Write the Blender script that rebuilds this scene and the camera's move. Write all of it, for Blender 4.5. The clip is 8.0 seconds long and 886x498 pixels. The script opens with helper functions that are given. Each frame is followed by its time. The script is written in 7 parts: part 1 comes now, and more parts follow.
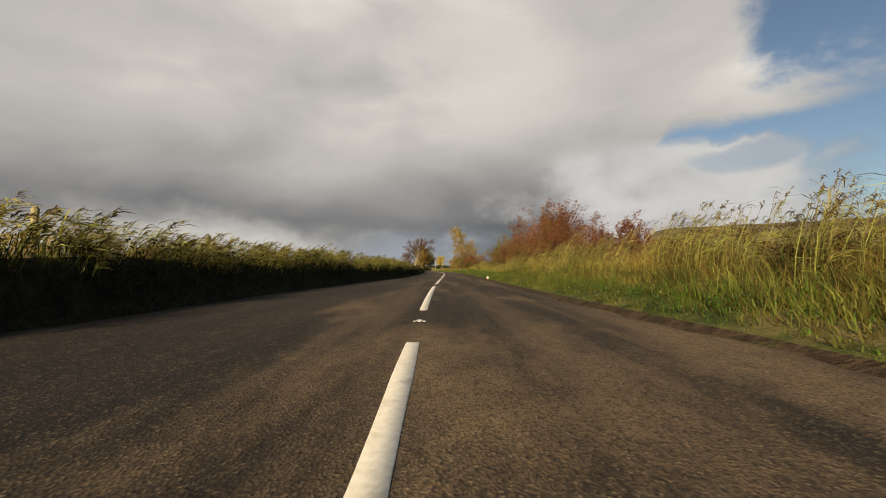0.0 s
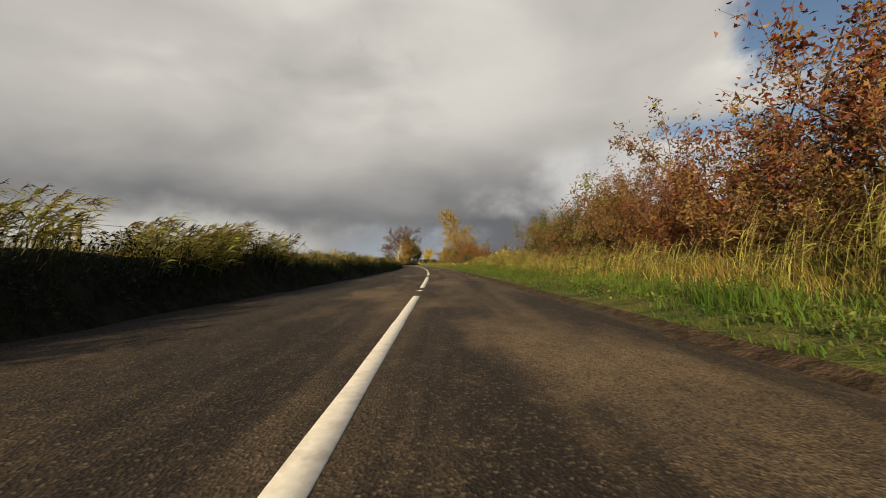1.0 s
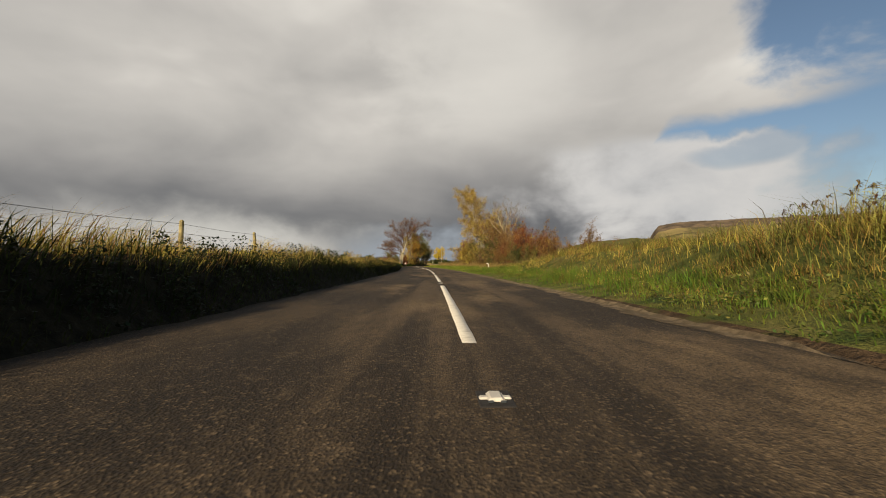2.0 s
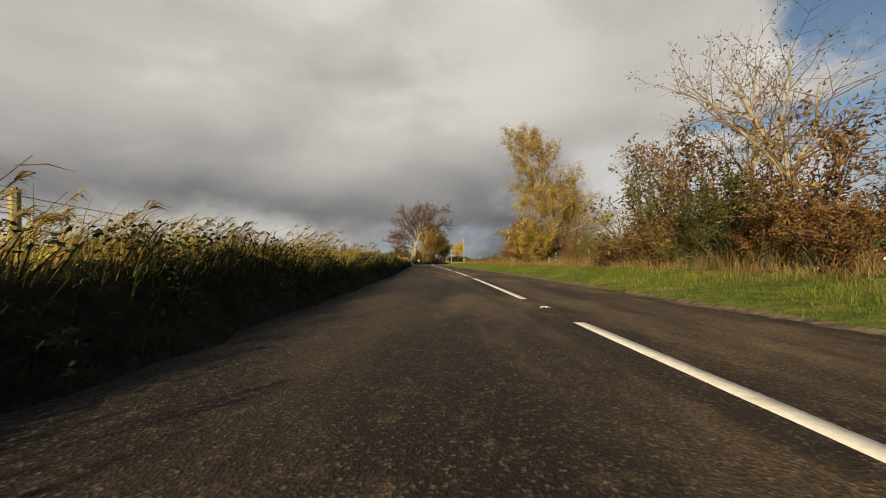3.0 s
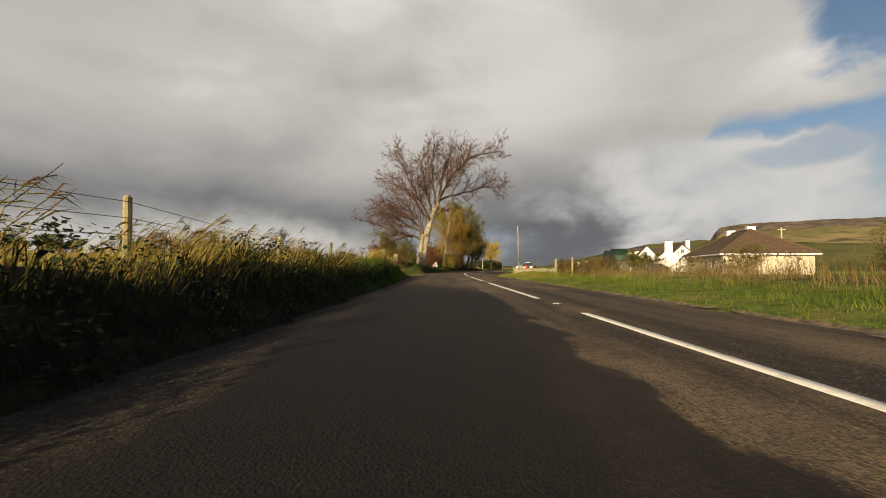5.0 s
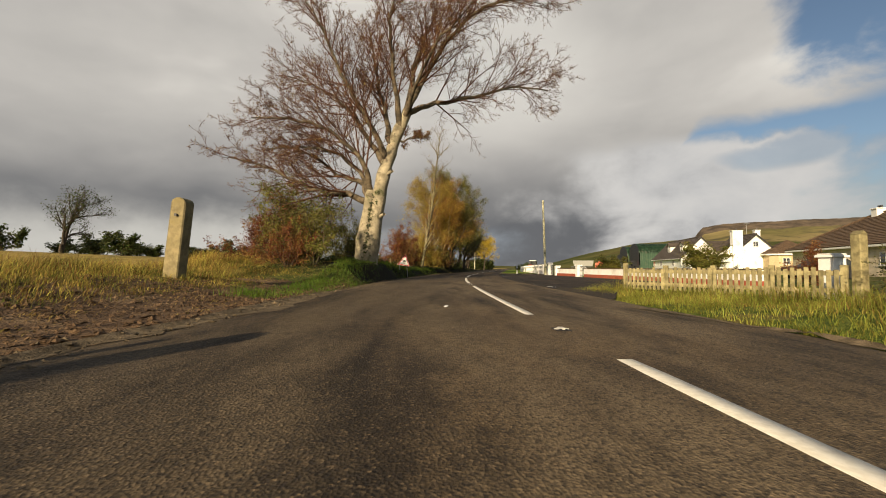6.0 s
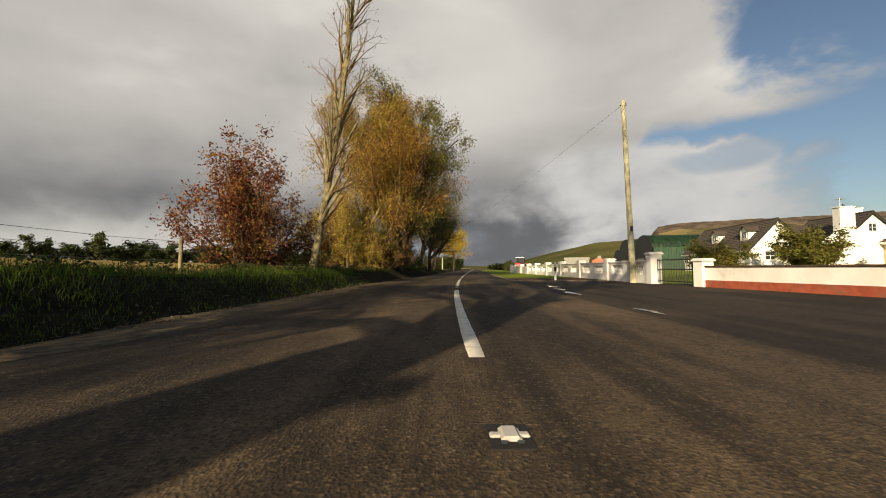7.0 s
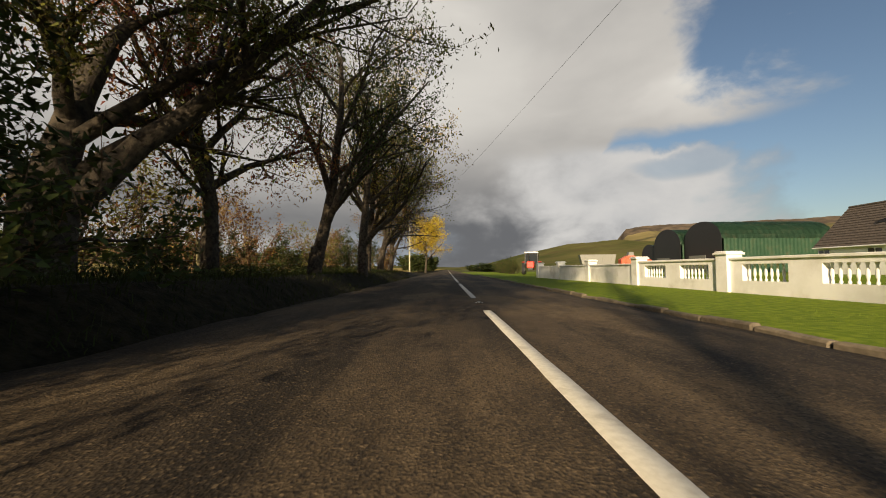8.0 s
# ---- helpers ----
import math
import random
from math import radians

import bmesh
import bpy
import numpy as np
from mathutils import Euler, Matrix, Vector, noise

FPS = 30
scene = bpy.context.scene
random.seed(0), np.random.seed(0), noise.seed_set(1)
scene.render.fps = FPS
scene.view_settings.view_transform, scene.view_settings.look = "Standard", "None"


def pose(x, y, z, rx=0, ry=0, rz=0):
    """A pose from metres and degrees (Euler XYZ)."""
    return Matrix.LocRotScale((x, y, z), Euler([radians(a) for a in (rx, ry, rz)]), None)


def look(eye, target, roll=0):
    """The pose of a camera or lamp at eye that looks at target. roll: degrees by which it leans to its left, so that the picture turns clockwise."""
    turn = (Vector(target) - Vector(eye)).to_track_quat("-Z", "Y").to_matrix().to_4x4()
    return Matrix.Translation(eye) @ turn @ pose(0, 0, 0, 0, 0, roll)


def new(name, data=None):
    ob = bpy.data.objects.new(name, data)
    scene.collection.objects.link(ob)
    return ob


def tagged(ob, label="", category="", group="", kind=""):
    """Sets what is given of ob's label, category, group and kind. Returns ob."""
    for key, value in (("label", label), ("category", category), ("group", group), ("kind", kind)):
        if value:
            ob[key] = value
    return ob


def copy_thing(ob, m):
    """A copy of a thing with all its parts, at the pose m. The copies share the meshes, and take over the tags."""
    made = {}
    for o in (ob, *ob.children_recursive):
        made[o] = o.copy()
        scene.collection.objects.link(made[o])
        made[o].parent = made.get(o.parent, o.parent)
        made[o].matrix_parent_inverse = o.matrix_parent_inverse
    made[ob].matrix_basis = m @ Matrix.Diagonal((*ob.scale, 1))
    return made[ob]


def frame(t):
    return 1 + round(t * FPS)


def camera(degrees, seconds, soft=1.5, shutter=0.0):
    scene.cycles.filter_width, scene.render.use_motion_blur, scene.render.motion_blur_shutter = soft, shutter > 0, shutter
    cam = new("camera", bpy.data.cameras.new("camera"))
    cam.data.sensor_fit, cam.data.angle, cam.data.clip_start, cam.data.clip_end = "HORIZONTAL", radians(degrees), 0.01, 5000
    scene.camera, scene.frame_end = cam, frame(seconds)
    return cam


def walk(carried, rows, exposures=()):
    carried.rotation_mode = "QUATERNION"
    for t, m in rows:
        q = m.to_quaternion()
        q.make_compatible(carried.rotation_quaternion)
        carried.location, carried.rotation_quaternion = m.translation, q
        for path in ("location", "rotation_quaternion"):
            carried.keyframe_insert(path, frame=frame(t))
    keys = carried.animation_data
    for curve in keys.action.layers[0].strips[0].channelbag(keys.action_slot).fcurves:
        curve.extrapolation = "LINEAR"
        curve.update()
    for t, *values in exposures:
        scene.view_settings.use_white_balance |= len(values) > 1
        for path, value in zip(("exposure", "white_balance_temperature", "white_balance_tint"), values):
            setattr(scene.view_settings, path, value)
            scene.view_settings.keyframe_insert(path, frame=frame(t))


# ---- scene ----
# seconds, x, y, yaw, pitch, roll of the camera on its low mount
ROWS = [
    (0.0, 0.23, -5.08, -0.73, 2.86, -0.16),
    (0.1, 0.33, -1.98, -0.90, 2.98, -0.10),
    (0.2, 0.46, 1.17, -1.07, 3.08, -0.06),
    (0.3, 0.52, 4.26, -1.26, 3.01, -0.06),
    (0.4, 0.55, 7.23, -1.56, 2.75, -0.07),
    (0.5, 0.60, 10.20, -1.97, 2.63, -0.08),
    (0.6, 0.69, 13.32, -2.32, 2.76, -0.07),
    (0.7, 0.76, 16.55, -2.52, 2.74, -0.06),
    (0.8, 0.82, 19.85, -2.56, 2.53, -0.06),
    (0.9, 0.90, 23.12, -2.49, 2.30, -0.10),
    (1.0, 0.98, 26.27, -2.33, 2.09, -0.12),
    (1.1, 1.05, 29.36, -2.13, 2.04, -0.09),
    (1.2, 1.09, 32.51, -2.00, 2.29, -0.07),
    (1.3, 1.12, 35.70, -1.96, 2.75, -0.09),
    (1.4, 1.14, 38.87, -1.91, 3.03, -0.15),
    (1.5, 1.13, 42.03, -1.81, 3.00, -0.21),
    (1.6, 1.10, 45.18, -1.67, 2.83, -0.23),
    (1.7, 1.06, 48.34, -1.52, 2.64, -0.26),
    (2.8, -0.56, 83.79, 1.05, 1.71, 0.27),
    (2.9, -0.79, 86.90, 1.19, 1.82, 0.19),
    (3.0, -0.98, 90.10, 1.31, 1.86, 0.12),
    (3.1, -1.14, 93.32, 1.49, 1.91, 0.05),
    (3.2, -1.26, 96.39, 1.74, 2.05, 0.03),
    (3.3, -1.38, 99.34, 1.97, 2.19, 0.05),
    (3.4, -1.56, 102.31, 2.11, 2.13, 0.07),
    (3.5, -1.78, 105.31, 2.21, 1.94, 0.06),
    (3.6, -2.03, 108.32, 2.32, 1.81, 0.03),
    (3.7, -2.27, 111.32, 2.47, 1.72, -0.00),
    (3.8, -2.49, 114.33, 2.62, 1.64, -0.03),
    (3.9, -2.70, 117.34, 2.77, 1.67, -0.05),
    (4.0, -2.90, 120.26, 2.93, 1.81, -0.02),
    (4.1, -3.12, 123.09, 3.09, 1.98, 0.02),
    (4.2, -3.35, 125.77, 3.26, 2.07, 0.05),
    (4.3, -3.57, 128.25, 3.46, 2.12, 0.07),
    (4.4, -3.81, 130.74, 3.67, 2.20, 0.12),
    (4.5, -4.09, 133.55, 3.87, 2.28, 0.19),
    (4.6, -4.35, 136.58, 4.08, 2.38, 0.26),
    (4.7, -4.58, 139.55, 4.33, 2.60, 0.36),
    (5.8, -6.33, 170.11, 2.75, 2.70, 0.47),
    (5.9, -6.44, 172.73, 2.47, 2.66, 0.39),
    (6.0, -6.54, 175.35, 2.15, 2.68, 0.30),
    (6.1, -6.61, 178.01, 1.76, 2.70, 0.18),
    (6.2, -6.66, 180.75, 1.25, 2.76, 0.10),
    (6.3, -6.67, 183.55, 0.61, 2.80, 0.10),
    (6.4, -6.66, 186.32, -0.06, 2.77, 0.14),
    (6.5, -6.63, 188.97, -0.59, 2.78, 0.17),
    (6.6, -6.59, 191.55, -0.97, 2.78, 0.11),
    (6.7, -6.53, 194.12, -1.35, 2.76, 0.02),
    (6.8, -6.45, 196.71, -1.82, 2.71, -0.07),
    (6.9, -6.36, 199.39, -2.36, 2.63, -0.20),
    (7.0, -6.28, 202.17, -2.89, 2.73, -0.31),
    (7.1, -6.17, 204.99, -3.34, 3.03, -0.31),
    (7.2, -6.01, 207.83, -3.77, 3.20, -0.25),
    (7.3, -5.81, 210.84, -4.25, 3.21, -0.18),
    (7.4, -5.59, 213.91, -4.77, 3.02, -0.15),
    (7.5, -5.39, 216.75, -5.29, 2.65, -0.14),
    (7.6, -5.21, 219.38, -5.75, 2.56, -0.12),
    (7.7, -5.00, 222.08, -6.11, 2.86, -0.09),
    (7.8, -4.77, 225.05, -6.37, 3.12, -0.08),
    (7.9, -4.47, 228.35, -6.60, 3.06, -0.13),
    (8.0, -4.09, 231.82, -6.88, 2.87, -0.22),
]
EYE = 0.65
cam = camera(94.9, 8.0, 1.0, 0.008)
walk(cam, [(t, pose(x, y, EYE, 90 + p, 0, yaw) @ pose(0, 0, 0, 0, 0, r)) for t, x, y, yaw, p, r in ROWS])

# heading of the road in degrees, every twelve metres from -12 m on
BENDS = [1.33, 0.14, -1.48, -1.73, -1.57, -0.73, 0.29, 1.03, 1.45, 2.03, 2.99, 4.05, 4.50, 4.31, 4.43, 4.41, 3.85, 1.72, -2.40, -5.33, -6.62, -7.07, -7.28, -7.39, -7.45, -7.48, -7.50]
STEP = np.arange(-12.0, 300.5, 0.5)
HEAD = np.radians(np.interp(STEP, np.arange(-12.0, 312.0, 12.0)[:len(BENDS)], BENDS))
MID = (HEAD[1:] + HEAD[:-1]) / 2
LINE_X = np.concatenate([[0], np.cumsum(-np.sin(MID) * 0.5)])
LINE_Y = np.concatenate([[0], np.cumsum(np.cos(MID) * 0.5)])
LINE_X, LINE_Y = LINE_X - LINE_X[24], LINE_Y - LINE_Y[24]


def heading(s):
    return np.interp(s, STEP, HEAD)


def along(s, u):
    """World x, y of the points s metres along the road and u metres to the right of its centre line."""
    s, u = np.broadcast_arrays(np.asarray(s, float), np.asarray(u, float))
    a = heading(s)
    over = np.where(s > STEP[-1], s - STEP[-1], np.where(s < STEP[0], s - STEP[0], 0.0))
    x = np.interp(s, STEP, LINE_X) - np.sin(a) * over
    y = np.interp(s, STEP, LINE_Y) + np.cos(a) * over
    near = np.clip(u, -60, 60)
    return x + near * np.cos(a) + (u - near), y + near * np.sin(a)


def ramp(v, a, b):
    t = np.clip((np.asarray(v, float) - a) / (b - a), 0, 1)
    return t * t * (3 - 2 * t)


def left_edge(s):
    return np.interp(s, [-20, 6, 26, 45, 95, 140, 165, 176, 190, 198, 222, 240, 320], [-4.4, -4.4, -3.3, -3.3, -3.4, -4.0, -4.0, -4.3, -4.2, -4.1, -3.9, -3.5, -3.5])


def right_edge(s):
    return np.interp(s, [-20, 0, 20, 45, 95, 150, 180, 225, 320], [2.9, 2.9, 2.7, 2.5, 2.6, 2.5, 2.4, 2.6, 2.6])


def lumps(s, u, scale=1.0):
    return 0.5 * np.sin(s * 1.13 / scale + 1.7 * np.sin(u * 0.9 / scale)) * np.sin(u * 1.41 / scale + 0.6 * s / scale) + 0.3 * np.sin(s * 0.31 / scale + u * 0.23 / scale)


def ground_z(s, u):
    """Height of the land."""
    s, u = np.broadcast_arrays(np.asarray(s, float), np.asarray(u, float))
    le, re = left_edge(s), right_edge(s)
    out_l, out_r = np.maximum(le - u, 0), np.maximum(u - re, 0)
    gate = ramp(s, 175, 178) * (1 - ramp(s, 186, 192))
    beech = ramp(s, 188, 194) * (1 - ramp(s, 262, 300))
    bank = (0.80 - 0.14 * ramp(s, 70, 84) + 0.10 * np.sin(s * 0.9) * np.sin(s * 0.37 + 1) + 0.06 * np.sin(s * 2.3 + np.sin(s * 0.8))) * (1 - ramp(s, 174.6, 177.4)) * ramp(s, -400, -60) * ramp(out_l, 0.05, 0.80)
    bank = bank + (0.80 + 0.10 * ramp(s, 192, 195) - 0.40 * ramp(s, 199, 211)) * beech * ramp(out_l, 0.0, 0.95 - 0.5 * ramp(s, 193, 195) * (1 - ramp(s, 198, 200))) + 0.45 * gate * ramp(out_l, 0.6, 4.5)
    field = np.minimum(np.maximum(out_l - 6, 0) * 0.035, 6.0)
    verge = 0.14 * ramp(out_r, 0.0, 1.2) * (1 - ramp(s, 180, 184))
    knoll = 0.75 * ramp(out_r, 1.2, 4.5) * ramp(s, 50, 60) * (1 - ramp(s, 76, 92))
    hedge = 0.3 * ramp(out_r, 1.5, 4.0) * (1 - ramp(s, 160, 175))
    rise = np.minimum(np.maximum(out_r - 12, 0) * 0.012, 9.0) * (1 - 0.7 * ramp(s, 170, 200))
    rough = 0.035 * lumps(s, u) * ramp(np.maximum(out_l, out_r), 0.1, 1.0) * (1 - ramp(u, 2, 3) * ramp(s, 184, 188))
    under = -0.10 * (1 - ramp(np.maximum(out_l, out_r), 0.0, 0.12))
    apron = -0.10 * ramp(s, 183, 185) * (1 - ramp(s, 222.5, 223.5)) * ramp(u, 1, 2) * (1 - ramp(u, 11, 12))
    return bank + field + verge + knoll + hedge + rise + rough + np.minimum(under, apron)


# ---- light ----
SUN_AZIMUTH, SUN_HEIGHT = radians(204), radians(19)
world = bpy.data.worlds.new("world")
scene.world = world
world.use_nodes = True


class Nodes:
    """A short hand for node trees."""

    def __init__(self, tree):
        self.tree = tree
        tree.nodes.clear()

    def add(self, kind, **values):
        n = self.tree.nodes.new(kind)
        for key, value in values.items():
            setattr(n, key, value)
        return n

    def put(self, n, key, value):
        if isinstance(value, bpy.types.NodeSocket):
            self.tree.links.new(value, n.inputs[key])
        else:
            n.inputs[key].default_value = value

    def math(self, op, a, b=0.0, c=0.0, clamp=False):
        n = self.add("ShaderNodeMath", operation=op, use_clamp=clamp)
        for i, v in enumerate((a, b, c)):
            self.put(n, i, v)
        return n.outputs[0]

    def smooth(self, v, lo, hi, to_lo=0.0, to_hi=1.0):
        n = self.add("ShaderNodeMapRange", interpolation_type="SMOOTHSTEP")
        for i, x in enumerate((v, lo, hi, to_lo, to_hi)):
            self.put(n, i, x)
        return n.outputs[0]

    def noise(self, vector, scale, detail=4.0, rough=0.55, distortion=0.0):
        n = self.add("ShaderNodeTexNoise")
        self.put(n, "Vector", vector)
        for k, v in (("Scale", scale), ("Detail", detail), ("Roughness", rough), ("Distortion", distortion)):
            self.put(n, k, v)
        return n.outputs["Fac"]

    def mix(self, fac, a, b, blend="MIX"):
        n = self.add("ShaderNodeMix", data_type="RGBA", blend_type=blend)
        self.put(n, 0, fac)
        self.put(n, 6, a if isinstance(a, bpy.types.NodeSocket) else (*a, 1))
        self.put(n, 7, b if isinstance(b, bpy.types.NodeSocket) else (*b, 1))
        return n.outputs[2]

    def scaled(self, vector, x, y, z):
        n = self.add("ShaderNodeMapping")
        self.put(n, "Vector", vector)
        self.put(n, "Scale", (x, y, z))
        return n.outputs[0]


def make_sky():
    k = Nodes(world.node_tree)
    sky = k.add("ShaderNodeTexSky", sky_type="NISHITA", sun_disc=False, sun_elevation=SUN_HEIGHT, sun_rotation=SUN_AZIMUTH, altitude=20.0)
    way = k.add("ShaderNodeTexCoord").outputs["Generated"]
    split = k.add("ShaderNodeSeparateXYZ")
    k.put(split, 0, way)
    x, y, z = split.outputs
    turn = k.math("ARCTAN2", x, y)
    flat = k.scaled(way, 1.0, 1.0, 2.6)
    big = k.noise(flat, 1.9, 4.0, 0.48, 0.3)
    fine = k.noise(k.scaled(way, 1.0, 1.0, 1.5), 6.0, 6.0, 0.55, 0.2)
    wisps = k.math("ADD", k.math("MULTIPLY", k.math("SUBTRACT", big, 0.5), 0.55), k.math("MULTIPLY", k.math("SUBTRACT", fine, 0.5), 0.65))
    high = k.math("ADD", z, k.math("MULTIPLY", wisps, 0.10))
    side = k.math("ADD", turn, k.math("MULTIPLY", wisps, 0.55))
    # the broad bank, from the left over the road, its rim reaching furthest out low down
    rim_at = k.smooth(z, 0.27, 0.50, 0.80, 0.63)
    foot = k.smooth(turn, 0.36, 0.54, -0.05, 0.288)
    upper = k.math("MULTIPLY", k.smooth(side, k.math("ADD", rim_at, -0.03), k.math("ADD", rim_at, 0.07), 1.0, 0.0), k.smooth(high, k.math("ADD", foot, -0.014), k.math("ADD", foot, 0.020)))
    # the white heap below it, with a blue hole in it
    heap_top = k.smooth(side, 0.55, 0.80, 0.272, 0.215)
    low = k.math("MULTIPLY", k.smooth(side, 0.68, 0.84, 1.0, 0.0), k.smooth(high, k.math("ADD", heap_top, -0.022), k.math("ADD", heap_top, 0.012), 1.0, 0.0))
    hole = k.math("ADD", k.math("POWER", k.math("ABSOLUTE", k.math("MULTIPLY", k.math("ADD", side, -0.64), 11.0)), 2.0), k.math("POWER", k.math("ABSOLUTE", k.math("MULTIPLY", k.math("ADD", high, -0.212), 42.0)), 2.0))
    low = k.math("MULTIPLY", low, k.smooth(k.math("ADD", hole, k.math("MULTIPLY", wisps, 6.0)), 0.0, 1.6, 0.60, 1.0))
    # thin streaks in the open blue
    streak = k.math("MULTIPLY", k.smooth(k.noise(k.scaled(way, 1.0, 1.0, 3.5), 4.5, 6.0, 0.6, 0.8), 0.60, 0.80, 0.0, 0.5), k.smooth(z, 0.10, 0.20))
    upper = k.math("MAXIMUM", upper, streak)
    behind = k.math("MULTIPLY", k.smooth(k.math("ABSOLUTE", turn), 1.5, 2.1), k.smooth(big, 0.46, 0.62))
    front = k.smooth(k.math("ABSOLUTE", turn), 1.5, 2.1, 1.0, 0.0)
    front = k.math("MULTIPLY", front, k.smooth(k.math("ADD", z, k.math("MULTIPLY", wisps, 0.3)), 0.58, 0.74, 1.0, 0.0))
    cover = k.math("MAXIMUM", k.math("MULTIPLY", k.math("MAXIMUM", upper, low), front), k.math("MULTIPLY", behind, 0.5), clamp=True)
    # tones of the cloud: pale high up, slate underneath, a bright rim low at the left
    shade = k.math("ADD", k.smooth(z, 0.08, 0.36, 0.0, 0.88), k.math("MULTIPLY", k.math("SUBTRACT", big, 0.5), 1.3))
    shade = k.math("ADD", shade, k.math("MULTIPLY", k.math("SUBTRACT", fine, 0.5), 0.30), clamp=True)
    cloud = k.mix(shade, (0.155, 0.158, 0.166), (0.66, 0.625, 0.575))
    cloud = k.mix(k.math("MULTIPLY", k.smooth(big, 0.54, 0.74), k.smooth(z, 0.26, 0.42)), cloud, (0.92, 0.88, 0.80))
    pale = k.mix(fine, (0.42, 0.43, 0.45), (0.86, 0.82, 0.76))
    cloud = k.mix(k.math("MULTIPLY", low, k.smooth(k.math("ADD", turn, k.math("MULTIPLY", wisps, 1.2)), 0.12, 0.52)), cloud, pale)
    rim = k.math("MULTIPLY", k.smooth(k.math("ADD", turn, k.math("MULTIPLY", wisps, 0.5)), -0.02, -0.42), k.smooth(k.math("ADD", z, k.math("MULTIPLY", wisps, 0.22)), 0.05, 0.15, 1.0, 0.0))
    cloud = k.mix(rim, cloud, (0.62, 0.60, 0.55))
    # the place where the sun nearly breaks through the bank
    thin = k.math("ADD", k.math("POWER", k.math("ABSOLUTE", k.math("MULTIPLY", k.math("ADD", side, -0.09), 4.2)), 2.0), k.math("POWER", k.math("ABSOLUTE", k.math("MULTIPLY", k.math("ADD", z, -0.43), 8.0)), 2.0))
    cloud = k.mix(k.smooth(thin, 0.0, 1.8, 0.42, 0.0), cloud, (0.92, 0.88, 0.80))
    gap = k.math("MULTIPLY", k.smooth(k.math("ABSOLUTE", k.math("ADD", k.math("ADD", turn, 0.06), k.math("MULTIPLY", wisps, 0.6))), 0.02, 0.20, 1.0, 0.0), k.smooth(k.math("ADD", z, k.math("MULTIPLY", wisps, 0.25)), 0.03, 0.12, 1.0, 0.0))
    cloud = k.mix(gap, cloud, (0.36, 0.40, 0.44))
    blue = k.add("ShaderNodeBackground")
    k.put(blue, "Color", sky.outputs[0])
    k.put(blue, "Strength", SKY_STRENGTH)
    grey = k.add("ShaderNodeBackground")
    k.put(grey, "Color", cloud)
    k.put(grey, "Strength", CLOUD_STRENGTH)
    both = k.add("ShaderNodeMixShader")
    k.put(both, 0, cover)
    k.put(both, 1, blue.outputs[0])
    k.put(both, 2, grey.outputs[0])
    k.put(k.add("ShaderNodeOutputWorld"), 0, both.outputs[0])


SKY_STRENGTH, CLOUD_STRENGTH = 0.055, 0.59
make_sky()

sun_way = Vector((math.sin(SUN_AZIMUTH) * math.cos(SUN_HEIGHT), math.cos(SUN_AZIMUTH) * math.cos(SUN_HEIGHT), math.sin(SUN_HEIGHT)))
sun = new("sun", bpy.data.lights.new("sun", "SUN"))
sun.data.energy, sun.data.angle, sun.data.color = 5.0, radians(0.6), (1.0, 0.80, 0.53)
sun.matrix_world = look(sun_way * 300, (0, 0, 0))
scene.view_settings.exposure = 0.66



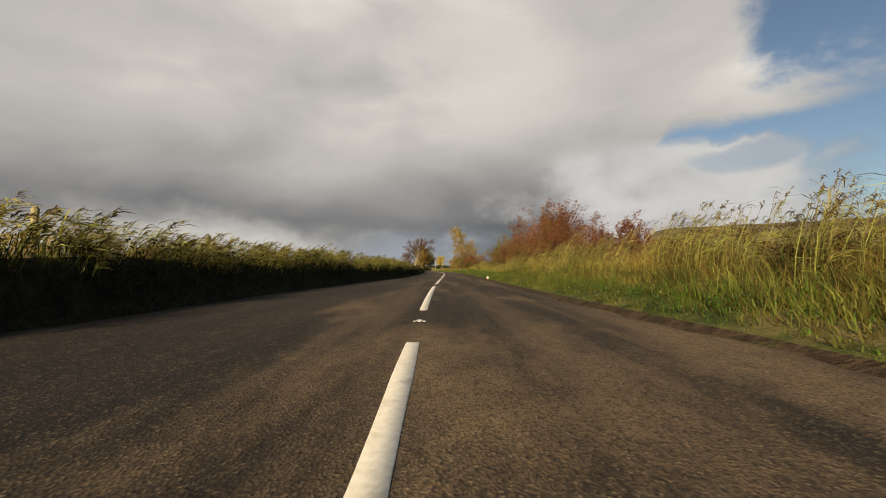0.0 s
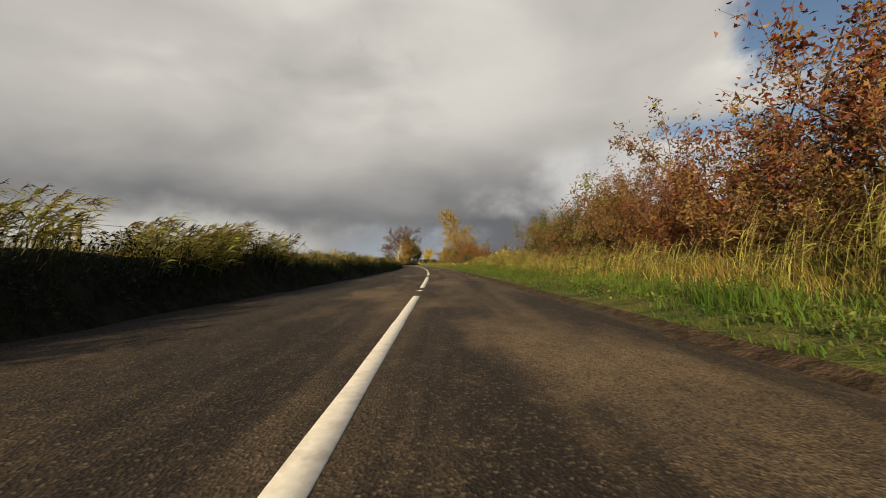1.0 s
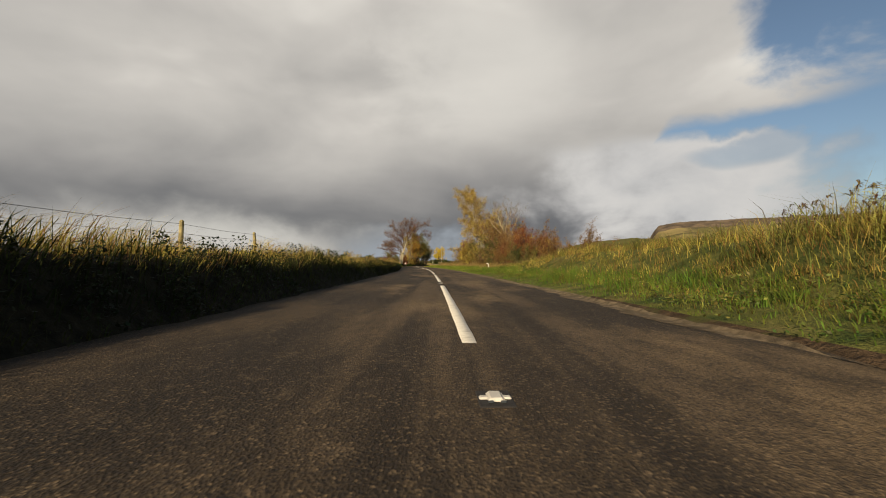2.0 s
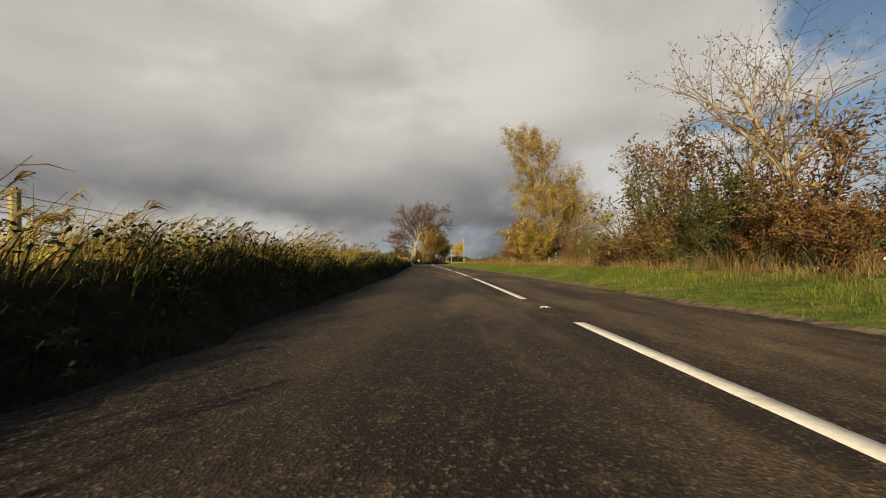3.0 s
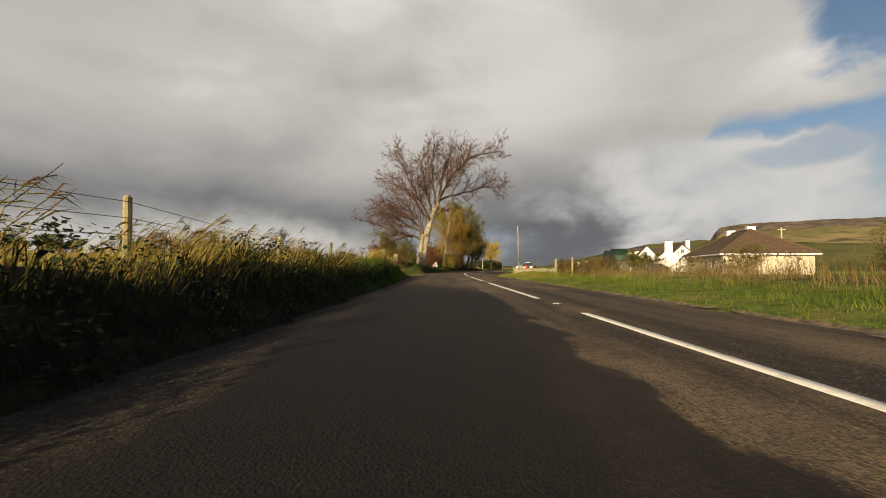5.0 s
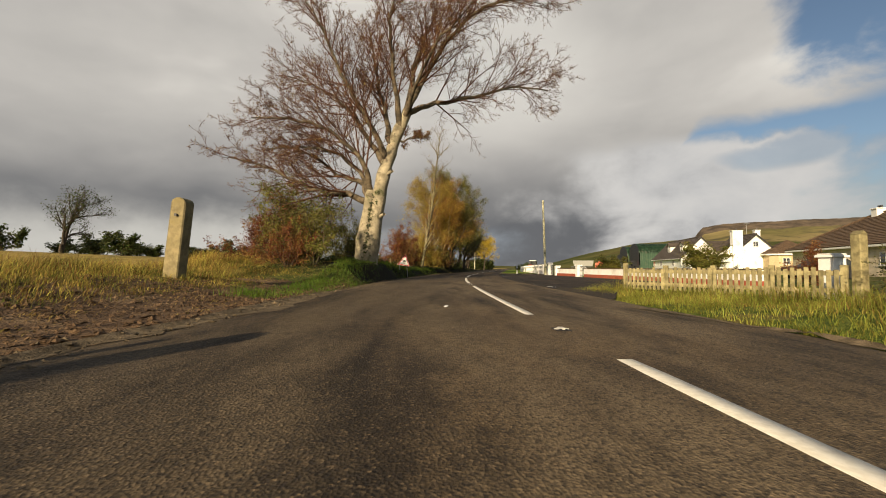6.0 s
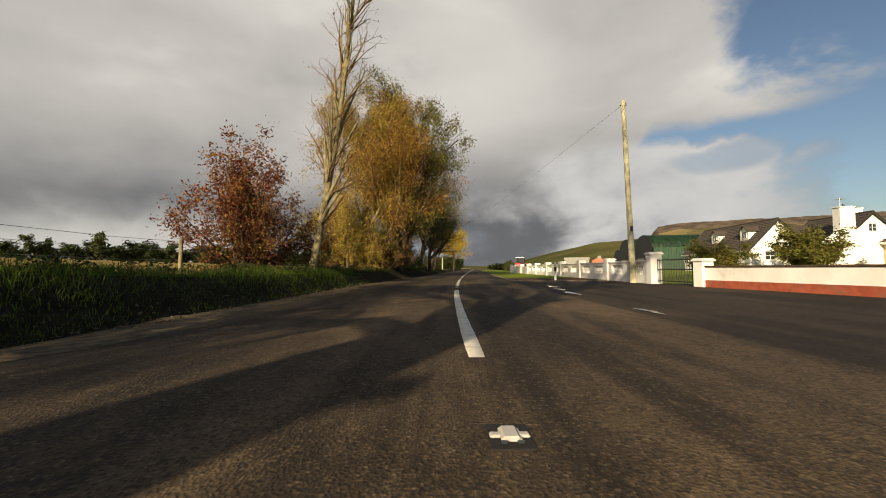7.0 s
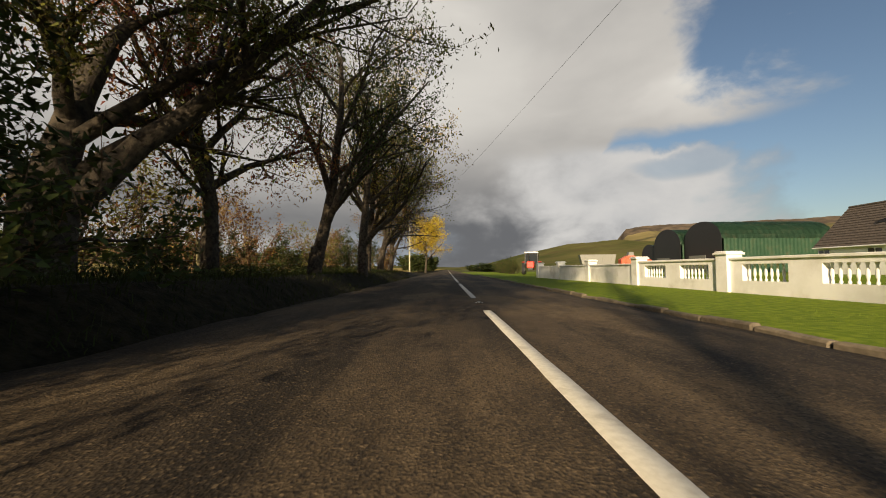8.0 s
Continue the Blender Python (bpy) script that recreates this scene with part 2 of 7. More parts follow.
# ---- materials ----
def surface(name, low, high, scale=8.0, rough=0.8, bump=0.3, bump_scale=60.0, depth=0.01, metal=0.0, stain=None, stain_scale=1.2, island=0.0, through_light=0.0, spec=0.4, each=0.0):
    """A worn surface: two tones mixed by noise, a broad stain, fine relief, and a shift from piece to piece."""
    m = bpy.data.materials.new(name)
    m.use_nodes = True
    k = Nodes(m.node_tree)
    at = k.add("ShaderNodeTexCoord").outputs["Object"] if not island else k.add("ShaderNodeNewGeometry").outputs["Position"]
    colour = k.mix(k.smooth(k.noise(at, scale, 5.0, 0.6), 0.32, 0.68), low, high)
    if stain:
        colour = k.mix(k.smooth(k.noise(at, stain_scale, 5.0, 0.62), 0.50, 0.72), colour, stain)
    if island:
        pick = k.add("ShaderNodeNewGeometry").outputs["Random Per Island"]
        hue = k.add("ShaderNodeHueSaturation")
        k.put(hue, "Hue", k.math("ADD", 0.5, k.math("MULTIPLY", k.math("SUBTRACT", pick, 0.5), 0.10 * island)))
        k.put(hue, "Value", k.math("ADD", 1.0, k.math("MULTIPLY", k.math("SUBTRACT", pick, 0.5), 1.1 * island)))
        k.put(hue, "Color", colour)
        colour = hue.outputs[0]
    if each:
        pick = k.add("ShaderNodeObjectInfo").outputs["Random"]
        hue = k.add("ShaderNodeHueSaturation")
        k.put(hue, "Value", k.math("ADD", 1.0, k.math("MULTIPLY", k.math("SUBTRACT", pick, 0.5), each)))
        k.put(hue, "Color", colour)
        colour = hue.outputs[0]
    b = k.add("ShaderNodeBsdfPrincipled")
    k.put(b, "Base Color", colour)
    k.put(b, "Roughness", k.smooth(k.noise(at, scale * 2.3), 0.3, 0.7, max(rough - 0.1, 0.02), min(rough + 0.1, 1.0)))
    k.put(b, "Metallic", metal)
    k.put(b, "Specular IOR Level", spec)
    if bump:
        n = k.add("ShaderNodeBump")
        k.put(n, "Strength", bump)
        k.put(n, "Distance", depth)
        k.put(n, "Height", k.noise(at, bump_scale, 4.0, 0.6))
        k.put(b, "Normal", n.outputs[0])
    out = b.outputs[0]
    if through_light:
        t = k.add("ShaderNodeBsdfTranslucent")
        k.put(t, "Color", colour)
        s = k.add("ShaderNodeMixShader")
        k.put(s, 0, through_light)
        k.put(s, 1, out)
        k.put(s, 2, t.outputs[0])
        out = s.outputs[0]
    k.put(k.add("ShaderNodeOutputMaterial"), 0, out)
    return m


def asphalt(name, dark, light, warm, chips=(0.20, 0.18, 0.15), dusty=None):
    m = bpy.data.materials.new(name)
    m.use_nodes = True
    k = Nodes(m.node_tree)
    at = k.add("ShaderNodeUVMap").outputs[0]
    # uv: metres across and along the road
    lanes = k.scaled(at, 1.0, 0.045, 1.0)
    tracks = k.noise(lanes, 1.3, 4.0, 0.6, 0.4)
    blotch = k.noise(k.scaled(at, 1.0, 0.35, 1.0), 0.55, 5.0, 0.62)
    grain = k.noise(at, 60.0, 5.0, 0.75)
    mottle = k.noise(k.scaled(at, 1.0, 0.6, 1.0), 5.5, 6.0, 0.72)
    colour = k.mix(k.smooth(tracks, 0.41, 0.60), dark, light)
    colour = k.mix(k.smooth(blotch, 0.48, 0.66), colour, warm)
    colour = k.mix(k.math("MULTIPLY", k.smooth(blotch, 0.44, 0.36), 0.6), colour, tuple(0.55 * c for c in dark))
    if dusty:
        # a paler, dustier stretch of old surfacing by the field gateway and the houses
        part_of = k.add("ShaderNodeSeparateXYZ")
        k.put(part_of, 0, at)
        here = k.math("MULTIPLY", k.smooth(part_of.outputs[1], 156.0, 172.0), k.smooth(part_of.outputs[1], 208.0, 190.0))
        worn = k.smooth(k.noise(k.scaled(at, 1.0, 0.22, 1.0), 0.9, 5.0, 0.65), 0.36, 0.62)
        colour = k.mix(k.math("MULTIPLY", here, worn), colour, dusty)
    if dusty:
        # left lane: dark tarmac with roadside shade painted in, weaker past the gateway
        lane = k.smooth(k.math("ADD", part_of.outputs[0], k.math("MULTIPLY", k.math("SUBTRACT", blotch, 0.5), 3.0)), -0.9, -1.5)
        lane_shade = k.math("MULTIPLY", lane, k.smooth(part_of.outputs[1], 166.0, 150.0, 0.45, 1.0))
        colour = k.mix(k.math("MULTIPLY", lane_shade, k.smooth(part_of.outputs[1], 20.0, 8.0, 0.68, 0.85)), colour, (0.012, 0.010, 0.008))
    colour = k.mix(k.math("MULTIPLY", k.smooth(grain, 0.55, 0.72), 0.75), colour, chips)
    colour = k.mix(k.math("MULTIPLY", k.smooth(grain, 0.47, 0.32), 0.8), colour, (0.018, 0.016, 0.015))
    colour = k.mix(k.math("MULTIPLY", k.smooth(mottle, 0.50, 0.34), 0.38), colour, tuple(0.6 * c for c in dark))
    colour = k.mix(k.math("MULTIPLY", k.smooth(mottle, 0.54, 0.72), 0.24), colour, chips)
    # single stones of the dressing, some pale, some dark
    stones = k.add("ShaderNodeTexVoronoi")
    k.put(stones, "Vector", at)
    k.put(stones, "Scale", 72.0)
    tone = k.add("ShaderNodeSeparateXYZ")
    k.put(tone, 0, stones.outputs["Color"])
    colour = k.mix(k.math("MULTIPLY", k.smooth(tone.outputs[0], 0.78, 0.96), 0.30), colour, chips)
    colour = k.mix(k.math("MULTIPLY", k.smooth(tone.outputs[1], 0.40, 0.20), 0.60), colour, (0.014, 0.012, 0.011))
    if dusty:
        # a long patch of fresh black tarmac between ragged edges
        ragged = k.math("ADD", part_of.outputs[0], k.math("MULTIPLY", k.math("SUBTRACT", k.noise(k.scaled(at, 1.0, 0.5, 1.0), 1.6, 5.0, 0.7), 0.5), 1.0))
        fresh = k.math("MULTIPLY", k.smooth(ragged, -0.86, -1.0), k.smooth(ragged, -3.55, -3.25))
        fresh = k.math("MULTIPLY", fresh, k.math("MULTIPLY", k.smooth(part_of.outputs[1], 130.0, 136.0), k.smooth(part_of.outputs[1], 168.0, 158.0)))
        colour = k.mix(k.math("MULTIPLY", fresh, 0.86), colour, (0.007, 0.006, 0.005))
    b = k.add("ShaderNodeBsdfPrincipled")
    k.put(b, "Base Color", colour)
    k.put(b, "Roughness", k.smooth(grain, 0.3, 0.7, 0.72, 0.95))
    k.put(b, "Specular IOR Level", 0.18)
    n = k.add("ShaderNodeBump")
    k.put(n, "Strength", 0.8)
    k.put(n, "Distance", 0.009)
    k.put(n, "Height", k.math("ADD", k.math("MULTIPLY", stones.outputs["Distance"], 0.8), k.math("MULTIPLY", grain, 0.6)))
    k.put(b, "Normal", n.outputs[0])
    k.put(k.add("ShaderNodeOutputMaterial"), 0, b.outputs[0])
    return m


def plain(name, colour, rough=0.5, metal=0.0, spec=0.5):
    return surface(name, tuple(0.85 * c for c in colour), colour, 14.0, rough, 0.12, 90.0, 0.004, metal, spec=spec)


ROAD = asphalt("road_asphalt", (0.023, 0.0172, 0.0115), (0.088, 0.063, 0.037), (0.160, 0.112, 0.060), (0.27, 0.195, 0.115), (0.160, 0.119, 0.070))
APRON = asphalt("apron_asphalt", (0.018, 0.013, 0.009), (0.040, 0.029, 0.019), (0.068, 0.047, 0.028), (0.12, 0.09, 0.058))
PAINT = surface("line_paint", (0.64, 0.60, 0.50), (0.76, 0.72, 0.62), 22.0, 0.6, 0.3, 160.0, 0.004, stain=(0.50, 0.46, 0.38), stain_scale=5.0)
VERGE_TURF = surface("verge_turf", (0.055, 0.082, 0.012), (0.135, 0.155, 0.028), 3.0, 0.95, 0.8, 30.0, 0.05, stain=(0.20, 0.145, 0.055), stain_scale=0.7, spec=0.1)
GRIT = surface("roadside_grit", (0.065, 0.050, 0.031), (0.19, 0.145, 0.090), 6.0, 0.95, 0.9, 45.0, 0.02, stain=(0.07, 0.055, 0.035), stain_scale=1.2, spec=0.15)
# soil of the left banks, darkened in colour to stand for their shade
BANK_SHADE_SOIL = surface("bank_shade_soil", (0.010, 0.009, 0.005), (0.030, 0.026, 0.014), 5.0, 0.95, 0.8, 22.0, 0.06, spec=0.1)
TURF = surface("turf", (0.035, 0.052, 0.012), (0.115, 0.115, 0.030), 2.2, 0.95, 0.8, 22.0, 0.06, stain=(0.17, 0.13, 0.055), stain_scale=0.35, spec=0.1)
STUBBLE = surface("stubble", (0.20, 0.15, 0.045), (0.34, 0.25, 0.075), 1.5, 0.95, 0.8, 18.0, 0.06, stain=(0.12, 0.12, 0.03), stain_scale=0.12, spec=0.1)
SOIL = surface("soil", (0.060, 0.036, 0.020), (0.15, 0.095, 0.052), 3.5, 0.95, 1.0, 14.0, 0.08, stain=(0.19, 0.13, 0.075), stain_scale=0.9, spec=0.2)
VERGE_DIRT = surface("verge_dirt", (0.030, 0.020, 0.012), (0.085, 0.057, 0.033), 5.0, 0.95, 1.0, 20.0, 0.05, stain=(0.055, 0.060, 0.016), stain_scale=1.6, spec=0.1)
LAWN = surface("lawn", (0.10, 0.155, 0.010), (0.20, 0.255, 0.022), 6.0, 0.95, 0.6, 70.0, 0.03, spec=0.1)
HILL = surface("hillside", (0.125, 0.115, 0.048), (0.27, 0.215, 0.100), 0.0035, 0.95, 0.0, stain=(0.075, 0.066, 0.05), stain_scale=0.009, spec=0.0)
HILL_GREEN = surface("green_hillside", (0.062, 0.072, 0.028), (0.135, 0.125, 0.048), 0.006, 0.95, 0.0, stain=(0.10, 0.085, 0.04), stain_scale=0.015, spec=0.0)
CLIFF = surface("cliff_rock", (0.075, 0.062, 0.05), (0.17, 0.13, 0.09), 0.02, 0.95, 0.0, spec=0.0)
BARK = surface("bark", (0.030, 0.024, 0.018), (0.085, 0.068, 0.048), 9.0, 0.9, 0.8, 30.0, 0.03, spec=0.2)
BEECH_BARK = surface("beech_bark", (0.17, 0.145, 0.095), (0.38, 0.33, 0.225), 3.2, 0.85, 0.7, 9.0, 0.04, stain=(0.085, 0.085, 0.040), stain_scale=1.6, spec=0.25)
PALE_BARK = surface("pale_bark", (0.16, 0.135, 0.085), (0.33, 0.28, 0.17), 6.0, 0.85, 0.5, 25.0, 0.02, spec=0.25)
POPLAR_BARK = surface("poplar_bark", (0.105, 0.090, 0.048), (0.27, 0.235, 0.125), 5.0, 0.9, 0.7, 20.0, 0.03, stain=(0.05, 0.042, 0.028), stain_scale=1.1, spec=0.2)
TWIG = surface("twigs", (0.085, 0.052, 0.030), (0.20, 0.125, 0.070), 5.0, 0.9, 0.0, spec=0.2)
leafy = dict(scale=1.4, rough=0.6, bump=0.0, through_light=0.28, spec=0.25)
BEECH_TWIG = surface("beech_twigs", (0.050, 0.024, 0.014), (0.125, 0.058, 0.030), 5.0, 0.9, 0.0, spec=0.2)
BEECH_LIMB = surface("beech_limbs", (0.052, 0.042, 0.029), (0.155, 0.122, 0.080), 3.0, 0.85, 0.5, 16.0, 0.02, spec=0.2)
# leaves with the bank's shade put into the colour; also the dark far trees
LEAF_DARK_SHADE = surface("dark_shade_leaves", (0.010, 0.017, 0.004), (0.032, 0.040, 0.010), island=0.8, **leafy)
LEAF_WEED = surface("weed_leaves", (0.055, 0.080, 0.014), (0.17, 0.18, 0.040), island=0.8, **leafy)
LEAF_DOCK = surface("dock_leaves", (0.060, 0.070, 0.014), (0.17, 0.155, 0.036), island=0.9, **leafy)
LEAF_AMBER = surface("amber_leaves", (0.19, 0.125, 0.028), (0.38, 0.27, 0.065), island=0.8, **leafy)
LEAF_RED = surface("red_leaves", (0.10, 0.030, 0.012), (0.22, 0.085, 0.028), island=0.8, **leafy)
LEAF_BROWN = surface("brown_leaves", (0.105, 0.055, 0.018), (0.21, 0.115, 0.034), island=0.8, **leafy)
LEAF_GOLD = surface("golden_leaves", (0.165, 0.115, 0.022), (0.37, 0.265, 0.052), island=0.7, **leafy)
LEAF_RUSSET = surface("russet_leaves", (0.15, 0.080, 0.015), (0.33, 0.185, 0.034), island=0.8, **leafy)
LEAF_OLIVE = surface("olive_leaves", (0.070, 0.075, 0.015), (0.17, 0.15, 0.030), island=0.7, **leafy)
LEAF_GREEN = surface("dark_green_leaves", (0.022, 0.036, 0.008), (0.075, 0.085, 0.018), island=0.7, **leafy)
LEAF_YELLOW = surface("yellow_leaves", (0.34, 0.24, 0.022), (0.52, 0.38, 0.035), island=0.5, **leafy)
straw = dict(scale=0.7, rough=0.7, bump=0.0, through_light=0.5, spec=0.2)
GRASS_GOLD = surface("dry_golden_grass", (0.21, 0.148, 0.036), (0.47, 0.335, 0.085), island=0.9, **straw)
GRASS_OLIVE = surface("olive_grass", (0.065, 0.075, 0.014), (0.19, 0.165, 0.034), island=0.9, **straw)
GRASS_BRIGHT = surface("yellow_lush_grass", (0.15, 0.155, 0.020), (0.33, 0.315, 0.060), island=0.7, **straw)
GRASS_LIME = surface("yellow_green_grass", (0.085, 0.125, 0.013), (0.20, 0.235, 0.032), island=0.6, **straw)
GRASS_STRAW = surface("brown_straw", (0.17, 0.115, 0.042), (0.33, 0.235, 0.085), island=0.6, **straw)
REED_LEAF = surface("reed_leaves", (0.17, 0.165, 0.035), (0.42, 0.36, 0.10), island=0.8, **straw)
REED_PLUME = surface("reed_plumes", (0.075, 0.048, 0.024), (0.19, 0.125, 0.062), island=0.7, **straw)
NETTLE = surface("nettle_leaves", (0.030, 0.055, 0.008), (0.095, 0.125, 0.022), island=0.8, **leafy)
# darker grass copy, with the shade on the left banks put into its colour
GRASS_SHADED = surface("shaded_grass", (0.014, 0.022, 0.005), (0.048, 0.055, 0.012), island=0.6, **straw)
GRASS_GREEN = surface("green_grass", (0.060, 0.110, 0.012), (0.14, 0.19, 0.025), island=0.6, **straw)
WHITEWASH = surface("white_render", (0.76, 0.74, 0.69), (0.86, 0.84, 0.80), 1.5, 0.85, 0.35, 60.0, 0.006, stain=(0.60, 0.57, 0.50), stain_scale=0.8)
RED_PLINTH = surface("red_painted_plinth", (0.26, 0.055, 0.028), (0.38, 0.10, 0.05), 4.0, 0.8, 0.4, 50.0, 0.006, stain=(0.20, 0.09, 0.06), stain_scale=1.5)
CREAM_BRICK = surface("cream_brick", (0.44, 0.34, 0.19), (0.58, 0.46, 0.28), 9.0, 0.85, 0.4, 40.0, 0.008)
CREAM = surface("cream_render", (0.48, 0.41, 0.29), (0.60, 0.52, 0.38), 2.0, 0.85, 0.3, 60.0, 0.005)
SLATE = surface("dark_slate", (0.045, 0.036, 0.030), (0.095, 0.074, 0.058), 6.0, 0.8, 0.4, 30.0, 0.01, each=0.5)
TILE = surface("brown_roof_tile", (0.055, 0.035, 0.020), (0.115, 0.072, 0.041), 5.0, 0.85, 0.4, 30.0, 0.01, each=0.5)
BLACK_PAINT = plain("black_paint", (0.022, 0.020, 0.019), 0.45)
WHITE_PAINT = plain("white_paint", (0.80, 0.79, 0.75), 0.5)
OLD_WOOD = surface("weathered_wood", (0.155, 0.130, 0.062), (0.31, 0.265, 0.130), 7.0, 0.9, 0.6, 45.0, 0.008, each=0.5)
POLE_WOOD = surface("pole_wood", (0.28, 0.265, 0.16), (0.52, 0.49, 0.34), 3.0, 0.85, 0.5, 30.0, 0.008)
STONE = surface("gatepost_stone", (0.150, 0.122, 0.060), (0.270, 0.222, 0.112), 5.0, 0.9, 0.7, 25.0, 0.015, stain=(0.16, 0.13, 0.05), stain_scale=2.5)
KERB = surface("kerb_concrete", (0.11, 0.088, 0.058), (0.22, 0.175, 0.12), 5.0, 0.9, 0.6, 40.0, 0.01, stain=(0.09, 0.075, 0.05), stain_scale=3.0, each=0.3)
WIRE = plain("galvanised_wire", (0.22, 0.21, 0.20), 0.5, 0.8)
STEEL = plain("galvanised_steel", (0.40, 0.40, 0.39), 0.45, 0.8)
IRON = plain("dark_iron", (0.03, 0.028, 0.027), 0.5, 0.3)
SIGN_RED = plain("sign_red", (0.55, 0.03, 0.035), 0.35)
BARN_GREEN = surface("green_sheet_steel", (0.018, 0.050, 0.026), (0.030, 0.074, 0.038), 1.2, 0.5, 0.2, 20.0, 0.01, stain=(0.06, 0.07, 0.04))
BARN_BLACK = plain("black_sheeting", (0.014, 0.014, 0.015), 0.5)
MACHINE_RED = plain("tractor_red", (0.50, 0.045, 0.025), 0.4)
ORANGE = plain("machine_orange", (0.60, 0.10, 0.035), 0.5)
TYRE = plain("tyre_rubber", (0.02, 0.02, 0.02), 0.85)
GREY_METAL = plain("grey_steel_body", (0.20, 0.20, 0.18), 0.55, 0.3)
RUBBER = plain("stud_rubber", (0.50, 0.48, 0.43), 0.6)
CASTING = plain("iron_casting", (0.016, 0.014, 0.013), 0.8, 0.2)


def glass(name, tint=(0.03, 0.035, 0.04)):
    m = bpy.data.materials.new(name)
    m.use_nodes = True
    k = Nodes(m.node_tree)
    b = k.add("ShaderNodeBsdfPrincipled")
    k.put(b, "Base Color", (*tint, 1))
    k.put(b, "Roughness", 0.06)
    k.put(b, "Specular IOR Level", 0.8)
    k.put(k.add("ShaderNodeOutputMaterial"), 0, b.outputs[0])
    return m


PANE = glass("window_glass")
WATER = glass("puddle_water", (0.05, 0.042, 0.035))


# ---- building kit ----
def mesh_from(name, verts, faces, mats, smooth=False, index=None, uv=None):
    me = bpy.data.meshes.new(name)
    verts = np.asarray(verts, np.float32).reshape(-1, 3)
    if isinstance(faces, np.ndarray):
        count, size = faces.shape
        me.vertices.add(len(verts))
        me.vertices.foreach_set("co", verts.ravel())
        me.loops.add(count * size)
        me.loops.foreach_set("vertex_index", faces.astype(np.int32).ravel())
        me.polygons.add(count)
        me.polygons.foreach_set("loop_start", np.arange(0, count * size, size, dtype=np.int32))
        me.polygons.foreach_set("loop_total", np.full(count, size, np.int32))
    else:
        me.from_pydata(verts.tolist(), [], faces)
    for m in mats if isinstance(mats, (list, tuple)) else [mats]:
        me.materials.append(m)
    if index is not None:
        me.polygons.foreach_set("material_index", np.asarray(index, np.int32))
    me.polygons.foreach_set("use_smooth", np.full(len(me.polygons), smooth))
    if uv is not None:
        layer = me.uv_layers.new(name="UVMap")
        corner = np.zeros(len(me.loops), np.int32)
        me.loops.foreach_get("vertex_index", corner)
        layer.data.foreach_set("uv", np.asarray(uv, np.float32)[corner].ravel())
    me.update(calc_edges=True)
    return me


def put(name, me, parent=None, label="", kind="", category="", group=""):
    ob = new(name, me)
    if parent is not None:
        ob.parent = parent
    return tagged(ob, label, category, group, kind)


def part(name, bm, material, parent, label="", smooth=False):
    me = bpy.data.meshes.new(name)
    bm.to_mesh(me)
    bm.free()
    me.materials.append(material)
    if smooth:
        me.polygons.foreach_set("use_smooth", np.full(len(me.polygons), True))
    return put(name, me, parent, label)


def thing(name, s, u, z=None, turn=0.0, label="", category="", group="", lean=(0, 0)):
    """An empty at the base of a thing; its own y runs along the road, its x to the right."""
    x, y = along(s, u)
    if z is None:
        z = float(ground_z(s, u))
    ob = new(name)
    ob.empty_display_size = 0.2
    ob.matrix_basis = pose(float(x), float(y), z, lean[0], lean[1], math.degrees(float(heading(s))) + turn)
    return tagged(ob, label, category, group)


def box(bm, x0, y0, z0, x1, y1, z1, bevel=0.0):
    made = bmesh.ops.create_cube(bm, size=1.0)["verts"]
    m = Matrix.Translation(((x0 + x1) / 2, (y0 + y1) / 2, (z0 + z1) / 2)) @ Matrix.Diagonal((abs(x1 - x0), abs(y1 - y0), abs(z1 - z0), 1))
    bmesh.ops.transform(bm, matrix=m, verts=made)
    if bevel:
        edges = list({e for v in made for e in v.link_edges})
        bmesh.ops.bevel(bm, geom=edges, offset=bevel, segments=1, affect="EDGES")
    return bm


def solid(outline, axis, a, b):
    """A prism: the outline in the two other axes, from a to b along the axis."""
    bm = bmesh.new()
    place = {"x": lambda p, v: (v, p[0], p[1]), "y": lambda p, v: (p[0], v, p[1]), "z": lambda p, v: (p[0], p[1], v)}[axis]
    low = [bm.verts.new(place(p, a)) for p in outline]
    high = [bm.verts.new(place(p, b)) for p in outline]
    bm.faces.new(low[::-1])
    bm.faces.new(high)
    for i in range(len(low)):
        j = (i + 1) % len(low)
        bm.faces.new((low[i], low[j], high[j], high[i]))
    bmesh.ops.recalc_face_normals(bm, faces=bm.faces)
    return bm


def rod(bm, p, q, r0, r1=None, sides=8):
    p, q = Vector(p), Vector(q)
    made = bmesh.ops.create_cone(bm, cap_ends=True, segments=sides, radius1=r0, radius2=r0 if r1 is None else r1, depth=(q - p).length)["verts"]
    turn = (q - p).to_track_quat("Z", "Y").to_matrix().to_4x4()
    bmesh.ops.transform(bm, matrix=Matrix.Translation((p + q) / 2) @ turn, verts=made)
    return bm


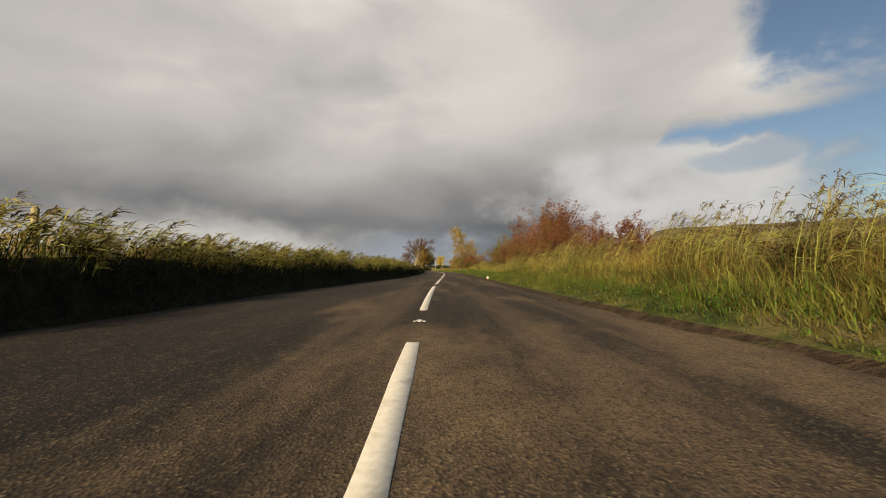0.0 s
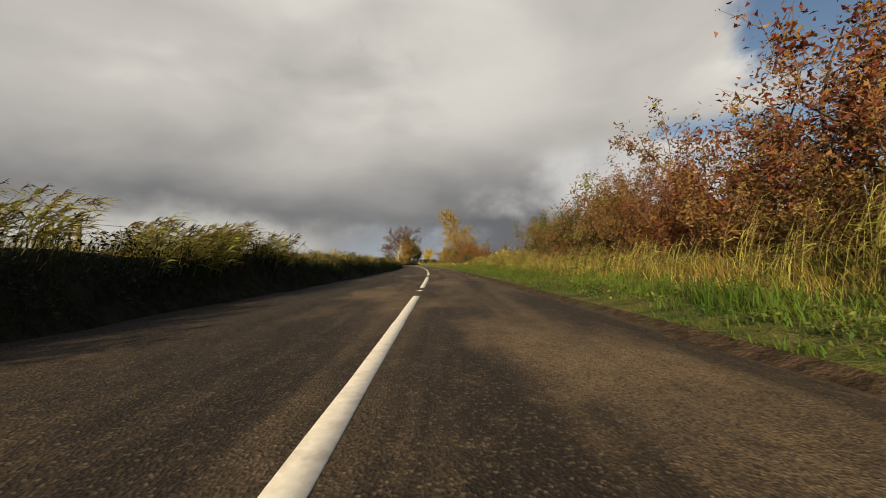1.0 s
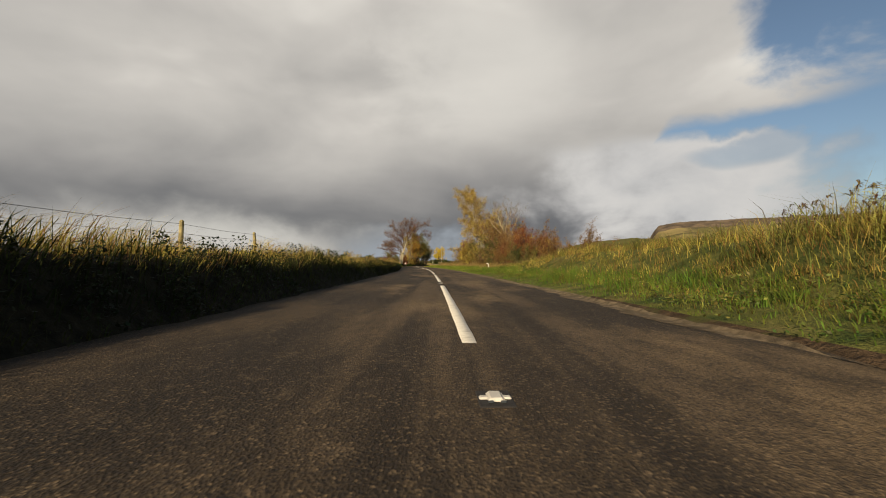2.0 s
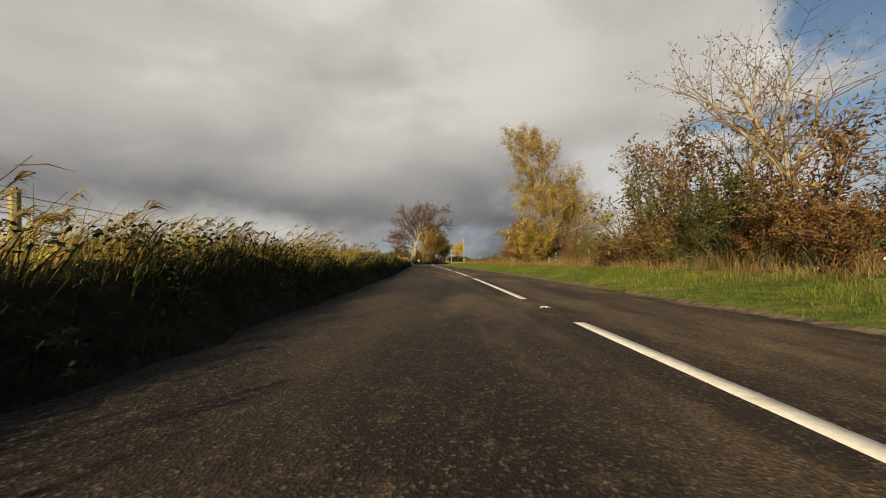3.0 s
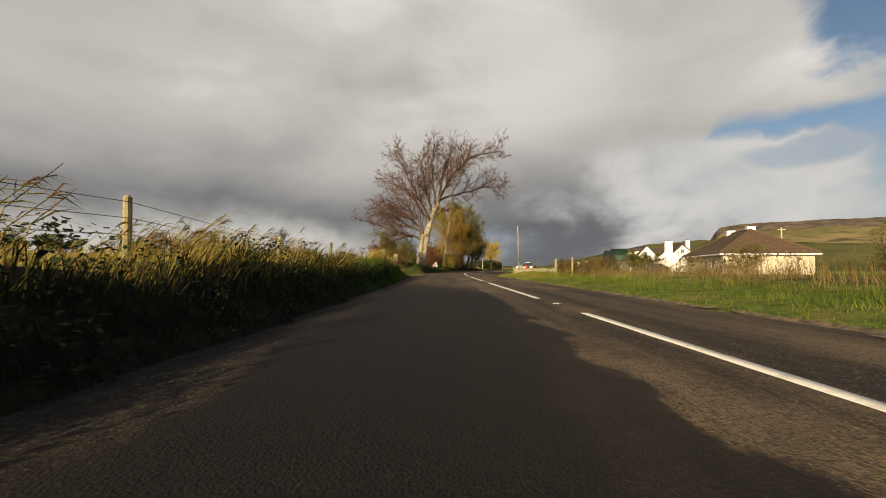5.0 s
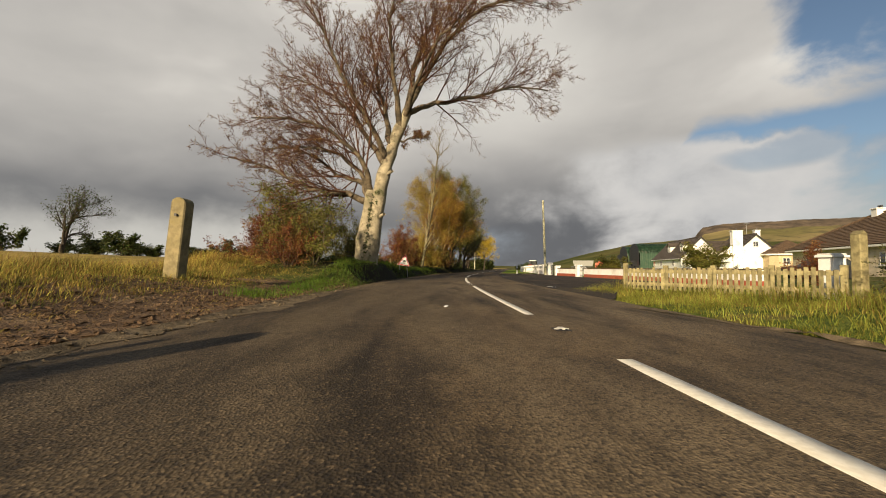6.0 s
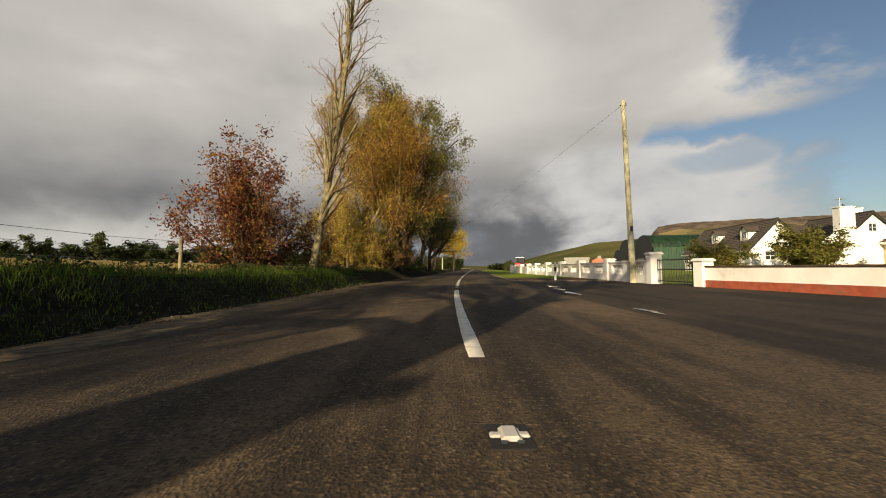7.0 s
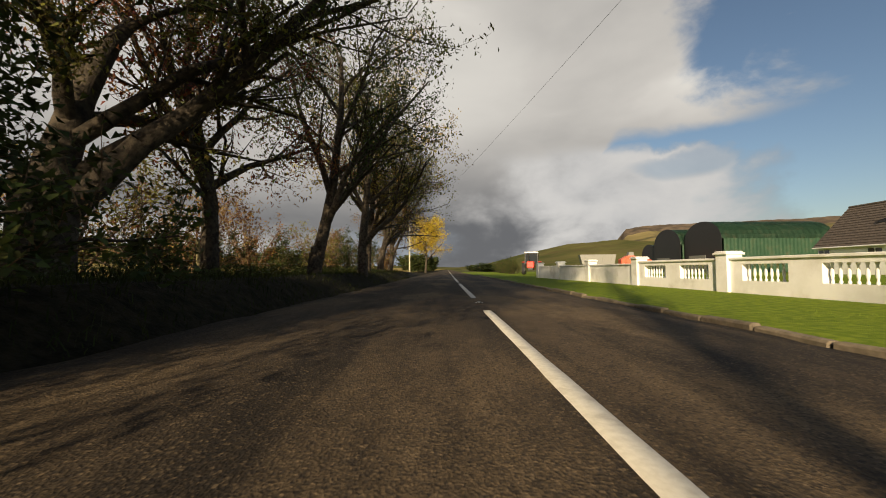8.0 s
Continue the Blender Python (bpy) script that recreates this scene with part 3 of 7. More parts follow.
def tubes(segs, sides):
    """Open tapered tubes for rows of p, q, r0, r1."""
    segs = np.asarray(segs, np.float32)
    p, q, r0, r1 = segs[:, :3], segs[:, 3:6], segs[:, 6], segs[:, 7]
    d = q - p
    d /= np.linalg.norm(d, axis=1, keepdims=True) + 1e-9
    ref = np.where(np.abs(d[:, 2:3]) > 0.9, [[1.0, 0, 0]], [[0, 0, 1.0]])
    a = np.cross(d, ref)
    a /= np.linalg.norm(a, axis=1, keepdims=True) + 1e-9
    b = np.cross(d, a)
    t = np.arange(sides) * 2 * np.pi / sides
    ring = np.cos(t)[None, :, None] * a[:, None] + np.sin(t)[None, :, None] * b[:, None]
    v = np.concatenate([p[:, None] + ring * r0[:, None, None], q[:, None] + ring * r1[:, None, None]], 1)
    i = np.arange(sides)
    j = (i + 1) % sides
    f = np.stack([i, j, j + sides, i + sides], 1)[None] + (np.arange(len(segs)) * 2 * sides)[:, None, None]
    return v.reshape(-1, 3), f.reshape(-1, 4)


def join(*pairs):
    vs, fs, n = [], [], 0
    for v, f in pairs:
        vs.append(v)
        fs.append(f + n)
        n += len(v)
    return np.concatenate(vs), np.concatenate(fs)



# ---- ground, road, distance ----
def build_ground():
    rows = np.concatenate([[-3500, -1200, -400, -150, -80, -50], np.arange(-30, 330, 1.2), [345, 370, 400, 450, 520, 620, 800, 1100, 1600, 2400, 3600, 4600]])
    fine = np.concatenate([np.arange(0.0, 3.0, 0.3), np.arange(3.0, 8.0, 0.5), [8.5, 9.5, 11, 13, 16, 20, 26, 34, 44, 60]])
    far = np.array([80, 110, 160, 240, 400, 700, 1200, 2200, 3800])
    reach = np.concatenate([fine, far])
    grid_s, grid_u = [], []
    for s in rows:
        le, re = float(left_edge(s)), float(right_edge(s))
        u = np.concatenate([(le - reach)[::-1], np.linspace(le + 0.15, re - 0.15, 6), re + reach])
        grid_s.append(np.full(len(u), s))
        grid_u.append(u)
    s, u = np.array(grid_s), np.array(grid_u)
    x, y = along(s, u)
    z = ground_z(s, u)
    n, m = s.shape
    verts = np.stack([x, y, z], -1).reshape(-1, 3)
    i = np.arange(n * m).reshape(n, m)
    faces = np.stack([i[:-1, :-1], i[:-1, 1:], i[1:, 1:], i[1:, :-1]], -1).reshape(-1, 4)
    cs, cu = (s[:-1, :-1] + s[1:, 1:]) / 2, (u[:-1, :-1] + u[1:, 1:]) / 2
    index = np.zeros(cs.shape, int)
    index[(cu < -8.5) & (cs > 120)] = 1
    index[(cu > -8.6) & (cu < -3.6) & (cs > 176) & (cs < 189)] = 2
    # left bank faces: shade painted as near-black soil
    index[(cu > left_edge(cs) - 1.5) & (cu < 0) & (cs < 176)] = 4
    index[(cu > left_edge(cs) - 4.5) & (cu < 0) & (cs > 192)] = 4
    index[(cu > right_edge(cs)) & (cu < 6.0) & (cs > 84) & (cs < 188)] = 5
    index[(cu > right_edge(cs) - 0.2) & (cu < right_edge(cs) + 0.42) & (cs > -20) & (cs < 66)] = 6
    index[(cu > 2.6) & (cs > 222) & (cs < 330)] = 3
    index[(cu > 9) & (cu < 16) & (cs > 194) & (cs < 330)] = 3
    index[(cu > 2.6) & (cu < 7.4) & (cs > 222) & (cs < 229)] = 2
    me = mesh_from("ground", verts, faces, [TURF, STUBBLE, SOIL, LAWN, BANK_SHADE_SOIL, VERGE_TURF, VERGE_DIRT], True, index.ravel())
    put("ground", me, None, "rough grass land with stubble field and bare gateway soil", "structure", "ground")


def strip(name, s, us, z, mat, parent=None):
    """A sheet along the road: for each s the row of us."""
    s2 = np.repeat(np.asarray(s)[:, None], us.shape[1], 1)
    x, y = along(s2, us)
    verts = np.stack([x, y, np.broadcast_to(z, x.shape)], -1).reshape(-1, 3)
    n, m = s2.shape
    i = np.arange(n * m).reshape(n, m)
    faces = np.stack([i[:-1, :-1], i[:-1, 1:], i[1:, 1:], i[1:, :-1]], -1).reshape(-1, 4)
    return mesh_from(name, verts, faces, mat, True, None, np.stack([us.ravel(), s2.ravel()], -1))


def build_road():
    s = np.concatenate([[-900, -300, -120, -60], np.arange(-30, 330, 0.6), np.arange(330, 640, 6)])
    wave = 0.07 * np.sin(s * 1.9) + 0.06 * np.sin(s * 4.3 + 1) + 0.05 * np.sin(s * 0.7)
    le, re = left_edge(s) - 0.06 + wave, right_edge(s) + 0.06 + np.roll(wave, 7)
    re = np.where((s > 184.5) & (s < 223), right_edge(s), re)
    k = np.linspace(0, 1, 13)
    us = le[:, None] + (re - le)[:, None] * k[None]
    edge = np.minimum(k, 1 - k)
    z = np.where(edge == 0, -0.03, 0.0)[None] + 0 * us
    z[:, -1] = np.where((s > 184.5) & (s < 223), 0.0, z[:, -1])
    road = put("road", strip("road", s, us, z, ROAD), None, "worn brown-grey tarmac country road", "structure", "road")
    # centre line, in long worn dashes
    rng = random.Random(4)
    for n in range(-3, 40):
        a, b = 12.0 * n + 1.41, 12.0 * n + 12 - 1.41
        ss = np.linspace(a, b, 24)
        half = 0.064 + np.array([rng.uniform(-0.004, 0.004) for _ in ss])
        half[0] = half[-1] = 0.058
        rows = np.stack([-half - 0.002, -half, half, half + 0.002], 1)
        zz = np.repeat(np.array([[0.0, 0.005, 0.005, 0.0]]), len(ss), 0)
        zz[0] = zz[-1] = 0.0
        put("centre_line_mark", strip("mark", ss, rows, zz, PAINT), road)
    # dark tarmac in front of the house gates
    s2 = np.concatenate([[184.5], np.arange(185, 223.0, 1.0), [223.0]])
    inner = right_edge(s2)
    outer = np.interp(s2, [184.5, 188, 191, 216.4, 223], [2.6, 4.2, 10.8, 8.2, 8.0])
    us = inner[:, None] + (outer - inner)[:, None] * np.linspace(0, 1, 9)[None]
    us[:, -1] += np.interp(s2, [190, 191, 216, 218, 219.5, 223], [0, 0.4, 0.4, 2.2, 0.2, 0.0])
    put("forecourt", strip("forecourt", s2, us, 0.0 * us - 0.012, APRON), None, "dark patched tarmac forecourt before garden walls", "structure", "forecourt")


def build_grit():
    """Pale grit and dust washed along the edge of the tarmac."""
    for name, s0, s1, side, inner, outer in (("road_edge_grit", 176.0, 228.0, -1, 0.30, 0.18), ("verge_edge_grit", 60.0, 183.0, 1, 0.10, 0.14)):
        s = np.arange(s0, s1, 0.25)
        rng = np.random.default_rng(int(s0))
        fade = np.minimum(ramp(s, s0, s0 + 4), 1 - ramp(s, s1 - 8, s1))
        rag = lambda k: np.convolve(rng.normal(0, 1, len(s) + 4), np.ones(5) / 5, "valid") * k
        edge = left_edge(s) if side < 0 else right_edge(s)
        a = edge - side * (inner * fade * (1 + 1.2 * ramp(s, 186, 192)) + rag(0.26) + 0.10 * np.sin(s * 0.8))
        b = edge + side * (outer * (0.3 + 0.7 * fade) * (1 - 0.85 * ramp(s, 184, 189)) + rag(0.06))
        k = np.linspace(0, 1, 5)
        us = a[:, None] + (b - a)[:, None] * k[None]
        z = np.where(np.abs(us) > np.abs(edge)[:, None], np.maximum(ground_z(np.repeat(s[:, None], 5, 1), us) + 0.012, -0.022), 0.004 - 0.03 * np.clip(1 - (np.abs(edge)[:, None] + 0.06 - np.abs(us)) / 0.5, 0, 1))
        put(name, strip(name, s, us if side > 0 else us[:, ::-1], z if side > 0 else z[:, ::-1], GRIT), None, "pale washed grit along the tarmac edge", "structure", "grit")


def build_hills():
    def ridge(name, mats, az0, az1, near, depth, crest, label, steps=90, cliff=None):
        """A long hill: its foot near the eye, its crest height by bearing in degrees."""
        az = np.radians(np.linspace(az0, az1, steps))
        cols = np.linspace(0, 1, 16)
        verts, index = [], []
        for i, a in enumerate(az):
            top = np.interp(math.degrees(a), *crest)
            for c in cols:
                d = near + depth * c
                if cliff:
                    prof = np.interp(c, [0, 0.30, 0.62, 0.70, 0.78, 1.0], [0, 0.16, 0.60, 0.66, 0.97, 1.0])
                else:
                    prof = c ** 1.2 * (2 - c ** 1.2)
                bump = (0.035 * math.sin(i * 0.9 + c * 9) + 0.03 * math.sin(i * 0.37 + c * 5)) * math.sin(min(c * 1.25, 1.0) * 3.14) + 0.004 * math.sin(i * 2.3) + 0.005 * math.sin(i * 0.6)
                verts.append((math.sin(a) * d, math.cos(a) * d, top * (prof + bump * prof) - 3))
        n, m = len(az), len(cols)
        ids = np.arange(n * m).reshape(n, m)
        faces = np.stack([ids[:-1, :-1], ids[:-1, 1:], ids[1:, 1:], ids[1:, :-1]], -1)
        pick = np.zeros(faces.shape[:2], int)
        if cliff:
            pick[:, 11:12] = 1
        me = mesh_from(name, verts, faces.reshape(-1, 4), mats, True, pick.ravel())
        put(name, me, None, label, "structure", "hill")

    ridge("cliff_hill", [HILL, CLIFF], 26.5, 75, 900, 1900, ([26.5, 27.5, 28.2, 30, 36, 44, 52, 75], [61, 163, 205, 220, 222, 217, 219, 228]), "brown moorland hill with a cliff edge", 110, True)
    ridge("green_hill", [HILL_GREEN], 7, 60, 700, 1000, ([7, 11, 15, 20, 25, 30, 40, 60], [8, 22, 52, 82, 92, 84, 70, 60]), "low green hill before the moor")
    ridge("far_rise", [HILL_GREEN], -75, 8, 1500, 1200, ([-75, -40, -20, 0, 8], [50, 45, 35, 25, 15]), "distant flat farmland rise")


build_ground()
build_road()
build_grit()
build_hills()



# ---- plants ----
def grass(name, label, mat, seed, count, s0, s1, reach, tall, width, wind, side, keep=None, tuft=0.0):
    """Blades of grass in one sheet of stuff. reach: from, to in metres out from the road's edge; tall: heights there; wind: lean to x, y."""
    rng = np.random.default_rng(seed)
    s = rng.uniform(s0, s1, count)
    k = rng.random(count)
    out = reach[0] + (reach[1] - reach[0]) * k
    if tuft:
        n = max(count // 24, 1)
        ts, to = rng.uniform(s0, s1, n), rng.uniform(reach[0], reach[1], n)
        pick = rng.integers(0, n, count)
        clump = rng.random(count) < tuft
        s = np.where(clump, ts[pick] + rng.normal(0, 0.10, count), s)
        out = np.where(clump, np.clip(to[pick] + rng.normal(0, 0.10, count), reach[0], reach[1]), out)
        k = (out - reach[0]) / (reach[1] - reach[0])
    u = left_edge(s) - out if side < 0 else right_edge(s) + out
    if keep is not None:
        ok = keep(s, u)
        s, u, k = s[ok], u[ok], k[ok]
    n = len(s)
    x, y = along(s, u)
    z = ground_z(s, u) - 0.02
    patch = 0.80 + 0.32 * np.sin(s * 0.9 + 2 * np.sin(u * 1.1)) * np.sin(s * 0.37 + u * 0.8) + 0.18 * np.sin(s * 3.1 + 1.5 * np.sin(s * 1.7 + u * 2.0))
    h = (tall[0] + (tall[1] - tall[0]) * ramp(k, 0.0, 0.8)) * (0.32 + 1.05 * rng.random(n) ** 1.3) * patch
    turn = rng.uniform(0, 2 * np.pi, n)
    w = width * rng.uniform(0.6, 1.3, n)
    side_x, side_y = np.cos(turn) * w / 2, np.sin(turn) * w / 2
    lean = rng.normal(0, 0.42, (n, 2)) + np.asarray(wind)
    base = np.stack([x, y, z], 1)
    bend = np.stack([lean[:, 0] * h, lean[:, 1] * h, 0 * h], 1)
    up = np.stack([0 * h, 0 * h, h], 1)
    off = np.stack([side_x, side_y, 0 * h], 1)
    mid = base + up * 0.62 + bend * 0.38
    tip = base + up * (1.0 - 0.18 * np.linalg.norm(lean, axis=1))[:, None] + bend
    verts = np.stack([base - off, base + off, mid + off * 0.75, mid - off * 0.75, tip], 1).reshape(-1, 3)
    i = (np.arange(n) * 5)[:, None]
    faces = np.concatenate([i + [[0, 1, 2]], i + [[0, 2, 3]], i + [[3, 2, 4]]], 0)
    put(name, mesh_from(name, verts, faces, mat, False), None, label, "stuff", "grass")


def ribbons(start, way, length, width, droop, rng):
    """Bent tapering blades, as corners and triangles."""
    n = len(start)
    across = np.cross(way, rng.normal(0, 1, (n, 3)) * (0.4, 0.4, 0.4) + (0, 0, 1.0))
    across *= (width / (np.linalg.norm(across, axis=1) + 1e-9) / 2)[:, None]
    up = np.array([[0, 0, 1.0]])
    mid = start + way * (length * 0.5)[:, None] + up * (length * 0.06)[:, None]
    tip = start + way * length[:, None] - up * (length * droop)[:, None]
    verts = np.stack([start - across * 0.6, start + across * 0.6, mid + across, mid - across, tip], 1).reshape(-1, 3)
    i = (np.arange(n) * 5)[:, None]
    return verts, np.concatenate([i + [[0, 1, 2]], i + [[0, 2, 3]], i + [[3, 2, 4]]], 0)


def reeds(name, label, seed, count, s0, s1, reach, tall, wind, side, leaves=7, plumes=0.6, leaf=0.36, broad=0.016, mats=None):
    """Tall reedy stems in tufts, each with long leaves streaming in the wind and some with a drooping plume."""
    rng = np.random.default_rng(seed)
    n = max(count // 9, 1)
    ts, to = rng.uniform(s0, s1, n), rng.uniform(reach[0], reach[1], n)
    tuft_h = rng.uniform(0.65, 1.1, n)
    pick = rng.integers(0, n, count)
    s = ts[pick] + rng.normal(0, 0.20, count)
    out = np.clip(to[pick] + rng.normal(0, 0.16, count), reach[0] * 0.8, reach[1] * 1.1)
    u = left_edge(s) - out if side < 0 else right_edge(s) + out
    x, y = along(s, u)
    base = np.stack([x, y, ground_z(s, u) - 0.03], 1)
    h = rng.uniform(tall[0], tall[1], count) * tuft_h[pick]
    blow = np.asarray([wind[0], wind[1], 0.0]) + rng.normal(0, 0.12, (count, 3)) * (1, 1, 0)

    def point(who, f):
        return base[who] + blow[who] * (h[who] * f * f * 0.55)[:, None] + np.array([[0, 0, 1.0]]) * (h[who] * f * (1 - 0.10 * f))[:, None]

    every = np.arange(count)
    segs = np.concatenate([np.concatenate([point(every, a), point(every, b), np.full((count, 1), ra), np.full((count, 1), rb)], 1) for a, b, ra, rb in ((0.0, 0.5, 0.0055, 0.0045), (0.5, 1.0, 0.0045, 0.0025))])
    stems = tubes(segs, 3)
    stems = (stems[0], np.concatenate([stems[1][:, [0, 1, 2]], stems[1][:, [0, 2, 3]]]))
    who = np.repeat(every, leaves)
    f = rng.uniform(0.18, 0.97, len(who))
    a = np.arctan2(wind[1], wind[0]) + rng.normal(0, 0.75, len(who))
    way = np.stack([np.cos(a), np.sin(a), rng.normal(0.25, 0.30, len(who))], 1)
    way /= np.linalg.norm(way, axis=1, keepdims=True)
    blades = ribbons(point(who, f), way, leaf * h[who] * rng.uniform(0.5, 1.25, len(who)), broad * rng.uniform(0.6, 1.3, len(who)), 0.10, rng)
    who = np.repeat(np.nonzero(rng.random(count) < plumes)[0], 9)
    a = np.arctan2(wind[1], wind[0]) + rng.normal(0, 0.45, len(who))
    way = np.stack([np.cos(a), np.sin(a), rng.normal(0.45, 0.35, len(who))], 1)
    way /= np.linalg.norm(way, axis=1, keepdims=True)
    heads = ribbons(point(who, rng.uniform(0.90, 1.0, len(who))), way, 0.17 * rng.uniform(0.5, 1.2, len(who)), 0.016 * rng.uniform(0.6, 1.4, len(who)), 0.30, rng)
    v, tri = join(stems, blades, heads)
    index = np.concatenate([np.zeros(len(stems[1]) + len(blades[1]), int), np.ones(len(heads[1]), int)])
    put(name, mesh_from(name, v, tri, mats or [REED_LEAF, REED_PLUME], False, index), None, label, "stuff", "reeds")


LEAST_TWIG = [0.010]


def branching(rng, start, way, length, radius, plan, level=0, segs=None, tips=None):
    """Grows a limb and what springs from it. plan: a row for each level: count, spread, shrink, wobble, lift, bare."""
    if segs is None:
        segs, tips = [], []
    count, spread, shrink, wobble, lift, bare = plan[level]
    last = level == len(plan) - 1
    steps = 8 if level == 0 or (level == 1 and length > 5.5) else 5 if level == 1 else 2
    p, d, r = Vector(start), Vector(way).normalized(), radius
    stations = []
    for i in range(steps):
        d = (d + Vector((rng.gauss(0, wobble), rng.gauss(0, wobble), rng.gauss(0, wobble) + lift))).normalized()
        q = p + d * (length / steps)
        r2 = radius * (1 - 0.72 * (i + 1) / steps)
        segs.append((*p, *q, r, r2, level))
        stations.append((q.copy(), d.copy(), r2, (i + 1) / steps))
        p, r = q, r2
        if last:
            tips.append((*q, *d))
    if not last:
        for n in range(count):
            f = bare + (1 - bare) * (n + rng.random()) / count
            k = min(int(f * steps), steps - 1)
            q, dd, rr, _ = stations[k]
            back = stations[k - 1][0] if k else Vector(start)
            q = back.lerp(q, (f * steps) % 1.0)
            axis = dd.orthogonal().normalized()
            axis.rotate(Matrix.Rotation(n * 2.4 + rng.uniform(-0.5, 0.5), 3, dd))
            c = dd.copy()
            c.rotate(Matrix.Rotation(spread * rng.uniform(0.7, 1.25), 3, axis))
            c.z += 0.1
            branching(rng, q, c, length * shrink * rng.uniform(0.7, 1.15) * (1.15 - 0.45 * f), max(rr * 0.72, LEAST_TWIG[0]), plan, level + 1, segs, tips)
    return segs, tips


def wood_mesh(segs, mats, thin_from=2, round_by=9):
    arr = np.array(segs)
    thick = arr[arr[:, 8] < thin_from]
    thin = arr[arr[:, 8] >= thin_from]
    sets, index = [], []
    if len(thick):
        sets.append(tubes(thick, round_by))
        index.append(np.zeros(len(sets[-1][1]), int))
    if len(thin):
        sets.append(tubes(thin, 3))
        index.append(np.ones(len(sets[-1][1]), int))
    if len(mats) > 2:
        boughs = tubes(arr[arr[:, 8] == 1], 7)
        sets = [tubes(arr[arr[:, 8] == 0], round_by), boughs, tubes(arr[arr[:, 8] >= 2], 3)]
        index = [np.full(len(f), n) for n, (v, f) in enumerate(sets)]
    v, f = join(*sets)
    return mesh_from("wood", v, f, mats, True, np.concatenate(index))


def leaf_mesh(seed, segs, count, spread, size, slim, mat, lowest=2, droop=0.0, patchy=0.0):
    """Leaves scattered along the twigs of the levels from lowest on."""
    rng = np.random.default_rng(seed)
    arr = np.array(segs)
    arr = arr[arr[:, 8] >= lowest]
    if patchy:
        ok = np.sin(arr[:, 0] * 2.1 + seed) * np.sin(arr[:, 1] * 1.9) * np.sin(arr[:, 2] * 1.7) > -1 + 2 * patchy * rng.random(len(arr))
        arr = arr[ok]
    pick = arr[rng.integers(0, len(arr), count)]
    k = rng.random((count, 1))
    c = pick[:, :3] * (1 - k) + pick[:, 3:6] * k + rng.normal(0, spread, (count, 3))
    if droop:
        c[:, 2] -= np.abs(rng.normal(0, droop, count))
    a = rng.normal(0, 1, (count, 3))
    a[:, 2] -= 0.6 if droop else 0.0
    a /= np.linalg.norm(a, axis=1, keepdims=True)
    b = np.cross(a, rng.normal(0, 1, (count, 3)))
    b /= np.linalg.norm(b, axis=1, keepdims=True) + 1e-9
    r = size * rng.uniform(0.55, 1.4, (count, 1))
    a, b = a * r, b * r * slim
    verts = np.stack([c - a, c + a * 0.35 + b, c + a - b * 0.35], 1).reshape(-1, 3)
    return mesh_from("leaves", verts, np.arange(count * 3).reshape(-1, 3), mat, False)


def shrub_mesh(seed, mat, count=10000, spread=0.03, size=0.017, bare_wood=BARK, stems=7, tight=1.0, patchy=0.0):
    """A shrub one metre high and wide, as its wood and its leaves."""
    rng = random.Random(seed)
    LEAST_TWIG[0] = 0.0018
    segs, tips = [], []
    plan = [(6, 0.70, 0.50, 0.10, 0.02, 0.10), (4, 0.8, 0.60, 0.18, 0.04, 0.1), (2, 0.8, 0.65, 0.22, 0.02, 0.1)]
    for n in range(stems):
        a = n * 2.4 + rng.uniform(-0.4, 0.4)
        tilt = (0.06 + 0.95 * ((n + 0.5) / stems) ** 1.1) * tight
        way = (math.cos(a) * math.sin(tilt), math.sin(a) * math.sin(tilt), math.cos(tilt))
        base = (math.cos(a) * 0.004, math.sin(a) * 0.004, -0.03)
        branching(rng, base, way, rng.uniform(0.62, 0.92), 0.011, plan, 0, segs, tips)
    LEAST_TWIG[0] = 0.010
    # scaled to one metre high and one metre across
    pts = np.array(tips)[:, :3]
    top, span = np.quantile(pts[:, 2], 0.97), np.quantile(np.hypot(pts[:, 0], pts[:, 1]), 0.90)
    size_by = np.array([0.5 / span, 0.5 / span, 1 / top])
    segs = [(*(np.array(g[:3]) * size_by), *(np.array(g[3:6]) * size_by), *g[6:]) for g in segs]
    return wood_mesh(segs, [bare_wood, TWIG], 1, 4), leaf_mesh(seed, segs, count, spread, size, 0.7, mat, 1, 0.0, patchy)


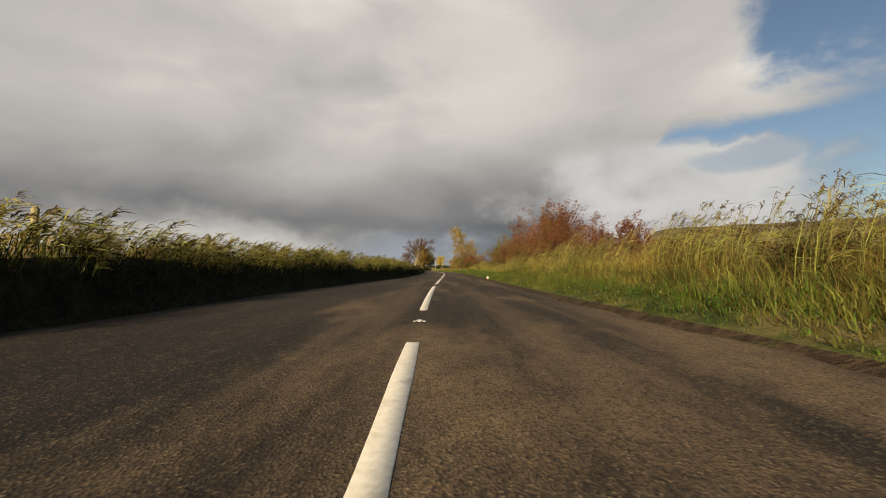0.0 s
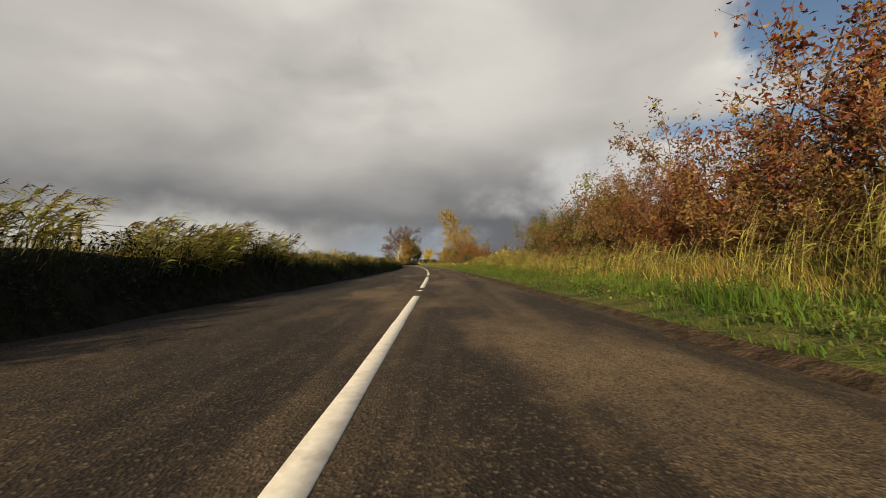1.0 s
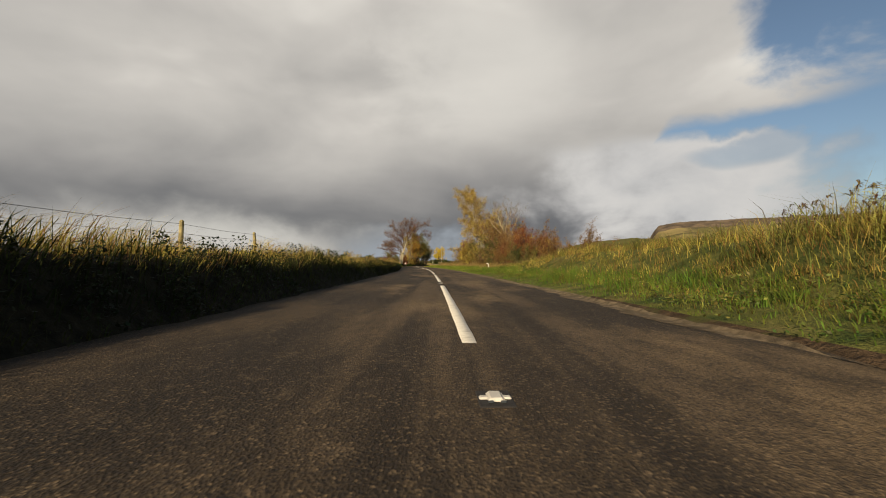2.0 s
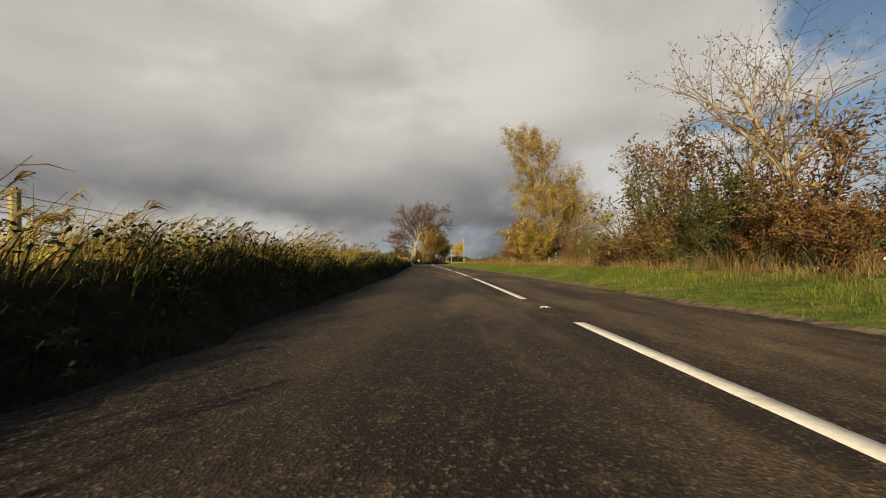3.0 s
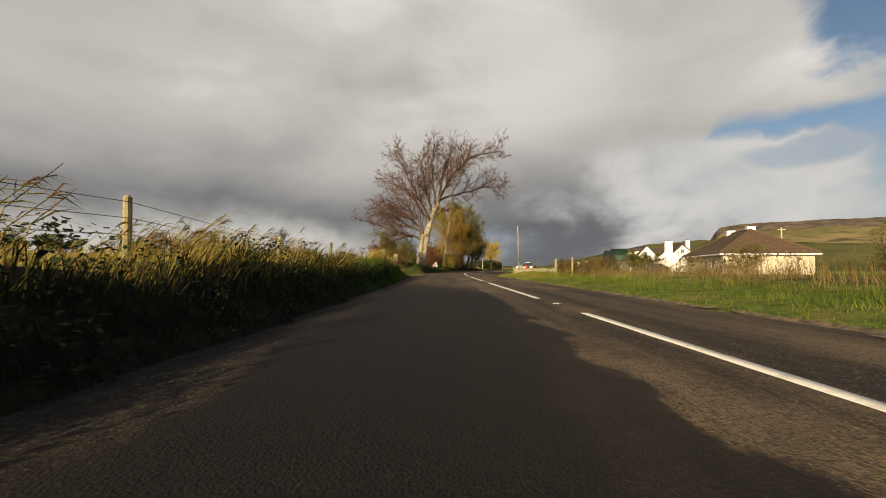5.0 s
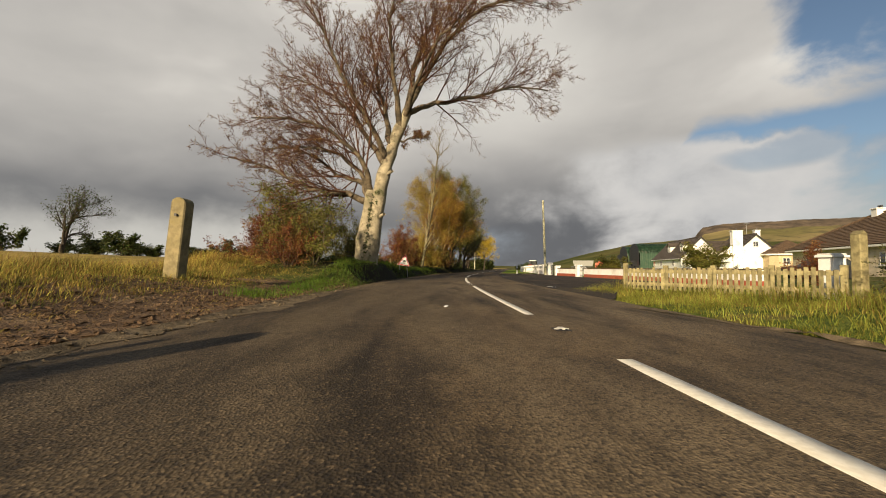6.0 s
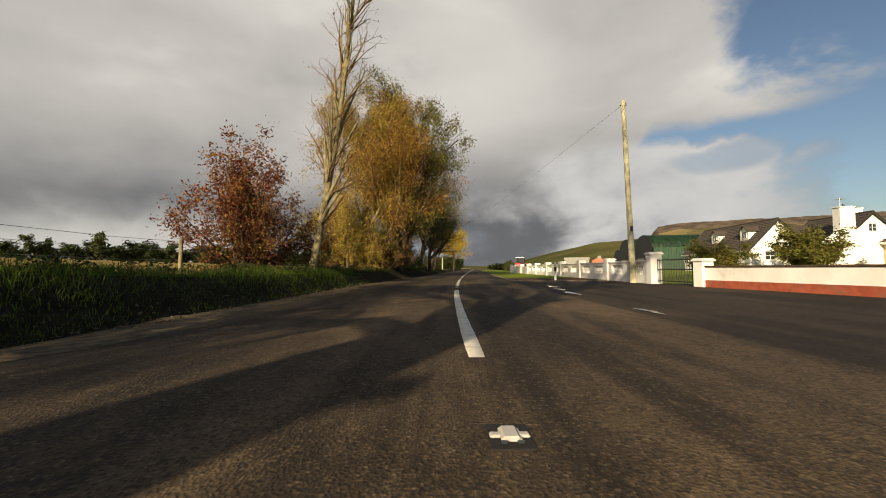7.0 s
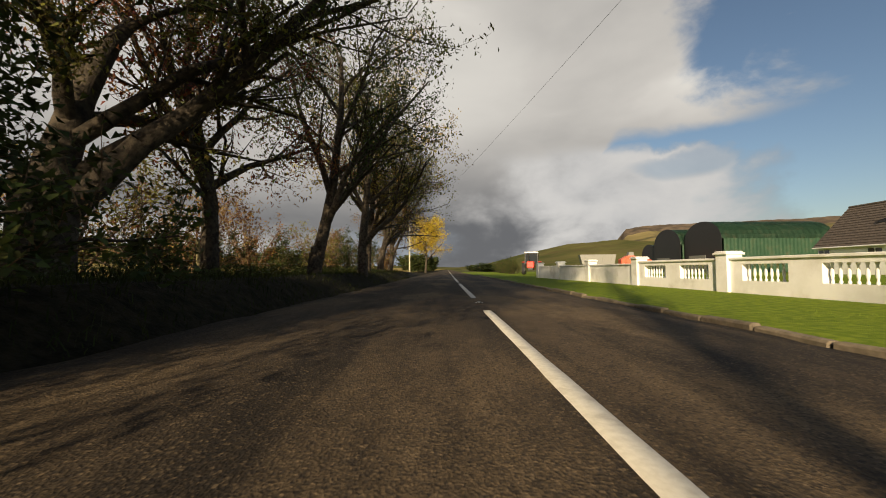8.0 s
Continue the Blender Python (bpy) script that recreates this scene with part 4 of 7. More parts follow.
KINDS = {
    "red": [shrub_mesh(11, LEAF_RED, 5500), shrub_mesh(12, LEAF_RED, 6000, patchy=0.3)],
    "brown": [shrub_mesh(21, LEAF_BROWN, 5500), shrub_mesh(22, LEAF_BROWN, 6500)],
    "olive": [shrub_mesh(31, LEAF_OLIVE, 5500), shrub_mesh(32, LEAF_OLIVE, 6500, patchy=0.3)],
    "green": [shrub_mesh(41, LEAF_GREEN, 5800), shrub_mesh(42, LEAF_GREEN, 5800)],
    "gold": [shrub_mesh(51, LEAF_GOLD, 8500), shrub_mesh(52, LEAF_GOLD, 8500)],
    "bare": [shrub_mesh(61, LEAF_BROWN, 2600, bare_wood=TWIG, patchy=0.5), shrub_mesh(62, LEAF_OLIVE, 3000, patchy=0.5)],
    "dense": [shrub_mesh(45, LEAF_OLIVE, 10000, 0.05, 0.030), shrub_mesh(46, LEAF_OLIVE, 10000, 0.05, 0.030)],
    "tall_red": [shrub_mesh(13, LEAF_RED, 12000, 0.028, 0.0121, stems=9), shrub_mesh(14, LEAF_RED, 11000, 0.026, 0.0115, stems=9, patchy=0.35)],
    "tall_brown": [shrub_mesh(23, LEAF_BROWN, 12000, 0.028, 0.0121, stems=9), shrub_mesh(24, LEAF_BROWN, 11000, 0.026, 0.0119, stems=9, patchy=0.35)],
    "tall_olive": [shrub_mesh(33, LEAF_OLIVE, 12000, 0.028, 0.0128, stems=9), shrub_mesh(34, LEAF_GREEN, 12000, 0.028, 0.0128, stems=9)],
    "far": [shrub_mesh(43, LEAF_DARK_SHADE, 1100, 0.06, 0.060, stems=2), shrub_mesh(44, LEAF_GREEN, 1100, 0.06, 0.060, stems=2)],
}
WORDS = {"tall_red": "tall dusky red thorn bush in the roadside hedge", "tall_brown": "tall rusty brown thorn bush in the hedge", "tall_olive": "tall olive green leafy bush on the roadside",
         "red": "red-leaved autumn thorn shrub in the roadside hedge", "brown": "rusty brown autumn shrub in the roadside hedge", "olive": "olive green shrub turning brown in the hedge",
         "green": "dark green leafy shrub on the roadside bank", "gold": "golden yellow autumn shrub on the verge", "dense": "dense clipped round garden bush", "far": "distant dark bushy tree on the field edge", "bare": "nearly bare twiggy brown shrub in the hedge"}
SEEN = {}


def shrub(kind, s, u, high, wide=None, turn=None):
    rng = random.Random(int(s * 31 + u * 7))
    if high > 3.0 and kind in ("red", "brown", "olive", "green"):
        kind = "tall_" + ("olive" if kind == "green" else kind)
    wide = wide or (high * 1.05 if high > 1 else high * 2.0)
    high = high * 0.92
    turn = rng.uniform(0, 360) if turn is None else turn
    pick = rng.randrange(2)
    x, y = along(s, u)
    m = pose(float(x), float(y), float(ground_z(s, u)) - 0.05, 0, 0, turn) @ Matrix.Diagonal((wide, wide, high, 1))
    if (kind, pick) not in SEEN:
        ob = new("shrub")
        tagged(ob, WORDS[kind], "shrub", "roadside shrubs")
        wood, leaves = KINDS[kind][pick]
        put("stem", wood, ob)
        put("foliage", leaves, ob)
        ob.matrix_basis = m
        SEEN[kind, pick] = ob
        return ob
    ob = SEEN[kind, pick]
    made = copy_thing(ob, m)
    made.matrix_basis = m
    return made


def tree(name, label, s, u, high, radius, seed, plan, lean, wood, leaf, twig=0.010, z=None, group="", turn=0.0, limbs=(), thin_from=2):
    """A tree: its limbs and twigs in one mesh, its leaves in another. limbs: extra low boughs as height, bearing, length, radius, rise."""
    ob = thing(name, s, u, z, turn, label, "tree", group)
    rng = random.Random(seed)
    LEAST_TWIG[0] = twig
    segs, tips = branching(rng, (0, 0, -0.2), (lean[0], lean[1], 1), high, radius, plan)
    for at, bearing, length, r, rise in limbs:
        a = radians(bearing)
        stem = [g for g in segs if g[8] == 0 and g[2] <= at <= g[5]][0]
        base = Vector(stem[:3]).lerp(Vector(stem[3:6]), (at - stem[2]) / (stem[5] - stem[2]))
        branching(rng, base, (math.sin(a), math.cos(a), rise), length, r, plan, 1, segs, tips)
    # the foot of the trunk widens into roots
    for n in range(7):
        a = n * 0.9 + 0.3
        d = Vector((math.cos(a), math.sin(a), 0)) * radius
        segs.append((*(d * 0.62 + Vector((0, 0, -0.3))), *(d * 0.22 + Vector((lean[0], lean[1], 1)) * (radius * (2.2 + 0.9 * (n % 3)))), radius * 0.52, radius * 0.56, 0))
    LEAST_TWIG[0] = 0.010
    put("trunk", wood_mesh(segs, wood, thin_from), ob)
    if leaf:
        put("crown", leaf_mesh(seed, segs, *leaf), ob)
    return ob


def bank_leaves(name, label, mat, seed, count, s0, s1, reach, thick, size, side=-1):
    """Low leafy undergrowth hugging the ground: leaves in clumps, thickest where clumps stand."""
    rng = np.random.default_rng(seed)
    n = max(count // 60, 1)
    cs, co = rng.uniform(s0, s1, n), rng.uniform(reach[0], reach[1], n)
    tall = thick * rng.uniform(0.35, 1.2, n)
    pick = rng.integers(0, n, count)
    h = tall[pick] * np.sqrt(rng.random(count))
    wide = 0.26 * np.sqrt(np.clip(1.05 - h / (tall[pick] + 1e-6), 0.02, 1))
    s = cs[pick] + rng.normal(0, 1, count) * wide
    out = np.maximum(co[pick] + rng.normal(0, 1, count) * wide, reach[0] - 0.2 * rng.random(count))
    u = left_edge(s) - out if side < 0 else right_edge(s) + out
    x, y = along(s, u)
    c = np.stack([x, y, ground_z(s, u) + h], 1)
    a = rng.normal(0, 1, (count, 3))
    a[:, 2] *= 0.5
    a /= np.linalg.norm(a, axis=1, keepdims=True)
    b = np.cross(a, rng.normal(0, 1, (count, 3)) * (0.5, 0.5, 1.0) + (0, 0, 0.8))
    b /= np.linalg.norm(b, axis=1, keepdims=True) + 1e-9
    r = size * rng.uniform(0.5, 1.5, (count, 1))
    a, b = a * r, b * r * 0.55
    verts = np.stack([c - a, c + b, c + a, c - b], 1).reshape(-1, 3)
    i = (np.arange(count) * 4)[:, None]
    put(name, mesh_from(name, verts, np.concatenate([i + [[0, 1, 2]], i + [[0, 2, 3]]], 0), mat, False), None, label, "stuff", "undergrowth")


def build_grass():
    grass("bank_grass", "tall wind-blown golden grass along the bank", GRASS_GOLD, 1, 64000, -9, 174, (0.55, 3.0), (0.30, 0.66), 0.009, (0.50, 0.38), -1, None, 0.55)
    grass("bank_olive_grass", "olive green tall grass on the bank", GRASS_OLIVE, 2, 18000, -9, 174, (0.50, 2.6), (0.24, 0.52), 0.013, (0.26, 0.30), -1, None, 0.5)
    reeds("bank_reeds", "tall wind-blown reeds with dark plumes on the bank", 21, 2200, -3, 38, (0.60, 2.6), (0.52, 0.92), (0.75, 0.35), -1, 11, 0.55, 0.42, 0.027)
    reeds("bank_seed_grass", "wind-blown seeding grass topping the bank", 22, 620, 80, 119, (0.60, 2.4), (0.38, 0.85), (0.85, 0.40), -1, 5, 0.6, 0.42, 0.012, [GRASS_GOLD, GRASS_STRAW])
    reeds("bank_tall_grass", "golden streaming tall grass on the bank", 24, 620, 127, 164, (0.65, 2.6), (0.34, 0.75), (0.85, 0.40), -1, 6, 0.4, 0.44, 0.011, [GRASS_GOLD, GRASS_STRAW])
    # bank face plants, in colours darkened for the unlit side
    grass("bank_face_grass", "tangled grass on the steep bank, coloured dark for its shade", GRASS_SHADED, 3, 40000, -9, 170, (0.0, 0.75), (0.12, 0.42), 0.014, (0.26, 0.10), -1, None, 0.4)
    bank_leaves("bank_undergrowth", "leafy nettles and brambles, coloured dark for the bank's shade", LEAF_DARK_SHADE, 31, 42000, -9, 165, (0.10, 1.05), 0.38, 0.028)
    bank_leaves("nettle_bed", "rank dark green nettles topping the bank", NETTLE, 32, 10000, 117.5, 127.5, (0.35, 1.3), 0.50, 0.040)
    grass("gatepost_grass", "rank bright green grass below the gatepost", GRASS_GREEN, 14, 17000, 159, 177, (0.05, 1.6), (0.20, 0.42), 0.011, (0.10, 0.10), -1, None, 0.4)
    grass("hay_heap_grass", "heap of dry bent grass against the gatepost", GRASS_GOLD, 15, 14000, 169, 175.8, (0.85, 1.9), (0.45, 0.80), 0.010, (0.60, 0.55), -1, None, 0.6)
    grass("verge_grass", "tall golden grass on the verge", GRASS_GOLD, 4, 26000, -7, 66, (2.2, 6.0), (0.32, 0.85), 0.012, (-0.16, 0.26), 1, None, 0.7)
    grass("verge_olive_grass", "olive grass on the verge", GRASS_OLIVE, 5, 26000, -7, 66, (1.2, 5.0), (0.18, 0.66), 0.014, (-0.12, 0.20), 1, None, 0.65)
    grass("verge_foot_grass", "green grass along the tarmac edge", GRASS_GREEN, 6, 34000, -7, 90, (0.30, 2.2), (0.10, 0.40), 0.013, (-0.10, 0.14), 1, None, 0.7)
    grass("rank_verge_grass", "rank tall golden grass on the verge", GRASS_GOLD, 17, 12000, -6, 22, (1.9, 5.0), (0.30, 0.90), 0.012, (-0.18, 0.24), 1, None, 0.6)
    grass("rank_olive_grass", "rank tall olive grass among dry stalks", GRASS_OLIVE, 18, 14000, -6, 22, (0.40, 3.2), (0.18, 0.62), 0.016, (-0.12, 0.18), 1, None, 0.6)
    reeds("verge_reeds", "tall reeds with dark plumes behind the verge grass", 25, 1500, -2, 34, (2.6, 5.4), (1.2, 2.1), (0.70, 0.25), 1, 8, 0.75, 0.30, 0.018)
    reeds("hedge_foot_stalks", "tall straw stalks at the foot of the hedge", 26, 1100, 30, 66, (2.4, 5.0), (0.6, 1.2), (0.55, 0.25), 1, 6, 0.5, 0.34, 0.014)
    bank_leaves("verge_weeds", "broad green docks and weeds among the verge grass", LEAF_DOCK, 34, 11000, -6, 66, (0.35, 2.6), 0.30, 0.023, 1)
    bank_leaves("verge_dark_weeds", "dark green weeds along the foot of the verge", NETTLE, 35, 12000, -6, 66, (0.30, 1.6), 0.20, 0.020, 1)
    grass("knoll_grass", "yellow green grass on a low bank", GRASS_OLIVE, 7, 26000, 52, 92, (0.5, 8.0), (0.20, 0.62), 0.011, (0.0, 0.22), 1, None, 0.55)
    grass("knoll_dry_grass", "dry golden tufts on the low bank", GRASS_GOLD, 27, 14000, 54, 90, (1.2, 8.0), (0.22, 0.60), 0.010, (0.05, 0.22), 1, None, 0.7)
    grass("mown_grass", "short bright green roadside grass", GRASS_LIME, 8, 40000, 84, 172, (0.1, 3.0), (0.10, 0.27), 0.012, (0.0, 0.08), 1, None, 0.3)
    grass("dry_stalks", "dry pale stalks under the hedge", GRASS_STRAW, 9, 26000, 84, 174, (2.5, 6.0), (0.25, 0.80), 0.012, (0.0, 0.10), 1, None, 0.65)
    reeds("hedge_stalks", "pale dry docks and stalks along the field edge", 28, 900, 112, 176, (3.2, 6.4), (0.55, 1.05), (0.25, 0.20), 1, 6, 0.6, 0.28, 0.016, [GRASS_STRAW, REED_PLUME])
    grass("gateway_grass", "yellow grass beside the field gateway", GRASS_GOLD, 10, 32000, 175, 200, (2.2, 9.0), (0.12, 0.55), 0.012, (0.1, 0.15), -1, None, 0.6)
    grass("gateway_green_grass", "yellow green grass around the field gatepost", GRASS_OLIVE, 30, 16000, 176, 194, (2.0, 7.0), (0.10, 0.42), 0.011, (0.1, 0.12), -1, None, 0.6)
    grass("gateway_straw", "flattened straw and dead stalks on gateway soil", GRASS_STRAW, 23, 9000, 176, 192, (0.5, 4.5), (0.05, 0.09), 0.016, (0.9, 0.6), -1, None, 0.6)
    grass("kerbside_grass", "yellow green tufts before the picket fence", GRASS_BRIGHT, 11, 24000, 171, 189, (0.10, 3.4), (0.12, 0.42), 0.010, (0.0, 0.1), 1, lambda s, u: u < 5.6 - 0.9 * ramp(s, 183, 189), 0.5)
    grass("kerbside_dry_grass", "dry golden grass before the picket fence", GRASS_GOLD, 29, 5000, 171, 189, (0.8, 3.6), (0.14, 0.46), 0.010, (0.1, 0.12), 1, lambda s, u: u < 5.6 - 0.9 * ramp(s, 183, 189), 0.6)
    # tree shade on the bank, painted by using the darkened grass
    grass("shaded_bank_grass", "short grass on the tree bank, coloured dark for tree shade", GRASS_SHADED, 12, 30000, 195, 268, (0.0, 4.0), (0.14, 0.38), 0.013, (0.04, 0.08), -1, None, 0.3)
    grass("roadside_tufts", "bright green grass fringe along the tree bank", GRASS_GREEN, 16, 24000, 184, 221, (0.02, 1.6), (0.08, 0.27), 0.011, (0.04, 0.06), -1, None, 0.5)
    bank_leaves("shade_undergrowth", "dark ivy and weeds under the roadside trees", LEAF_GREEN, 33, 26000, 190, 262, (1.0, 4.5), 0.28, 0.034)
    grass("lawn_grass", "clipped bright lawn before the balustrade", LAWN, 13, 14000, 229, 262, (0.3, 3.8), (0.02, 0.045), 0.010, (0.0, 0.02), 1)


def build_shrubs():
    rows = [
        ("brown", 2.5, 7.6, 1.0), ("red", 7.5, 7.8, 1.2), ("bare", 10, 7.6, 1.3), ("red", 12.5, 8.4, 1.8), ("olive", 9, 8.8, 1.3), ("bare", 14.5, 7.6, 1.6),
        ("red", 15, 9.4, 2.9), ("red", 18, 9.0, 3.3), ("brown", 22, 9.4, 3.0), ("red", 26, 8.8, 3.7), ("brown", 30.5, 8.8, 4.2), ("red", 33.0, 10.4, 6.4), ("red", 36.5, 11.4, 7.0), ("brown", 40, 11.6, 6.6), ("red", 43.5, 11.0, 5.6),
        ("brown", 33.5, 7.6, 2.4), ("brown", 36, 7.7, 2.7), ("red", 38.5, 7.9, 3.1), ("brown", 40.5, 7.6, 3.4), ("brown", 42.5, 8.0, 3.9), ("bare", 44.5, 8.0, 4.3), ("brown", 46.5, 8.2, 3.9), ("olive", 48.4, 8.0, 3.4), ("brown", 49.8, 8.3, 3.1), ("red", 48, 10.2, 5.4), ("brown", 52.3, 8.0, 3.1), ("olive", 54.0, 7.9, 3.4), ("bare", 56, 8.1, 3.3), ("brown", 57.2, 8.5, 2.7), ("brown", 47.6, 6.9, 1.6),
        ("brown", 88, 8.4, 2.6), ("red", 91, 8.2, 3.3), ("green", 89, 6.6, 1.7), ("red", 94, 8.4, 3.9), ("brown", 97, 8.2, 3.6), ("brown", 98.5, 10.8, 4.0), ("brown", 92, 13.0, 3.4), ("bare", 99.5, 7.6, 4.0), ("olive", 102.5, 7.6, 3.2), ("bare", 104.5, 8.6, 5.3), ("bare", 107, 8.2, 5.8),
        ("bare", 109.5, 8.6, 2.6), ("bare", 111.5, 8.0, 2.0), ("brown", 106, 7.8, 2.9), ("brown", 112.5, 8.4, 2.3), ("bare", 115.5, 8.0, 2.2), ("brown", 118, 9.0, 2.2), ("brown", 121, 9.8, 2.4),
        ("gold", 124.6, 6.9, 4.1), ("gold", 126.2, 7.4, 3.3), ("brown", 126.5, 10.4, 3.4), ("olive", 128.5, 9.0, 4.4), ("brown", 129.5, 7.8, 4.0), ("brown", 128.2, 11.6, 3.4), ("red", 131.5, 8.6, 4.4), ("brown", 134, 9.2, 3.2), ("red", 135.6, 8.6, 5.2), ("red", 136.8, 10.2, 4.6), ("olive", 141, 8.6, 2.2),
        ("brown", 145.5, 8.9, 2.1), ("bare", 148, 8.4, 1.7), ("brown", 152, 8.6, 1.5), ("bare", 158, 8.6, 1.4), ("olive", 163, 8.8, 1.3),
        ("olive", 27.5, -5.3, 0.65), ("green", 29.5, -5.2, 0.7), ("green", 139, -5.6, 0.6), ("bare", 137.4, -5.9, 0.65), ("bare", 141.5, -5.7, 0.8),
        ("red", 194.6, -9.6, 2.8), ("red", 192.4, -7.6, 2.2), ("red", 197.2, -10.2, 3.4), ("olive", 192.9, -6.6, 2.9), ("bare", 193.6, -8.2, 2.4), ("olive", 196.0, -8.9, 4.5), ("green", 202.6, -7.7, 3.2), ("olive", 199.2, -9.2, 3.4), ("olive", 204.0, -8.8, 2.4),
        ("red", 215.8, -7.1, 4.5), ("red", 216.8, -7.6, 4.2), ("brown", 216.2, -6.9, 2.8), ("green", 219.6, -6.3, 1.5), ("brown", 223.5, -7.4, 1.0), ("olive", 225.4, -7.8, 1.2),
        ("gold", 229.0, -7.3, 3.6), ("gold", 229.8, -7.9, 4.8), ("gold", 231.0, -7.8, 4.2), ("gold", 228.9, -6.0, 2.8), ("green", 233.5, -4.7, 3.0), ("green", 235.2, -4.8, 3.0), ("brown", 229.5, -5.2, 3.0), ("green", 229.5, -6.2, 3.4), ("green", 233, -6.6, 3.3), ("bare", 241.5, -7.6, 3.0), ("green", 245.5, -8.2, 1.6), ("green", 249, -7.4, 1.8), ("green", 255, -6.2, 2.4), ("green", 260, -6.0, 2.8), ("brown", 266, -5.8, 2.6),
    ]
    rows += [("green" if n % 3 else "olive", 119.5 + n * 1.15, -5.0 - 0.25 * (n % 2), 0.30 + 0.07 * (n % 4)) for n in range(6)]
    rows += [(("bare", "brown", "brown", "bare", "olive")[n % 5], 87.5 + n * 1.9, 7.1 + 0.35 * (n % 3), 1.5 + 0.25 * (n % 4)) for n in range(14)]
    rows += [("bare", 239.5 + n * 4.6, -7.6 - 0.5 * (n % 3), 2.7 + 0.3 * (n % 3)) for n in range(6)]
    rows += [("green", 286 + n * 2.6, 8.3 + 0.12 * n, 2.1 + 0.15 * (n % 3)) for n in range(11)]
    for kind, s, u, high in rows:
        shrub(kind, s, u, high)


def build_beech():
    """The old beech: a leaning trunk, a low bough and a fan of long limbs to the windward, a flat shelf of branches over the road."""
    ob = thing("beech_tree", 196.2, -5.05, None, 0, "tall half-bare beech with smooth pale trunk", "tree")
    rng = random.Random(71)
    plan = [None, None, (5, 0.62, 0.60, 0.15, 0.03, 0.12), (4, 0.66, 0.58, 0.17, 0.02, 0.1), (3, 0.7, 0.6, 0.2, 0.0, 0.1), (0, 0.7, 0.6, 0.2, 0.0, 0.1)]
    LEAST_TWIG[0] = 0.011
    segs, tips = [], []

    def limb(way, r0, r1, level, steps):
        pts = [Vector(p) for p in way]
        pts = [pts[0] * 2 - pts[1]] + pts + [pts[-1] * 2 - pts[-2]]
        run = []
        for a, b, c, d in zip(pts, pts[1:], pts[2:], pts[3:]):
            for i in range(steps):
                f = i / steps
                run.append(0.5 * (2 * b + (c - a) * f + (2 * a - 5 * b + 4 * c - d) * f * f + (3 * b - a - 3 * c + d) * f ** 3))
        run.append(pts[-2])
        run = [p + Vector((rng.gauss(0, 0.05), rng.gauss(0, 0.05), rng.gauss(0, 0.05))) * (level > 0 and 0 < i < len(run) - 1) for i, p in enumerate(run)]
        n = len(run) - 1
        for i in range(n):
            ra, rb = (r0 + (r1 - r0) * (j / n) ** 0.75 for j in (i, i + 1))
            segs.append((*run[i], *run[i + 1], ra, rb, level))
        return run

    limb([(0, 0, -0.3), (0.25, 0, 1.6), (0.62, 0, 3.9), (1.05, 0.1, 5.6), (1.55, 0.1, 7.0), (1.95, 0.1, 7.9)], 0.47, 0.25, 0, 3)
    # a second stem grown together with the first, broken off where its boughs spread
    limb([(-0.30, -0.10, -0.4), (-0.24, -0.08, 1.2), (-0.02, -0.06, 2.4), (0.10, -0.04, 3.7)], 0.44, 0.25, 0, 4)
    boughs = [
        ([(-0.05, 0, 3.1), (-1.0, -0.3, 3.5), (-2.4, -0.6, 3.5), (-4.4, -0.9, 4.5), (-6.8, -1.0, 5.2)], 0.17),
        ([(0.0, 0, 3.4), (-0.8, 0.8, 4.4), (-2.1, 1.5, 4.9), (-3.9, 2.0, 6.2), (-5.8, 2.2, 6.7)], 0.15),
        ([(0.1, 0, 3.6), (-0.2, -0.6, 5.0), (-1.4, -1.2, 6.2), (-3.1, -1.6, 6.8), (-5.2, -2.0, 6.8)], 0.15),
        ([(0.0, 0, 3.5), (-0.4, -0.2, 4.6), (-1.8, -0.3, 5.6), (-3.6, 0.2, 6.0), (-5.8, 0.4, 6.0)], 0.13),
        ([(0.90, 0, 4.9), (-0.2, 0.4, 6.6), (-1.5, 0.9, 8.4), (-3.0, 1.2, 9.6), (-5.0, 1.3, 10.4)], 0.15),
        ([(0.95, 0, 5.1), (0.0, -0.6, 7.2), (-1.2, -1.2, 9.2), (-2.0, -1.7, 11.2), (-2.9, -2.0, 12.8)], 0.15),
        ([(1.20, 0, 5.9), (0.6, 0.7, 8.2), (0.0, 1.5, 10.6), (-0.6, 2.1, 13.8)], 0.15),
        ([(1.60, 0, 7.0), (1.3, -0.7, 9.6), (1.3, -1.3, 12.0), (1.6, -1.6, 14.2)], 0.14),
        ([(1.90, 0, 7.8), (2.2, 0.8, 10.4), (2.8, 1.3, 12.6), (3.4, 1.6, 14.4)], 0.15),
        ([(1.90, 0, 7.8), (2.9, -0.3, 9.6), (4.4, -0.8, 11.6), (6.3, -1.0, 12.8), (9.0, -1.2, 13.2)], 0.16),
        ([(1.85, 0, 7.7), (3.4, 0.4, 8.4), (5.4, 0.8, 8.9), (7.4, 1.0, 9.5), (9.4, 1.0, 9.3)], 0.14),
        ([(1.75, 0, 7.5), (2.6, -1.4, 8.8), (3.8, -2.6, 10.2), (5.2, -3.4, 11.4)], 0.12),
        ([(1.45, 0, 6.3), (2.1, 0.2, 6.5), (2.9, 0.2, 6.6)], 0.05),
    ]
